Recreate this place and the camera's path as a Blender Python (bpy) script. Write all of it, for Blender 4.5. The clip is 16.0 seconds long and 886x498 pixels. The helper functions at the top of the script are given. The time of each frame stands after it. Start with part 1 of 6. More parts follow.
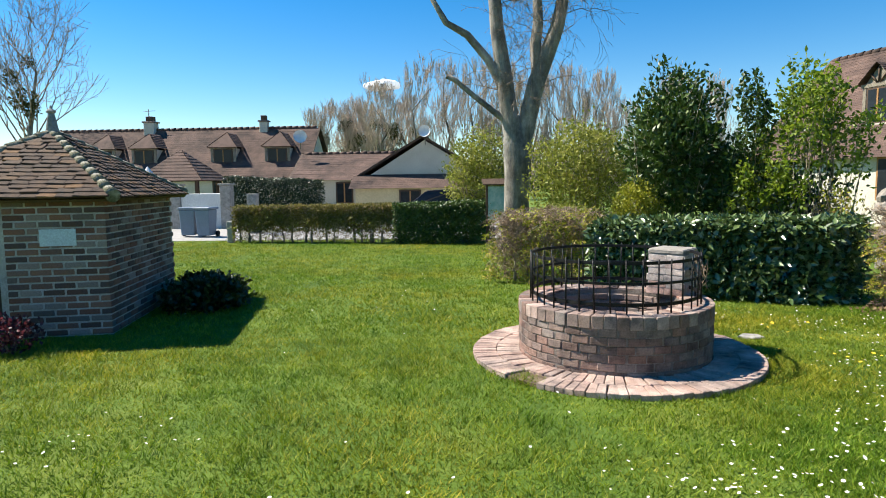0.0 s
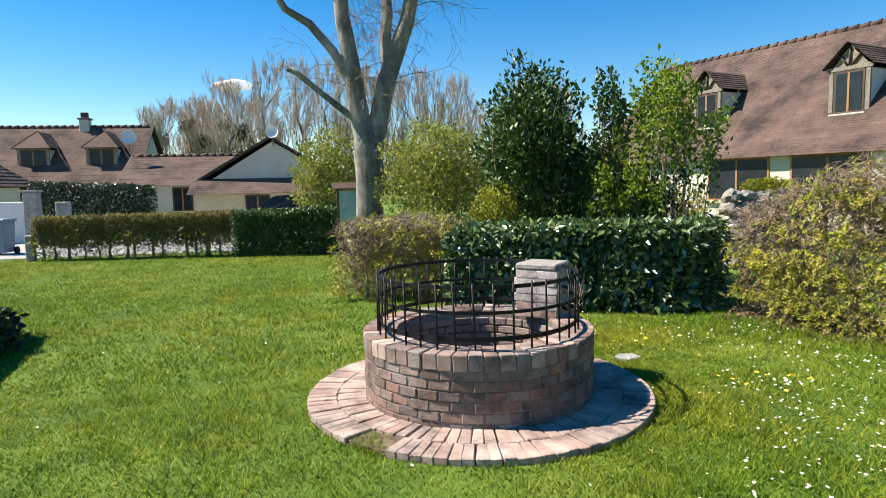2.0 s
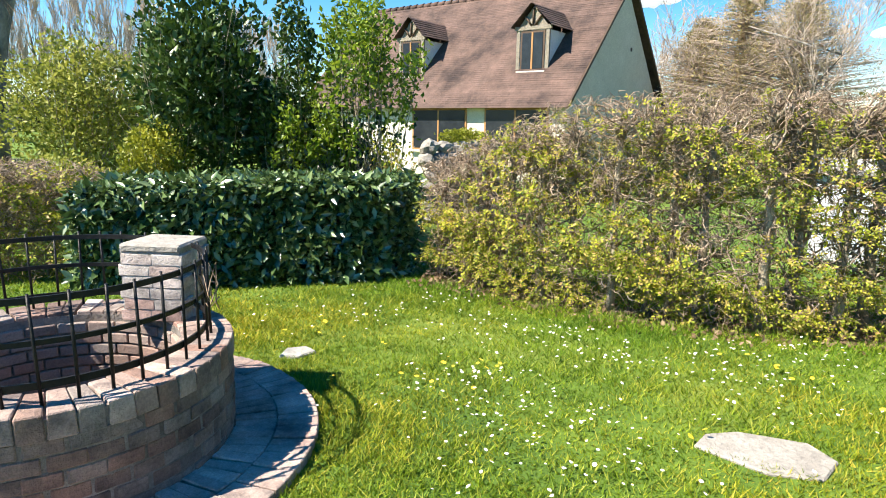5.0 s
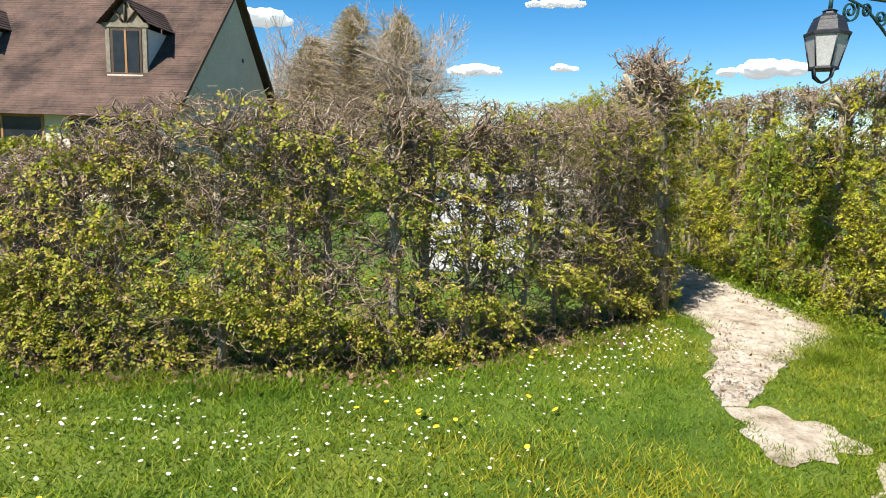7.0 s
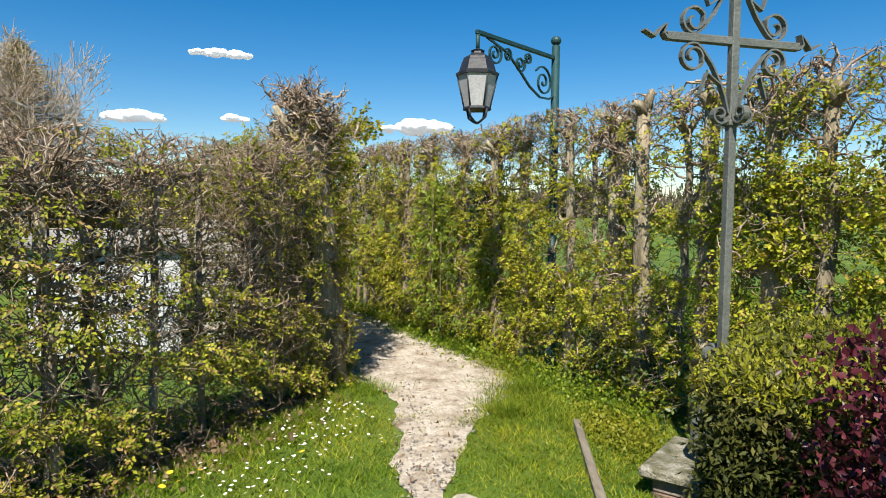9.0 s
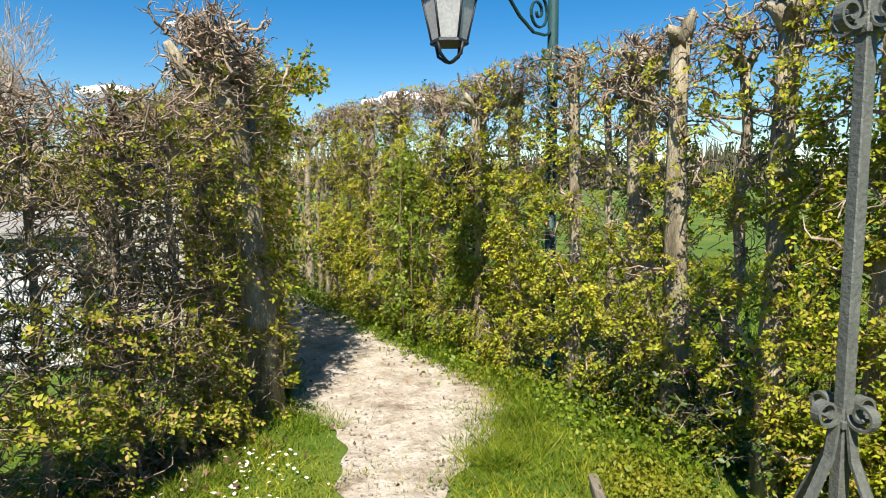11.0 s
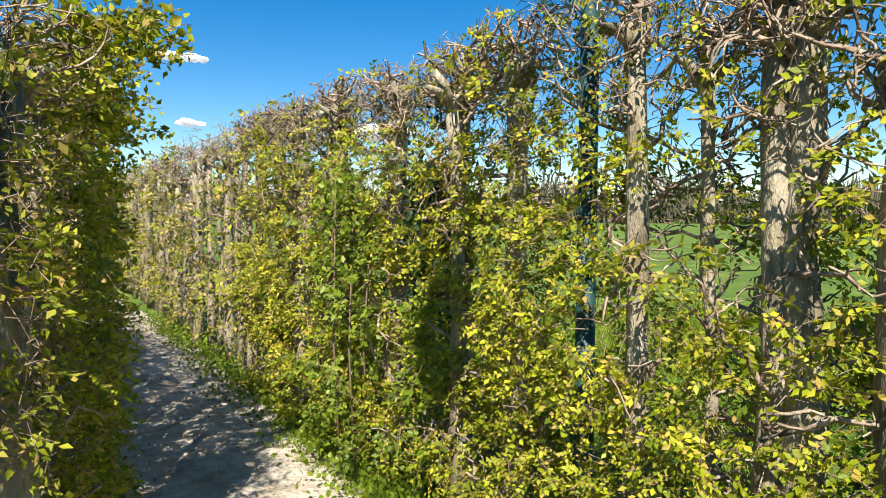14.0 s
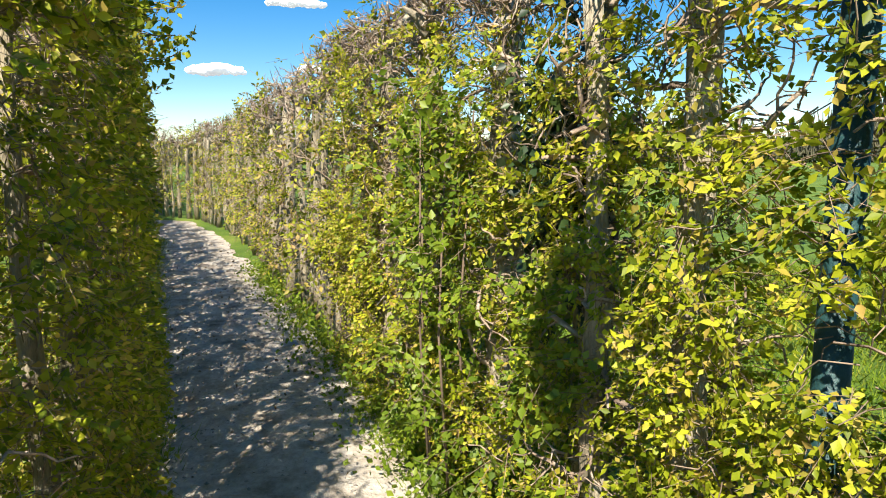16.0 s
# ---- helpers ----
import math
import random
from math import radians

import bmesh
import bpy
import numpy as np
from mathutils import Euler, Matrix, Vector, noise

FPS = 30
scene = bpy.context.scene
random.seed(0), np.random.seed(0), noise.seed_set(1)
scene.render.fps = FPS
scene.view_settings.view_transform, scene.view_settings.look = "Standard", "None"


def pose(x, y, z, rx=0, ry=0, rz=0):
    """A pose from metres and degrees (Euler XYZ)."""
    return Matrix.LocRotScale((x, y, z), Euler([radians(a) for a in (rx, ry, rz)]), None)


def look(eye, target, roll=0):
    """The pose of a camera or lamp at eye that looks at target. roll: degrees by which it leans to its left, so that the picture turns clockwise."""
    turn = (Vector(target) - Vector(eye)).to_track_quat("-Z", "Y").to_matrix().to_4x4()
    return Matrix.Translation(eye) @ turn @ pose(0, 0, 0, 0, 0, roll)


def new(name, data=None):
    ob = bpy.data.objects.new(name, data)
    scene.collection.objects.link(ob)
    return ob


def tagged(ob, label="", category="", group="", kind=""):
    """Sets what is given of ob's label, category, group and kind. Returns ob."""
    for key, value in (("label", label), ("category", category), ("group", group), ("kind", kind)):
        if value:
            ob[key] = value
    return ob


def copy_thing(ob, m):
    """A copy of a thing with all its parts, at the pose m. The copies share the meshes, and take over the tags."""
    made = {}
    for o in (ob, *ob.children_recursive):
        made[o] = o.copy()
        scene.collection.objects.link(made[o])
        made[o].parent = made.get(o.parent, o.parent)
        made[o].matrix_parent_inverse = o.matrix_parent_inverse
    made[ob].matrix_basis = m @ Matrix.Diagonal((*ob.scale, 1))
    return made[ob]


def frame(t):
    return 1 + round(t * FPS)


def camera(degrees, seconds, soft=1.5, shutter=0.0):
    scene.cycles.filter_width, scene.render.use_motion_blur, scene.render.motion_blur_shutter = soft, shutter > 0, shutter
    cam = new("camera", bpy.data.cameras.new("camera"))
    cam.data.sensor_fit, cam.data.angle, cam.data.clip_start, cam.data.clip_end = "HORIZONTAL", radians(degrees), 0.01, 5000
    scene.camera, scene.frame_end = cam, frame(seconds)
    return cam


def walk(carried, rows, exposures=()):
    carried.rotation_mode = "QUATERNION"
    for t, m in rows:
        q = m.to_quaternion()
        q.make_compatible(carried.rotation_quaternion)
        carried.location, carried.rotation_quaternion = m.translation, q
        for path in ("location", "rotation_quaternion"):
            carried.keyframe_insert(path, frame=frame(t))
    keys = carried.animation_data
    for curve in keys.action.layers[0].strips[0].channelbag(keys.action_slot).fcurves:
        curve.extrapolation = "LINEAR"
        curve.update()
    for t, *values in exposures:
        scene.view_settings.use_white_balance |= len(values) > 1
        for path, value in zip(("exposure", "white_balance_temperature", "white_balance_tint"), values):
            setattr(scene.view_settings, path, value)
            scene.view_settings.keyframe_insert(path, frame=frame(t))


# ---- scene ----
cam = camera(70.2, 16.0, soft=1.0)
# seconds, place, heading, tilt up, roll
PATH = [
    (0.0, 0.531, 0.373, 1.575, 2.58, -5.87, -0.81),
    (0.5, 0.542, 0.714, 1.569, 2.63, -8.70, -3.02),
    (1.0, 0.652, 1.104, 1.603, -4.07, -6.61, 0.42),
    (1.5, 0.727, 1.236, 1.576, -6.89, -7.20, -0.32),
    (2.0, 0.761, 1.547, 1.581, -10.04, -5.78, -1.30),
    (2.5, 0.873, 1.893, 1.571, -11.60, -6.89, -1.36),
    (3.0, 1.051, 2.092, 1.553, -10.75, -9.75, 0.22),
    (5.5, 1.866, 2.802, 1.590, -42.13, -9.89, 0.72),
    (6.0, 2.064, 2.962, 1.581, -48.49, -9.25, 0.86),
    (6.5, 2.380, 3.088, 1.548, -58.66, -9.82, 2.44),
    (7.0, 2.679, 3.227, 1.534, -68.12, -8.51, 1.84),
    (7.5, 2.911, 3.325, 1.550, -76.66, -7.30, 1.63),
    (8.0, 3.185, 3.283, 1.521, -81.11, -3.88, 0.18),
    (8.5, 3.446, 3.219, 1.543, -87.41, -4.51, -0.52),
    (9.0, 3.783, 3.191, 1.513, -96.37, -3.42, 0.58),
    (9.5, 4.129, 3.188, 1.460, -98.47, -6.29, -1.36),
    (12.0, 5.820, 2.755, 1.553, -97.12, -5.44, 0.29),
    (12.5, 6.207, 2.753, 1.558, -98.47, -5.35, -1.46),
    (13.0, 6.536, 2.670, 1.537, -97.21, -6.23, -0.75),
    (13.5, 6.827, 2.576, 1.568, -97.65, -6.48, 0.59),
    (14.0, 7.161, 2.524, 1.549, -99.84, -2.92, 0.25),
    (14.5, 7.441, 2.530, 1.538, -99.25, -6.34, -0.44),
    (15.0, 7.761, 2.417, 1.509, -96.60, -6.72, 0.21),
    (15.5, 7.935, 2.371, 1.533, -93.21, -7.73, -1.01),
    (16.0, 8.177, 2.398, 1.540, -89.48, -8.14, -0.33),
]
EXPOSURES = [(0.0, 1.12), (1.0, 1.24), (1.5, 1.1), (2.0, 1.15), (3.0, 1.18), (5.5, 1.66), (6.0, 1.42), (6.5, 1.22), (7.0, 0.95), (8.0, 0.75), (9.5, 0.72), (12.0, 0.96), (14.0, 1.04), (16.0, 1.13)]
walk(cam, [(t, pose(x, y, z, 0, 0, heading) @ pose(0, 0, 0, 90 + tilt, 0, 0) @ pose(0, 0, 0, 0, 0, roll))
           for t, x, y, z, heading, tilt, roll in PATH], EXPOSURES)

# ---- light ----
SUN_TO = Vector((0.95, -0.27, -1.16)).normalized()
sun = new("sun", bpy.data.lights.new("sun", "SUN"))
sun.data.energy, sun.data.angle, sun.data.color = 5.0, radians(0.6), (1.0, 0.93, 0.80)
sun.matrix_world = look((-30, 14, 30), Vector((-30, 14, 30)) + SUN_TO)
world = bpy.data.worlds.new("sky")
scene.world = world
world.use_nodes = True
wn = world.node_tree.nodes
sky = wn.new("ShaderNodeTexSky")
sky.sky_type, sky.sun_disc = "NISHITA", False
sky.sun_elevation = math.asin(-SUN_TO.z)
sky.sun_rotation = math.atan2(-SUN_TO.x, -SUN_TO.y)
sky.air_density, sky.dust_density, sky.ozone_density = 1.0, 0.0, 2.2
wn["Background"].inputs["Strength"].default_value = 0.074
vivid = wn.new("ShaderNodeHueSaturation")
vivid.inputs["Saturation"].default_value = 1.5
vivid.inputs["Hue"].default_value = 0.501
world.node_tree.links.new(sky.outputs["Color"], vivid.inputs["Color"])
world.node_tree.links.new(vivid.outputs["Color"], wn["Background"].inputs["Color"])

# ---- materials ----
def ramp(nt, source, stops):
    r = nt.nodes.new("ShaderNodeValToRGB")
    e = r.color_ramp.elements
    while len(e) < len(stops):
        e.new(0.5)
    for el, (p, c) in zip(e, stops):
        el.position, el.color = p, (*c, 1)
    nt.links.new(source, r.inputs["Fac"])
    return r.outputs["Color"]


def noise_out(nt, scale, detail=4, rough=0.6, coord=None, stretch=None):
    n = nt.nodes.new("ShaderNodeTexNoise")
    n.inputs["Scale"].default_value, n.inputs["Detail"].default_value, n.inputs["Roughness"].default_value = scale, detail, rough
    tc = nt.nodes.new("ShaderNodeTexCoord")
    src = tc.outputs[coord or "Object"]
    if stretch:
        mp = nt.nodes.new("ShaderNodeMapping")
        mp.inputs["Scale"].default_value = stretch
        nt.links.new(src, mp.inputs["Vector"])
        src = mp.outputs["Vector"]
    nt.links.new(src, n.inputs["Vector"])
    return n.outputs["Fac"]


def mix(nt, fac, a, b, kind="MIX"):
    m = nt.nodes.new("ShaderNodeMix")
    m.data_type, m.blend_type = "RGBA", kind
    if isinstance(fac, float):
        m.inputs[0].default_value = fac
    else:
        nt.links.new(fac, m.inputs[0])
    for i, v in ((6, a), (7, b)):
        if isinstance(v, tuple):
            m.inputs[i].default_value = (*v, 1)
        else:
            nt.links.new(v, m.inputs[i])
    return m.outputs[2]


def surface(name, stops, scale=6.0, rough=0.8, bump=0.3, metal=0.0, fine=60.0, per=None, per_stops=None, stretch=None, spec=0.4, coord=None, stain=None):
    """Painted, mineral or wooden surface: two scales of noise, with an optional colour per piece."""
    m = bpy.data.materials.new(name)
    m.use_nodes = True
    nt = m.node_tree
    b = nt.nodes["Principled BSDF"]
    n1, n2 = noise_out(nt, scale, 5, 0.65, coord, stretch), noise_out(nt, fine, 3, 0.7, coord, stretch)
    col = ramp(nt, n1, [(0.3 + 0.4 * i / max(1, len(stops) - 1), c) for i, c in enumerate(stops)])
    if per:
        node = nt.nodes.new("ShaderNodeObjectInfo" if per == "object" else "ShaderNodeNewGeometry")
        rnd = node.outputs["Random" if per == "object" else "Random Per Island"]
        col = mix(nt, 0.7, col, ramp(nt, rnd, [(i / max(1, len(per_stops) - 1), c) for i, c in enumerate(per_stops)]))
    if stain:
        pos = nt.nodes.new("ShaderNodeNewGeometry")
        sn = nt.nodes.new("ShaderNodeTexNoise")
        sn.inputs["Scale"].default_value, sn.inputs["Detail"].default_value, sn.inputs["Roughness"].default_value = stain, 6, 0.7
        nt.links.new(pos.outputs["Position"], sn.inputs["Vector"])
        col = mix(nt, 1.0, col, ramp(nt, sn.outputs["Fac"], [(0.33, (0.30, 0.30, 0.32)), (0.48, (0.80, 0.79, 0.78)), (0.68, (1.35, 1.32, 1.3))]), "MULTIPLY")
    shade = ramp(nt, n2, [(0.3, (0.72, 0.72, 0.72)), (0.7, (1.1, 1.1, 1.1))])
    col = mix(nt, 1.0, col, shade, "MULTIPLY")
    nt.links.new(col, b.inputs["Base Color"])
    b.inputs["Roughness"].default_value, b.inputs["Metallic"].default_value = rough, metal
    b.inputs["Specular IOR Level"].default_value = spec
    if bump:
        bp = nt.nodes.new("ShaderNodeBump")
        bp.inputs["Strength"].default_value, bp.inputs["Distance"].default_value = bump, 0.02
        nt.links.new(n2, bp.inputs["Height"])
        nt.links.new(bp.outputs["Normal"], b.inputs["Normal"])
    return m


def leafy(name, stops, gloss=0.35, rough=0.5, through_light=0.35, per="island", patch=None, dry=False):
    """Leaves and blades: a colour per leaf, some light let through."""
    m = bpy.data.materials.new(name)
    m.use_nodes = True
    nt = m.node_tree
    b = nt.nodes["Principled BSDF"]
    g = nt.nodes.new("ShaderNodeNewGeometry")
    col = ramp(nt, g.outputs["Random Per Island"], [(i / max(1, len(stops) - 1), c) for i, c in enumerate(stops)])
    big = noise_out(nt, patch or 1.6, 3, 0.6)
    col = mix(nt, 1.0, col, ramp(nt, big, [(0.3, (0.6, 0.66, 0.55)), (0.7, (1.28, 1.18, 1.1))]), "MULTIPLY")
    if dry:
        col = mix(nt, 1.0, col, ramp(nt, noise_out(nt, 0.42, 3, 0.6), [(0.36, (0.70, 0.92, 0.8)), (0.52, (1.0, 1.0, 1.0)), (0.66, (1.42, 1.14, 1.1))]), "MULTIPLY")
    nt.links.new(col, b.inputs["Base Color"])
    b.inputs["Roughness"].default_value, b.inputs["Specular IOR Level"].default_value = rough, gloss
    tr = nt.nodes.new("ShaderNodeBsdfTranslucent")
    nt.links.new(col, tr.inputs["Color"])
    mx = nt.nodes.new("ShaderNodeMixShader")
    mx.inputs[0].default_value = through_light
    nt.links.new(b.outputs[0], mx.inputs[1])
    nt.links.new(tr.outputs[0], mx.inputs[2])
    nt.links.new(mx.outputs[0], nt.nodes["Material Output"].inputs["Surface"])
    return m


BRICKS = [(0.33, 0.18, 0.14), (0.22, 0.15, 0.125), (0.18, 0.155, 0.145), (0.40, 0.29, 0.24), (0.27, 0.215, 0.19), (0.38, 0.22, 0.165), (0.12, 0.09, 0.08), (0.23, 0.205, 0.19), (0.32, 0.29, 0.265)]
M = dict(
    grass_soil=surface("lawn_turf", [(0.05, 0.105, 0.008), (0.10, 0.17, 0.012), (0.19, 0.235, 0.03)], 0.7, 0.95, 0.8, fine=70),
    blade=leafy("grass_blade", [(0.068, 0.132, 0.006), (0.14, 0.22, 0.010), (0.235, 0.31, 0.018), (0.39, 0.38, 0.06)], 0.25, 0.6, 0.35, patch=3.4, dry=True),
    soil=surface("brown_soil", [(0.07, 0.05, 0.03), (0.17, 0.12, 0.075), (0.30, 0.24, 0.16)], 14, 0.95, 0.9, fine=60),
    dirt=surface("trodden_dirt", [(0.22, 0.165, 0.115), (0.42, 0.355, 0.28), (0.54, 0.475, 0.40), (0.60, 0.54, 0.47)], 3.6, 0.95, 1.0, fine=30),
    brick=surface("old_brick", [(0.21, 0.125, 0.10), (0.33, 0.215, 0.17), (0.17, 0.14, 0.125)], 14, 0.9, 0.6, fine=90, per="object", per_stops=BRICKS, stain=3.5),
    brick_joined=surface("old_brick_joined", [(0.33, 0.21, 0.16), (0.42, 0.29, 0.23), (0.27, 0.21, 0.18)], 14, 0.9, 0.6, fine=90, per="island", per_stops=BRICKS),
    paver=surface("paving_brick", [(0.42, 0.27, 0.22), (0.50, 0.36, 0.30), (0.32, 0.24, 0.21)], 12, 0.92, 0.6, fine=80, per="object", stain=3.0,
                  per_stops=[(0.46, 0.31, 0.25), (0.54, 0.43, 0.37), (0.36, 0.30, 0.27), (0.54, 0.37, 0.31), (0.28, 0.22, 0.195)]),
    old_paver=surface("weathered_grey_brick", [(0.40, 0.29, 0.25), (0.58, 0.51, 0.47), (0.34, 0.26, 0.23)], 6, 0.95, 0.5, fine=70, per="object", stain=4.0,
                      per_stops=[(0.50, 0.36, 0.31), (0.46, 0.42, 0.39), (0.58, 0.52, 0.48), (0.46, 0.27, 0.22), (0.62, 0.57, 0.53)]),
    hut_mortar=surface("grey_lime_mortar", [(0.30, 0.26, 0.23), (0.50, 0.45, 0.41), (0.62, 0.58, 0.54)], 2.5, 0.95, 0.6),
    sooty_mortar=surface("sooty_lime_mortar", [(0.09, 0.075, 0.065), (0.22, 0.19, 0.165), (0.34, 0.30, 0.27)], 4, 0.95, 0.8),
    tile=surface("clay_tile", [(0.025, 0.018, 0.015), (0.075, 0.042, 0.027), (0.16, 0.08, 0.03)], 5, 0.88, 0.6, fine=50, per="object",
                 per_stops=[(0.024, 0.018, 0.015), (0.075, 0.042, 0.026), (0.05, 0.04, 0.033), (0.20, 0.10, 0.035)]),
    roof_far=surface("weathered_roof_tile", [(0.055, 0.036, 0.029), (0.18, 0.106, 0.080), (0.11, 0.074, 0.058)], 1.3, 0.9, 0.8, fine=22, per="island", stain=0.9,
                     per_stops=[(0.084, 0.056, 0.047), (0.10, 0.066, 0.055), (0.115, 0.075, 0.062)]),
    iron=surface("black_iron", [(0.012, 0.012, 0.013), (0.03, 0.027, 0.025)], 12, 0.5, 0.3, metal=0.6, spec=0.5),
    grey_iron=surface("grey_painted_iron", [(0.13, 0.14, 0.125), (0.19, 0.20, 0.18)], 9, 0.55, 0.3, metal=0.2),
    green_iron=surface("green_painted_steel", [(0.012, 0.05, 0.055), (0.025, 0.075, 0.075)], 8, 0.5, 0.25, metal=0.1),
    lantern_iron=surface("dark_lantern_paint", [(0.022, 0.024, 0.030), (0.040, 0.042, 0.050)], 8, 0.5, 0.2, metal=0.2),
    milk_glass=surface("opal_glass", [(0.42, 0.42, 0.43), (0.52, 0.52, 0.53)], 3, 0.25, 0.0, spec=0.5),
    stone=surface("weathered_stone", [(0.22, 0.21, 0.19), (0.34, 0.32, 0.29), (0.44, 0.42, 0.38)], 7, 0.95, 0.8, fine=40),
    mossy_stone=surface("mossy_stone", [(0.07, 0.08, 0.025), (0.20, 0.19, 0.13), (0.42, 0.40, 0.34)], 11, 0.95, 0.9, fine=50),
    pale_stone=surface("pale_slab_stone", [(0.25, 0.225, 0.195), (0.36, 0.33, 0.29)], 5, 0.95, 0.7, fine=30),
    bark=surface("hornbeam_bark", [(0.11, 0.094, 0.058), (0.34, 0.285, 0.195), (0.52, 0.46, 0.34)], 9, 0.95, 1.0, fine=50, stretch=(1, 1, 0.25)),
    bough=surface("brown_bough", [(0.06, 0.04, 0.027), (0.36, 0.265, 0.19), (0.62, 0.51, 0.40)], 9, 0.9, 0.5, fine=50),
    hut_brick=surface("dark_hut_brick", [(0.17, 0.075, 0.05), (0.25, 0.12, 0.085), (0.15, 0.09, 0.075)], 14, 0.9, 0.6, fine=90, per="object",
                      per_stops=[(0.26, 0.10, 0.065), (0.09, 0.055, 0.045), (0.07, 0.062, 0.064), (0.34, 0.17, 0.115), (0.22, 0.17, 0.15), (0.30, 0.12, 0.07), (0.42, 0.37, 0.34), (0.05, 0.042, 0.04)]),
    bark_pale=surface("pale_tree_bark", [(0.06, 0.054, 0.046), (0.26, 0.24, 0.21), (0.46, 0.43, 0.39)], 2.4, 0.95, 1.0, fine=26, stain=1.7, stretch=(1, 1, 0.3)),
    twig=surface("brown_twig", [(0.22, 0.15, 0.095), (0.38, 0.28, 0.185)], 4, 0.9, 0.0, per="island", per_stops=[(0.05, 0.035, 0.025), (0.20, 0.14, 0.095), (0.44, 0.33, 0.235)]),
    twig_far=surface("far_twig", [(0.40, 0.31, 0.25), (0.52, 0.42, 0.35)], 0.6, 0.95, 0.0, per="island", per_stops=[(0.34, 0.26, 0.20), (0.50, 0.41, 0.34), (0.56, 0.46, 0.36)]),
    hornbeam=leafy("hornbeam_leaf", [(0.10, 0.135, 0.009), (0.24, 0.28, 0.015), (0.41, 0.42, 0.035), (0.48, 0.32, 0.13)], 0.3, 0.55, 0.32, patch=3.6),
    hornbeam_fresh=leafy("fresh_hornbeam_leaf", [(0.125, 0.175, 0.007), (0.285, 0.335, 0.012), (0.49, 0.515, 0.03), (0.47, 0.33, 0.09)], 0.3, 0.5, 0.38, patch=4.5),
    laurel=leafy("laurel_leaf", [(0.025, 0.055, 0.018), (0.08, 0.14, 0.04), (0.20, 0.27, 0.11)], 0.9, 0.25, 0.15, patch=5.0),
    ivy=leafy("dark_ivy_leaf", [(0.010, 0.022, 0.006), (0.02, 0.04, 0.010), (0.04, 0.07, 0.018)], 0.5, 0.35, 0.1),
    hedge_brown=leafy("brown_green_leaf", [(0.13, 0.12, 0.04), (0.22, 0.20, 0.06), (0.30, 0.25, 0.10)], 0.2, 0.6, 0.3),
    holly=leafy("dark_glossy_leaf", [(0.025, 0.055, 0.010), (0.05, 0.10, 0.016), (0.10, 0.16, 0.03)], 0.4, 0.42, 0.15),
    lime=leafy("light_green_leaf", [(0.10, 0.17, 0.012), (0.19, 0.28, 0.02), (0.30, 0.38, 0.04)], 0.35, 0.45, 0.45),
    olive=leafy("olive_green_leaf", [(0.16, 0.19, 0.03), (0.27, 0.30, 0.05), (0.40, 0.40, 0.11)], 0.3, 0.55, 0.4),
    golden=leafy("golden_green_leaf", [(0.17, 0.20, 0.015), (0.28, 0.30, 0.025), (0.36, 0.36, 0.05)], 0.3, 0.5, 0.35),
    yew=leafy("yew_needle", [(0.035, 0.042, 0.012), (0.075, 0.085, 0.02), (0.13, 0.13, 0.03)], 0.25, 0.6, 0.15),
    burgundy=leafy("burgundy_leaf", [(0.035, 0.008, 0.016), (0.085, 0.014, 0.028), (0.15, 0.04, 0.05)], 0.45, 0.4, 0.3),
    dry_leaf=leafy("dry_fallen_leaf", [(0.12, 0.075, 0.045), (0.22, 0.15, 0.10), (0.30, 0.22, 0.15)], 0.2, 0.8, 0.1),
    conifer=leafy("larch_needle", [(0.30, 0.24, 0.11), (0.42, 0.35, 0.17), (0.30, 0.29, 0.11)], 0.2, 0.7, 0.2),
    mistletoe=leafy("mistletoe_leaf", [(0.055, 0.06, 0.018), (0.10, 0.10, 0.03)], 0.2, 0.6, 0.2),
    petal=surface("white_petal", [(0.80, 0.80, 0.78), (0.85, 0.84, 0.82)], 5, 0.7, 0.0),
    yellow=surface("yellow_petal", [(0.80, 0.52, 0.02), (0.85, 0.62, 0.04)], 5, 0.7, 0.0),
    render_wall=surface("cream_render", [(0.58, 0.53, 0.43), (0.68, 0.63, 0.53)], 1.2, 0.95, 0.3, fine=25),
    yellow_wall=surface("yellow_render", [(0.62, 0.52, 0.30), (0.72, 0.62, 0.38)], 1.0, 0.95, 0.3, fine=25),
    white_wall=surface("white_render", [(0.62, 0.62, 0.60), (0.74, 0.74, 0.72)], 1.5, 0.9, 0.25, fine=25),
    timber=surface("brown_timber", [(0.06, 0.035, 0.022), (0.11, 0.07, 0.045)], 5, 0.75, 0.4, stretch=(1, 1, 0.2)),
    grey_timber=surface("grey_weathered_timber", [(0.20, 0.17, 0.13), (0.32, 0.28, 0.22)], 9, 0.9, 0.8, stretch=(0.2, 1, 1)),
    pale_timber=surface("pale_weathered_timber", [(0.44, 0.40, 0.34), (0.62, 0.58, 0.50)], 7, 0.9, 0.5, stretch=(0.2, 1, 1)),
    oak=surface("orange_oak", [(0.30, 0.15, 0.05), (0.42, 0.22, 0.08)], 5, 0.6, 0.3, stretch=(1, 1, 0.2)),
    pane=surface("dark_window_pane", [(0.015, 0.018, 0.022), (0.03, 0.035, 0.04)], 2, 0.2, 0.0, spec=0.25),
    asphalt=surface("pale_gravel_road", [(0.30, 0.29, 0.28), (0.40, 0.39, 0.37)], 1.5, 0.95, 0.5, fine=30),
    plastic_blue=surface("blue_grey_plastic", [(0.14, 0.19, 0.26), (0.18, 0.24, 0.31)], 3, 0.5, 0.1),
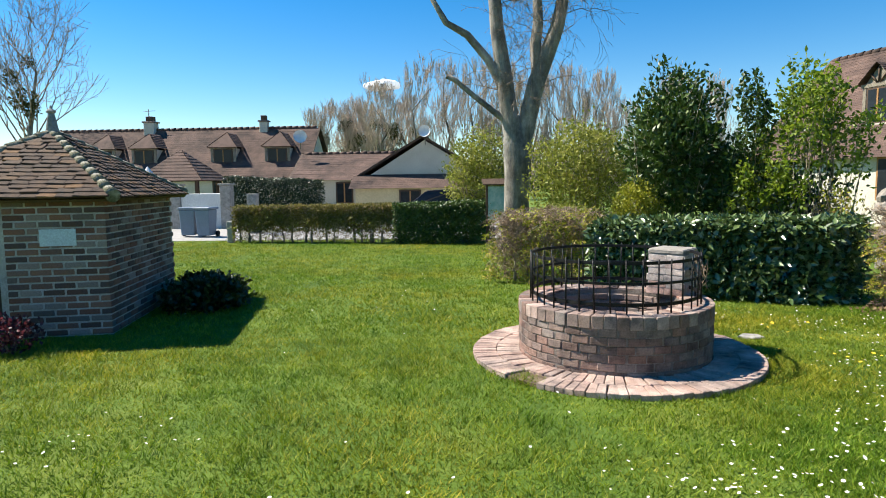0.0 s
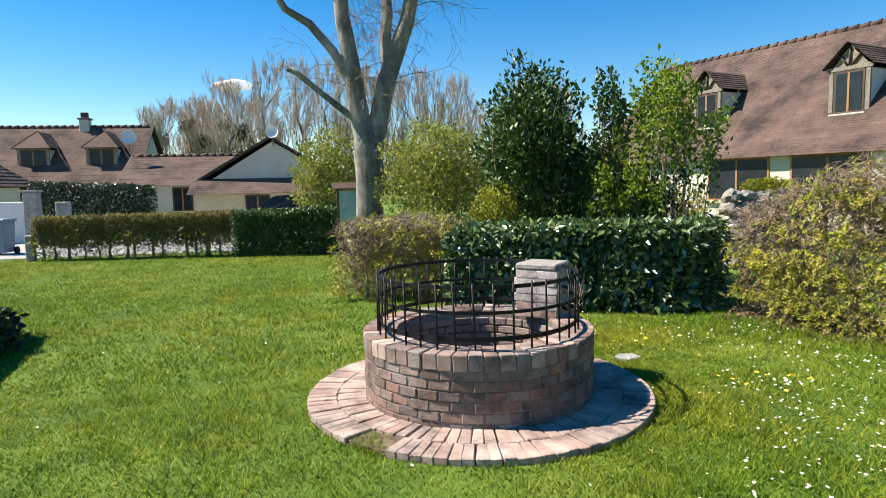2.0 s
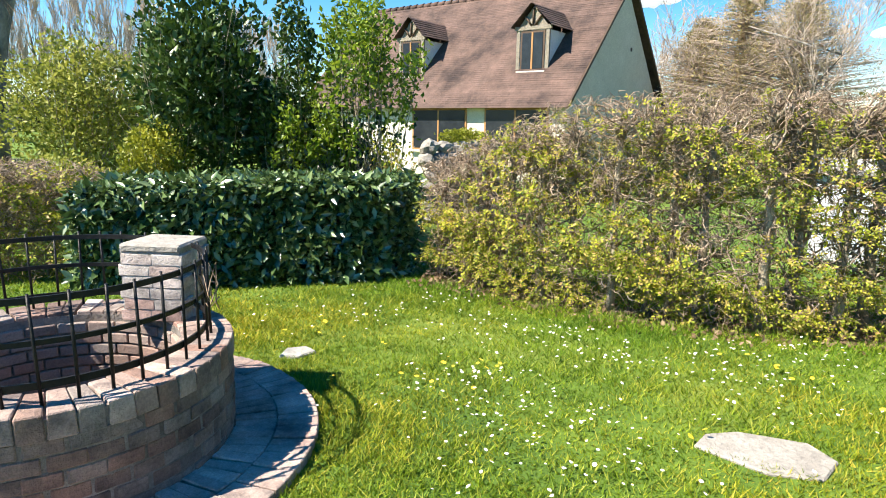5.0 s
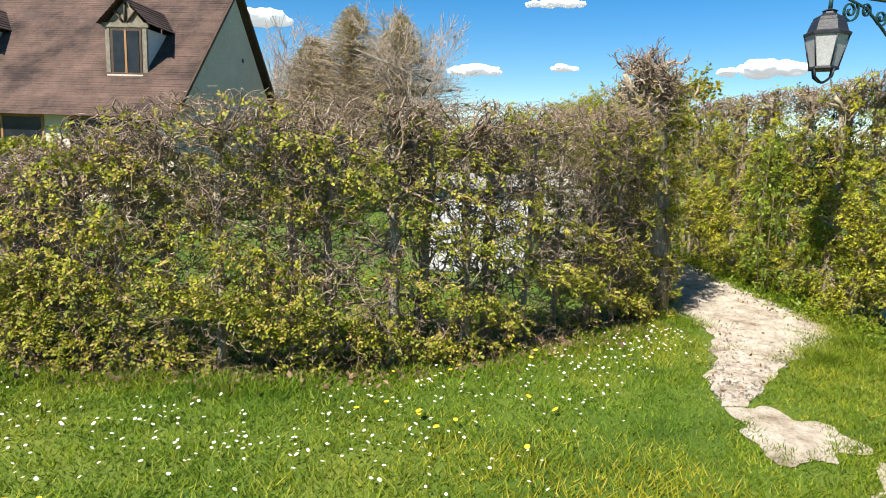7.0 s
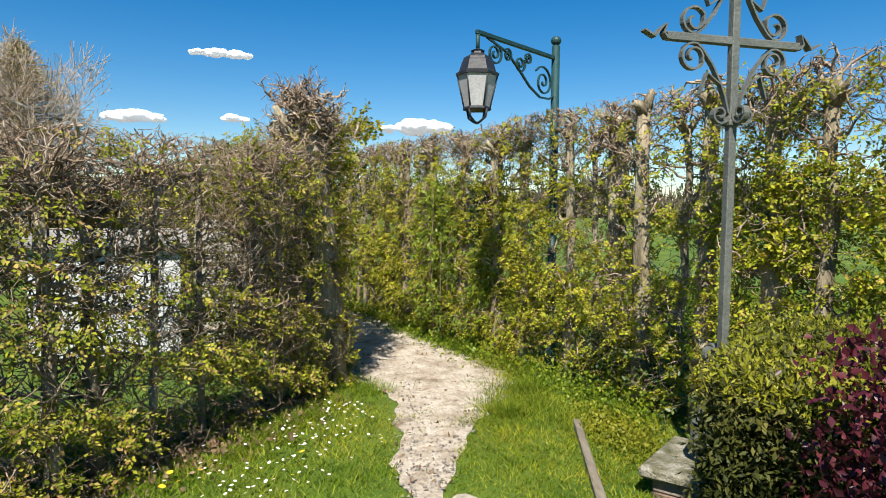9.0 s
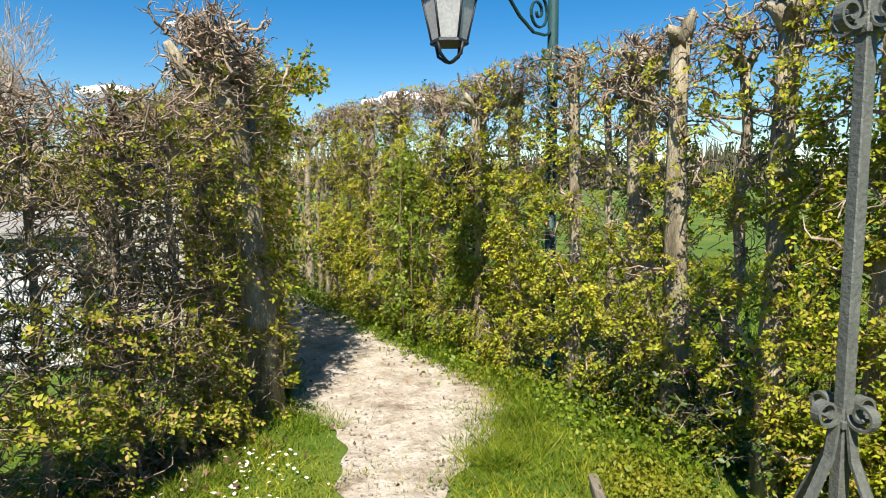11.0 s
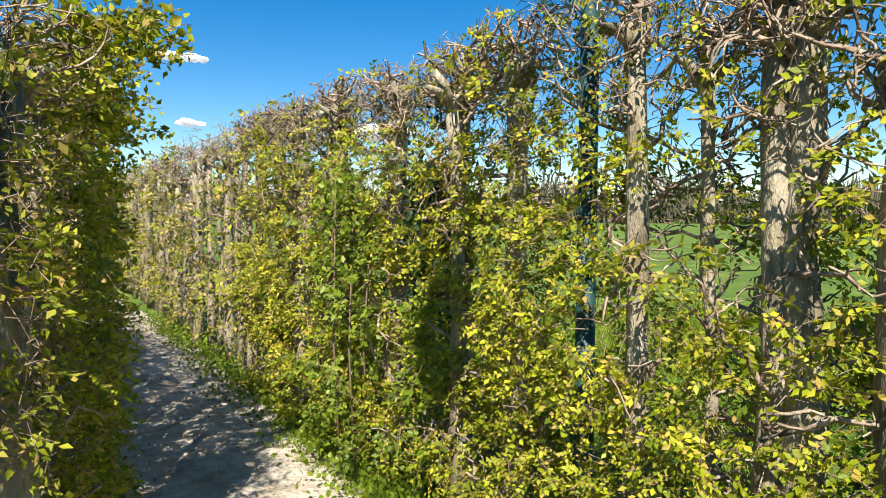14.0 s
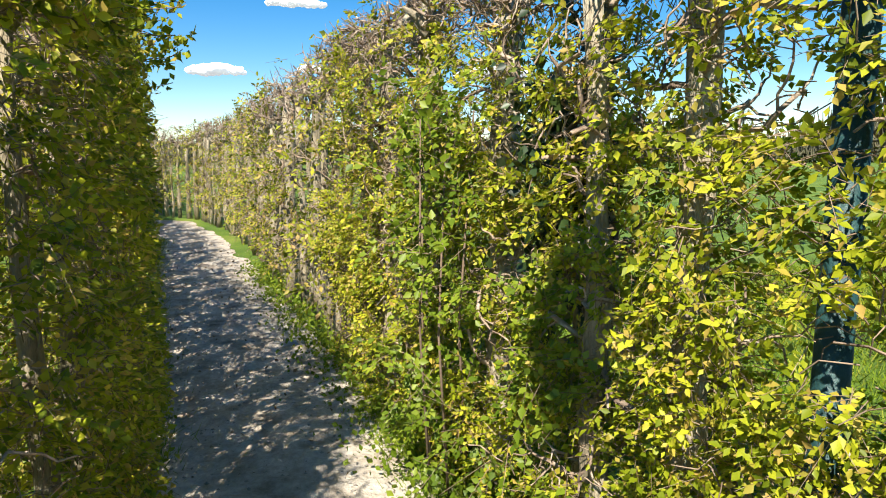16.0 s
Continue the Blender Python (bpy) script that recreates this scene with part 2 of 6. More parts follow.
    # white paint greyed and blued: the shed's shade is put into the colour
    shed_paint=surface("shaded_white_paint", [(0.54, 0.57, 0.61), (0.70, 0.71, 0.72)], 3, 0.7, 0.2),
    white_metal=surface("white_enamel", [(0.72, 0.73, 0.74), (0.80, 0.80, 0.80)], 3, 0.4, 0.05),
    teal_sheet=surface("teal_poster", [(0.10, 0.36, 0.36), (0.55, 0.68, 0.66)], 4, 0.5, 0.0),
    plaque=surface("pale_blue_plaque", [(0.55, 0.63, 0.68), (0.62, 0.69, 0.73)], 5, 0.5, 0.05),
    car_paint=surface("dark_car_paint", [(0.02, 0.024, 0.03), (0.03, 0.034, 0.04)], 2, 0.22, 0.0, metal=0.3),
    rubber=surface("black_rubber", [(0.012, 0.012, 0.012), (0.02, 0.02, 0.02)], 6, 0.9, 0.2),
    cloud=surface("cloud_white_glow", [(0.86, 0.87, 0.89), (0.95, 0.95, 0.95)], 0.02, 1.0, 0.0, fine=0.1),
    far_wood=surface("far_tree_line", [(0.10, 0.10, 0.06), (0.17, 0.15, 0.09)], 0.2, 1.0, 0.0, fine=1.5),
)

# clouds glow faintly of their own, an added light that lifts their grey undersides
cb = M["cloud"].node_tree.nodes["Principled BSDF"]
cb.inputs["Emission Color"].default_value, cb.inputs["Emission Strength"].default_value = (0.9, 0.94, 1.0, 1), 0.30

# ---- mesh helpers ----
rng = np.random.default_rng(7)


def raw(name, verts, faces, material, smooth=False):
    me = bpy.data.meshes.new(name)
    verts, faces = np.asarray(verts, np.float32), np.asarray(faces, np.int32)
    k = faces.shape[1]
    me.vertices.add(len(verts))
    me.vertices.foreach_set("co", verts.ravel())
    me.loops.add(faces.size)
    me.loops.foreach_set("vertex_index", faces.ravel())
    me.polygons.add(len(faces))
    me.polygons.foreach_set("loop_start", np.arange(0, faces.size, k, dtype=np.int32))
    if smooth:
        me.polygons.foreach_set("use_smooth", np.ones(len(faces), bool))
    me.update(calc_edges=True)
    me.materials.append(material)
    return me


def from_bm(name, bm, material):
    me = bpy.data.meshes.new(name)
    bm.normal_update()
    bm.to_mesh(me)
    bm.free()
    me.materials.append(material)
    return me


def part(name, mesh, material, parent, label="", at=None, kind=""):
    """One mesh object under a thing or a part."""
    if isinstance(mesh, bmesh.types.BMesh):
        mesh = from_bm(name, mesh, material)
    ob = new(name, mesh)
    ob.parent = parent
    if at is not None:
        ob.matrix_basis = at
    return tagged(ob, label, "", "", kind)


def thing(name, label, category, at=None, group="", kind=""):
    ob = new(name)
    ob.empty_display_size = 0.1
    if at is not None:
        ob.matrix_basis = at
    return tagged(ob, label, category, group, kind)


def single(name, mesh, material, label, category, at=None, group="", kind=""):
    if isinstance(mesh, bmesh.types.BMesh):
        mesh = from_bm(name, mesh, material)
    ob = new(name, mesh)
    if at is not None:
        ob.matrix_basis = at
    return tagged(ob, label, category, group, kind)


def box(bm, x0, y0, z0, x1, y1, z1, bevel=0.0, m=None, jitter=0.0):
    g = bmesh.ops.create_cube(bm, size=1.0)
    vs = g["verts"]
    for v in vs:
        v.co = Vector((x0 + (v.co.x + 0.5) * (x1 - x0), y0 + (v.co.y + 0.5) * (y1 - y0), z0 + (v.co.z + 0.5) * (z1 - z0)))
        if jitter:
            v.co += Vector([random.uniform(-jitter, jitter) for _ in range(3)])
    if bevel:
        es = list({e for v in vs for e in v.link_edges})
        r = bmesh.ops.bevel(bm, geom=es, offset=bevel, segments=1, affect="EDGES")
        vs = list({v for f in r["faces"] for v in f.verts} | {v for v in vs if v.is_valid})
    if m is not None:
        bmesh.ops.transform(bm, matrix=m, verts=vs)
    return bm


def boxm(*a, **k):
    return box(bmesh.new(), *a, **k)


def prism(poly, z0, z1, bm=None):
    """An upright prism over a polygon given in plan."""
    bm = bm or bmesh.new()
    lo = [bm.verts.new((x, y, z0)) for x, y in poly]
    hi = [bm.verts.new((x, y, z1)) for x, y in poly]
    n = len(poly)
    bm.faces.new(hi)
    bm.faces.new(lo[::-1])
    for i in range(n):
        bm.faces.new((lo[i], lo[(i + 1) % n], hi[(i + 1) % n], hi[i]))
    return bm


def solid(corners, thick, bm=None):
    """A slab of even thickness under a planar polygon in space."""
    bm = bm or bmesh.new()
    c = [Vector(p) for p in corners]
    n = (c[1] - c[0]).cross(c[2] - c[0]).normalized()
    a = [bm.verts.new(p) for p in c]
    b = [bm.verts.new(p - n * thick) for p in c]
    k = len(c)
    bm.faces.new(a)
    bm.faces.new(b[::-1])
    for i in range(k):
        bm.faces.new((b[i], b[(i + 1) % k], a[(i + 1) % k], a[i]))
    return bm


def tube(points, radii, sides=8, bm=None, cap=True):
    """A round bar along points."""
    bm = bm or bmesh.new()
    pts = [Vector(p) for p in points]
    if isinstance(radii, (int, float)):
        radii = [radii] * len(pts)
    rings, ref = [], None
    for i, p in enumerate(pts):
        d = (pts[min(i + 1, len(pts) - 1)] - pts[max(i - 1, 0)]).normalized()
        if ref is None:
            ref = Vector((0, 0, 1)) if abs(d.z) < 0.9 else Vector((1, 0, 0))
        u = (ref - d * ref.dot(d)).normalized()
        w = d.cross(u)
        ref = u
        rings.append([bm.verts.new(p + radii[i] * (u * math.cos(a) + w * math.sin(a))) for a in [2 * math.pi * j / sides for j in range(sides)]])
    for a, b in zip(rings, rings[1:]):
        for j in range(sides):
            bm.faces.new((a[j], a[(j + 1) % sides], b[(j + 1) % sides], b[j]))
    if cap:
        bm.faces.new(rings[0][::-1])
        bm.faces.new(rings[-1])
    for f in bm.faces:
        f.smooth = len(f.verts) == 4
    return bm


def lathe(profile, sides=24, bm=None, phase=0.0):
    """A turned body about z from (radius, height) pairs."""
    bm = bm or bmesh.new()
    rings = [[bm.verts.new((r * math.cos(phase + 2 * math.pi * j / sides), r * math.sin(phase + 2 * math.pi * j / sides), z)) for j in range(sides)] for r, z in profile]
    for a, b in zip(rings, rings[1:]):
        for j in range(sides):
            bm.faces.new((a[j], a[(j + 1) % sides], b[(j + 1) % sides], b[j]))
    bm.faces.new(rings[0][::-1])
    bm.faces.new(rings[-1])
    return bm


def spiral(cx, cz, r0, r1, turns, start, n=26):
    """Points of a flat scroll in the x-z plane."""
    out = []
    for i in range(n):
        f = i / (n - 1)
        a, r = start + 2 * math.pi * turns * f, r0 + (r1 - r0) * f
        out.append((cx + r * math.cos(a), 0, cz + r * math.sin(a)))
    return out


def strap(points, width, thick, bm=None):
    """A flat bar in the x-z plane, its width along y."""
    bm = bm or bmesh.new()
    pts = [Vector(p) for p in points]
    rows = []
    for i, p in enumerate(pts):
        d = (pts[min(i + 1, len(pts) - 1)] - pts[max(i - 1, 0)]).normalized()
        n = Vector((-d.z, 0, d.x)) * thick / 2
        y = Vector((0, width / 2, 0))
        rows.append([bm.verts.new(q) for q in (p + n - y, p + n + y, p - n + y, p - n - y)])
    for a, b in zip(rows, rows[1:]):
        for j in range(4):
            bm.faces.new((a[j], a[(j + 1) % 4], b[(j + 1) % 4], b[j]))
    bm.faces.new(rows[0][::-1])
    bm.faces.new(rows[-1])
    return bm


# ---- foliage helpers ----
def unit(v):
    return v / np.maximum(np.linalg.norm(v, axis=1, keepdims=True), 1e-9)


def leaf_mesh(name, base, d, nrm, length, long, material):
    """Folded leaves from base points, growing directions and upper-face normals."""
    s = np.cross(nrm, d)
    L = length[:, None]
    w = L / long * 0.5
    mid, fold = base + d * L * 0.45, nrm * w * 0.35
    v = np.stack([base, mid + s * w + fold, base + d * L, mid - s * w + fold], 1).reshape(-1, 3)
    i = np.arange(len(base))[:, None] * 4
    return raw(name, v, np.concatenate([i + [0, 1, 2], i + [0, 2, 3]], 1).reshape(-1, 3), material)


def square_to(v, nrm):
    return unit(v - nrm * np.sum(v * nrm, axis=1, keepdims=True))


def leaves(name, pts, size, material, up=0.3, long=1.9, vary=0.35, out=None, face=None):
    """Small folded leaves, one at each point; face turns their upper sides one way."""
    n = len(pts)
    d = unit(rng.normal(size=(n, 3)) + (0 if out is None else out) + np.array([0, 0, up]))
    nrm = unit(rng.normal(size=(n, 3)) * (1.0 if face is None else 0.5) + (0 if face is None else face))
    d = square_to(d, nrm) if face is not None else d
    nrm = nrm if face is not None else square_to(nrm, d)
    return leaf_mesh(name, pts, d, nrm, size * (1 + vary * rng.uniform(-1, 1, n)), long, material)


def sprays(p, out, size, per=9, reach=(2.0, 4.6)):
    """Flat sprays of leaves set left and right along short shoots: leaf bases, directions, normals, lengths and the shoots' ends."""
    m = len(p)
    nrm = unit(rng.normal(size=(m, 3)) * 0.5 + out * 0.5 + np.array([0, 0, 0.65]))
    ax = square_to(rng.normal(size=(m, 3)) * 0.8 + out * 0.7 + np.array([0, 0, 0.2]), nrm)
    side = np.cross(nrm, ax)
    ln = size * rng.uniform(*reach, m)[:, None]
    B, D, N, L = [], [], [], []
    for j in range(per):
        t = (j + 0.6) / per
        sg = 0.0 if j == per - 1 else (1.0 if j % 2 else -1.0)
        B.append(p + ax * ln * t - np.array([0, 0, 0.12]) * ln * t * t + rng.normal(0, 0.06, (m, 3)) * size)
        d = ax * 0.75 + side * sg * 0.95 + rng.normal(0, 0.22, (m, 3))
        nn = unit(nrm + rng.normal(0, 0.28, (m, 3)))
        D.append(square_to(d, nn)), N.append(nn), L.append(size * rng.uniform(0.6, 1.25, m))
    return np.concatenate(B), np.concatenate(D), np.concatenate(N), np.concatenate(L), p - ax * 0.03, p + ax * ln


def twigs(name, a, b, r0, r1, material):
    """Three-sided tapering rods from a to b."""
    n = len(a)
    d = unit(b - a)
    u = unit(np.cross(d, rng.normal(size=(n, 3))))
    w = np.cross(d, u)
    r0, r1 = np.broadcast_to(r0, n)[:, None], np.broadcast_to(r1, n)[:, None]
    vs = []
    for base, r in ((a, r0), (b, r1)):
        for ang in (0, 2.094, 4.189):
            vs.append(base + r * (u * math.cos(ang) + w * math.sin(ang)))
    v = np.stack(vs, 1).reshape(-1, 3)
    i = np.arange(n)[:, None] * 6
    f = np.concatenate([i + [j, (j + 1) % 3, 3 + (j + 1) % 3, 3 + j] for j in range(3)], 1).reshape(-1, 4)
    return raw(name, v, f, material)


def along(line, n, jitter=0.0):
    """Random points along a polyline in plan: places, sideways units, share of the way."""
    p = np.array(line, float)
    seg = np.diff(p, axis=0)
    ln = np.linalg.norm(seg, axis=1)
    cum = np.concatenate([[0], np.cumsum(ln)])
    s = rng.uniform(0, cum[-1], n)
    k = np.clip(np.searchsorted(cum, s) - 1, 0, len(ln) - 1)
    f = (s - cum[k]) / ln[k]
    q = p[k] + seg[k] * f[:, None]
    side = np.stack([-seg[k][:, 1], seg[k][:, 0]], 1) / ln[k][:, None]
    return q, side, s / cum[-1]


def bumpy(p, scale=1.0, seed=0.0):
    """Smooth lumps, about -1 to 1, by place."""
    x, y, z = (p[:, i] * scale + seed for i in range(3))
    return (np.sin(2.1 * x + 1.3 * y) + np.sin(1.7 * y - 2.3 * z + 1) + np.sin(2.9 * z + 1.1 * x + 2)) / 3


def hedge_points(line, n, width, top, low=0.02, shell=0.5):
    """Points in the body of a hedge, more of them near its faces. top: height by share of the way."""
    q, side, f = along(line, n)
    o = rng.uniform(-1, 1, n)
    o = np.where(rng.random(n) < shell, np.sign(o) * rng.uniform(0.75, 1.05, n), o)
    h = np.interp(f, np.linspace(0, 1, len(top)), top)
    z = low + (h - low) * rng.random(n)
    p = np.column_stack([q + side * (o * width / 2)[:, None], z])
    b = bumpy(p, 2.2)
    p[:, :2] += side * (b * 0.07 * np.sign(o))[:, None]
    return p, side * np.sign(o)[:, None], z / h, f


def off_line(line, p):
    """Sideways distance of points from a polyline in plan, and their share of its length."""
    q = np.array(line, float)
    cum = np.concatenate([[0], np.cumsum(np.linalg.norm(np.diff(q, axis=0), axis=1))])
    best, share = np.full(len(p), 1e9), np.zeros(len(p))
    for i in range(len(q) - 1):
        e = q[i + 1] - q[i]
        t = np.clip((p[:, :2] - q[i]) @ e / (e @ e), 0, 1)
        d = np.linalg.norm(p[:, :2] - q[i] - t[:, None] * e, axis=1)
        near_it = d < best
        best, share = np.where(near_it, d, best), np.where(near_it, (cum[i] + t * (cum[i + 1] - cum[i])) / cum[-1], share)
    return best, share


def clipped(line, width, top, p, over=0.03):
    """Which points lie within the shape that the shears have left."""
    d, f = off_line(line, p)
    return (d < width * 0.5 + 0.05) & (p[:, 2] < np.interp(f, np.linspace(0, 1, len(top)), top) + over)


def limb_segments(seed, start, direction, length, radius, depth, spread=0.7, kids=3, lift=0.15, shrink=0.68, bend=0.18, steps=4, min_r=0.004):
    """Branch rods grown from one limb: arrays of a, b, r0, r1 and level."""
    rnd = random.Random(seed)
    out = []

    def grow(p, d, ln, r, lv):
        pts = [p]
        for i in range(steps):
            d = (d + Vector([rnd.gauss(0, bend) for _ in range(3)]) + Vector((0, 0, lift * 0.5))).normalized()
            q = pts[-1] + d * (ln / steps)
            ra, rb = r * (1 - 0.45 * i / steps), r * (1 - 0.45 * (i + 1) / steps)
            out.append((*pts[-1], *q, max(ra, min_r), max(rb, min_r), lv))
            pts.append(q)
            if lv > 0 and i >= 1:
                for _ in range(kids if i == steps - 1 else max(1, kids - 2)):
                    nd = (d + Vector([rnd.gauss(0, spread) for _ in range(3)]) + Vector((0, 0, lift))).normalized()
                    grow(q, nd, ln * shrink * rnd.uniform(0.7, 1.2), rb * 0.62, lv - 1)

    grow(Vector(start), Vector(direction).normalized(), length, radius, depth)
    o = np.array(out)
    return o[:, :3], o[:, 3:6], o[:, 6], o[:, 7], o[:, 8]

# ---- ground ----
def grid_sheet(name, x0, y0, x1, y1, step, z, material, wob=0.0):
    xs, ys = np.arange(x0, x1 + step, step), np.arange(y0, y1 + step, step)
    X, Y = np.meshgrid(xs, ys)
    P = np.column_stack([X.ravel(), Y.ravel(), np.full(X.size, z)])
    if wob:
        P[:, 2] += wob * bumpy(P, 1.3)
    nx, ny = len(xs), len(ys)
    i = (np.arange(ny - 1)[:, None] * nx + np.arange(nx - 1)).ravel()
    return raw(name, P, np.column_stack([i, i + 1, i + nx + 1, i + nx]), material)


ground = single("ground", grid_sheet("ground", -900, -900, 900, 900, 60, 0, M["grass_soil"]), None,
                "short green lawn and meadow turf", "lawn", kind="structure")

PATH_LEFT = [(6.9, 3.0), (7.5, 3.05), (8.3, 3.05), (8.9, 3.12), (9.7, 3.45), (10.5, 3.75), (11.4, 4.1), (14.3, 5.47), (20.4, 8.1), (23.0, 9.8), (24.2, 14)]
PATH_RIGHT = [(7.0, 2.78), (7.7, 2.66), (8.3, 2.30), (8.8, 2.02), (9.3, 1.82), (9.9, 1.98), (10.6, 2.24), (12.0, 2.83), (16.4, 4.9), (20.6, 6.9), (24.0, 8.9), (26.4, 14)]


def resample(line, n):
    p = np.array(line, float)
    c = np.concatenate([[0], np.cumsum(np.linalg.norm(np.diff(p, axis=0), axis=1))])
    s = np.linspace(0, 1, n) ** 1.7 * c[-1]
    return np.column_stack([np.interp(s, c, p[:, 0]), np.interp(s, c, p[:, 1])])


def dirt_path():
    n, k = 420, 13
    a, b = resample(PATH_LEFT, n), resample(PATH_RIGHT, n)
    t = np.arange(n)
    q = np.column_stack([a, np.zeros(n)])
    d = unit(b - a)
    a, b = a - d * (0.09 * bumpy(q, 3.0) + 0.05 * bumpy(q, 9.0))[:, None], b + d * (0.12 * bumpy(q, 2.6, 4) + 0.05 * bumpy(q, 8.0, 2))[:, None]
    rows = [a + (b - a) * f for f in np.linspace(0, 1, k)]
    P = np.stack([np.column_stack([r, np.full(n, 0.006)]) for r in rows], 1)
    mid = np.sin(np.linspace(0, 1, k) * math.pi)
    P[:, :, 2] += (mid * 0.018 + 0.008 * rng.normal(size=(n, k)) * mid) * np.clip(t / 60, 0, 1)[:, None]
    P = P.reshape(-1, 3)
    i = (np.arange(n - 1)[:, None] * k + np.arange(k - 1)).ravel()
    return raw("dirt_path", P, np.column_stack([i, i + 1, i + k + 1, i + k])[:, ::-1], M["dirt"], True)


single("dirt_path", dirt_path(), None, "pale trodden dirt path between clipped hornbeam hedges", "path", kind="structure")


def blob_patch(name, cx, cy, rx, ry, turn, material, label, category, z=0.008, n=60, rough=0.18, high=0.0):
    bm = bmesh.new()
    c, s = math.cos(turn), math.sin(turn)
    ring = []
    for i in range(n):
        a = 2 * math.pi * i / n
        r = 1 + rough * (math.sin(3 * a + cx) * 0.5 + math.sin(7 * a + cy) * 0.35 + random.uniform(-0.10, 0.10))
        x, y = rx * r * math.cos(a), ry * r * math.sin(a)
        ring.append((cx + c * x - s * y, cy + s * x + c * y))
    prism(ring, 0.0 if high else z - 0.004, z + high, bm)
    return single(name, bm, material, label, category, kind="structure" if not high else "")


blob_patch("bare_soil", 6.62, 2.62, 0.36, 0.30, 0.3, M["dirt"], "bare patch of pale dry soil in the lawn", "soil", z=0.012, n=90, rough=0.4)
blob_patch("bare_soil", 6.0, 2.2, 0.40, 0.16, -0.3, M["dirt"], "bare patch of pale dry soil in the lawn", "soil", z=0.011, n=90, rough=0.5)

# stone slabs let into the lawn
bm = prism([(4.50, 4.34), (4.66, 4.38), (4.83, 4.30), (5.02, 4.02), (4.95, 3.84), (4.72, 3.80), (4.55, 3.98)], -0.02, 0.016)
bmesh.ops.bevel(bm, geom=bm.edges[:], offset=0.008, segments=1, affect="EDGES")
single("stone_slab", bm, M["pale_stone"], "pale flat stone slab sunk in the lawn", "stone slab")
bm = prism([(3.18, 6.68), (3.30, 6.60), (3.44, 6.63), (3.42, 6.76), (3.28, 6.80)], -0.02, 0.025)
bmesh.ops.bevel(bm, geom=bm.edges[:], offset=0.01, segments=1, affect="EDGES")
single("stone_slab", bm, M["stone"], "small grey stone sunk in the lawn", "stone slab")

road = single("road", boxm(-40, 18.6, -0.02, 4.5, 30, 0.012), M["asphalt"], "pale grey gravel road before the houses", "road", kind="structure")

# ---- hedges of pollarded hornbeam ----
def stem_points(x, y, h, r, rnd, lean=0.05):
    pts, rad = [], []
    n = 7
    ox, oy = rnd.uniform(-lean, lean), rnd.uniform(-lean, lean)
    for i in range(n):
        f = i / (n - 1)
        pts.append((x + ox * f + rnd.gauss(0, 0.012), y + oy * f + rnd.gauss(0, 0.012), h * f))
        rad.append(r * (1.25 - 0.5 * f ** 0.5) * rnd.uniform(0.92, 1.1))
    return pts, rad


def stem_mesh(x, y, h, r, rnd, knob=0.0):
    pts, rad = stem_points(x, y, h, r, rnd)
    bm = tube(pts, rad, 7)
    top = Vector(pts[-1])
    if knob:
        for _ in range(5):
            d = Vector((rnd.gauss(0, 0.8), rnd.gauss(0, 0.8), rnd.uniform(0.2, 1.0))).normalized()
            tube([top - Vector((0, 0, 0.06)), top + d * knob * 0.6, top + d * knob * 1.2], [r * 0.7, r * 0.5, r * 0.22], 6, bm)
    for v in bm.verts:
        v.co += Vector((rnd.gauss(0, 0.004), rnd.gauss(0, 0.004), rnd.gauss(0, 0.004)))
    return bm


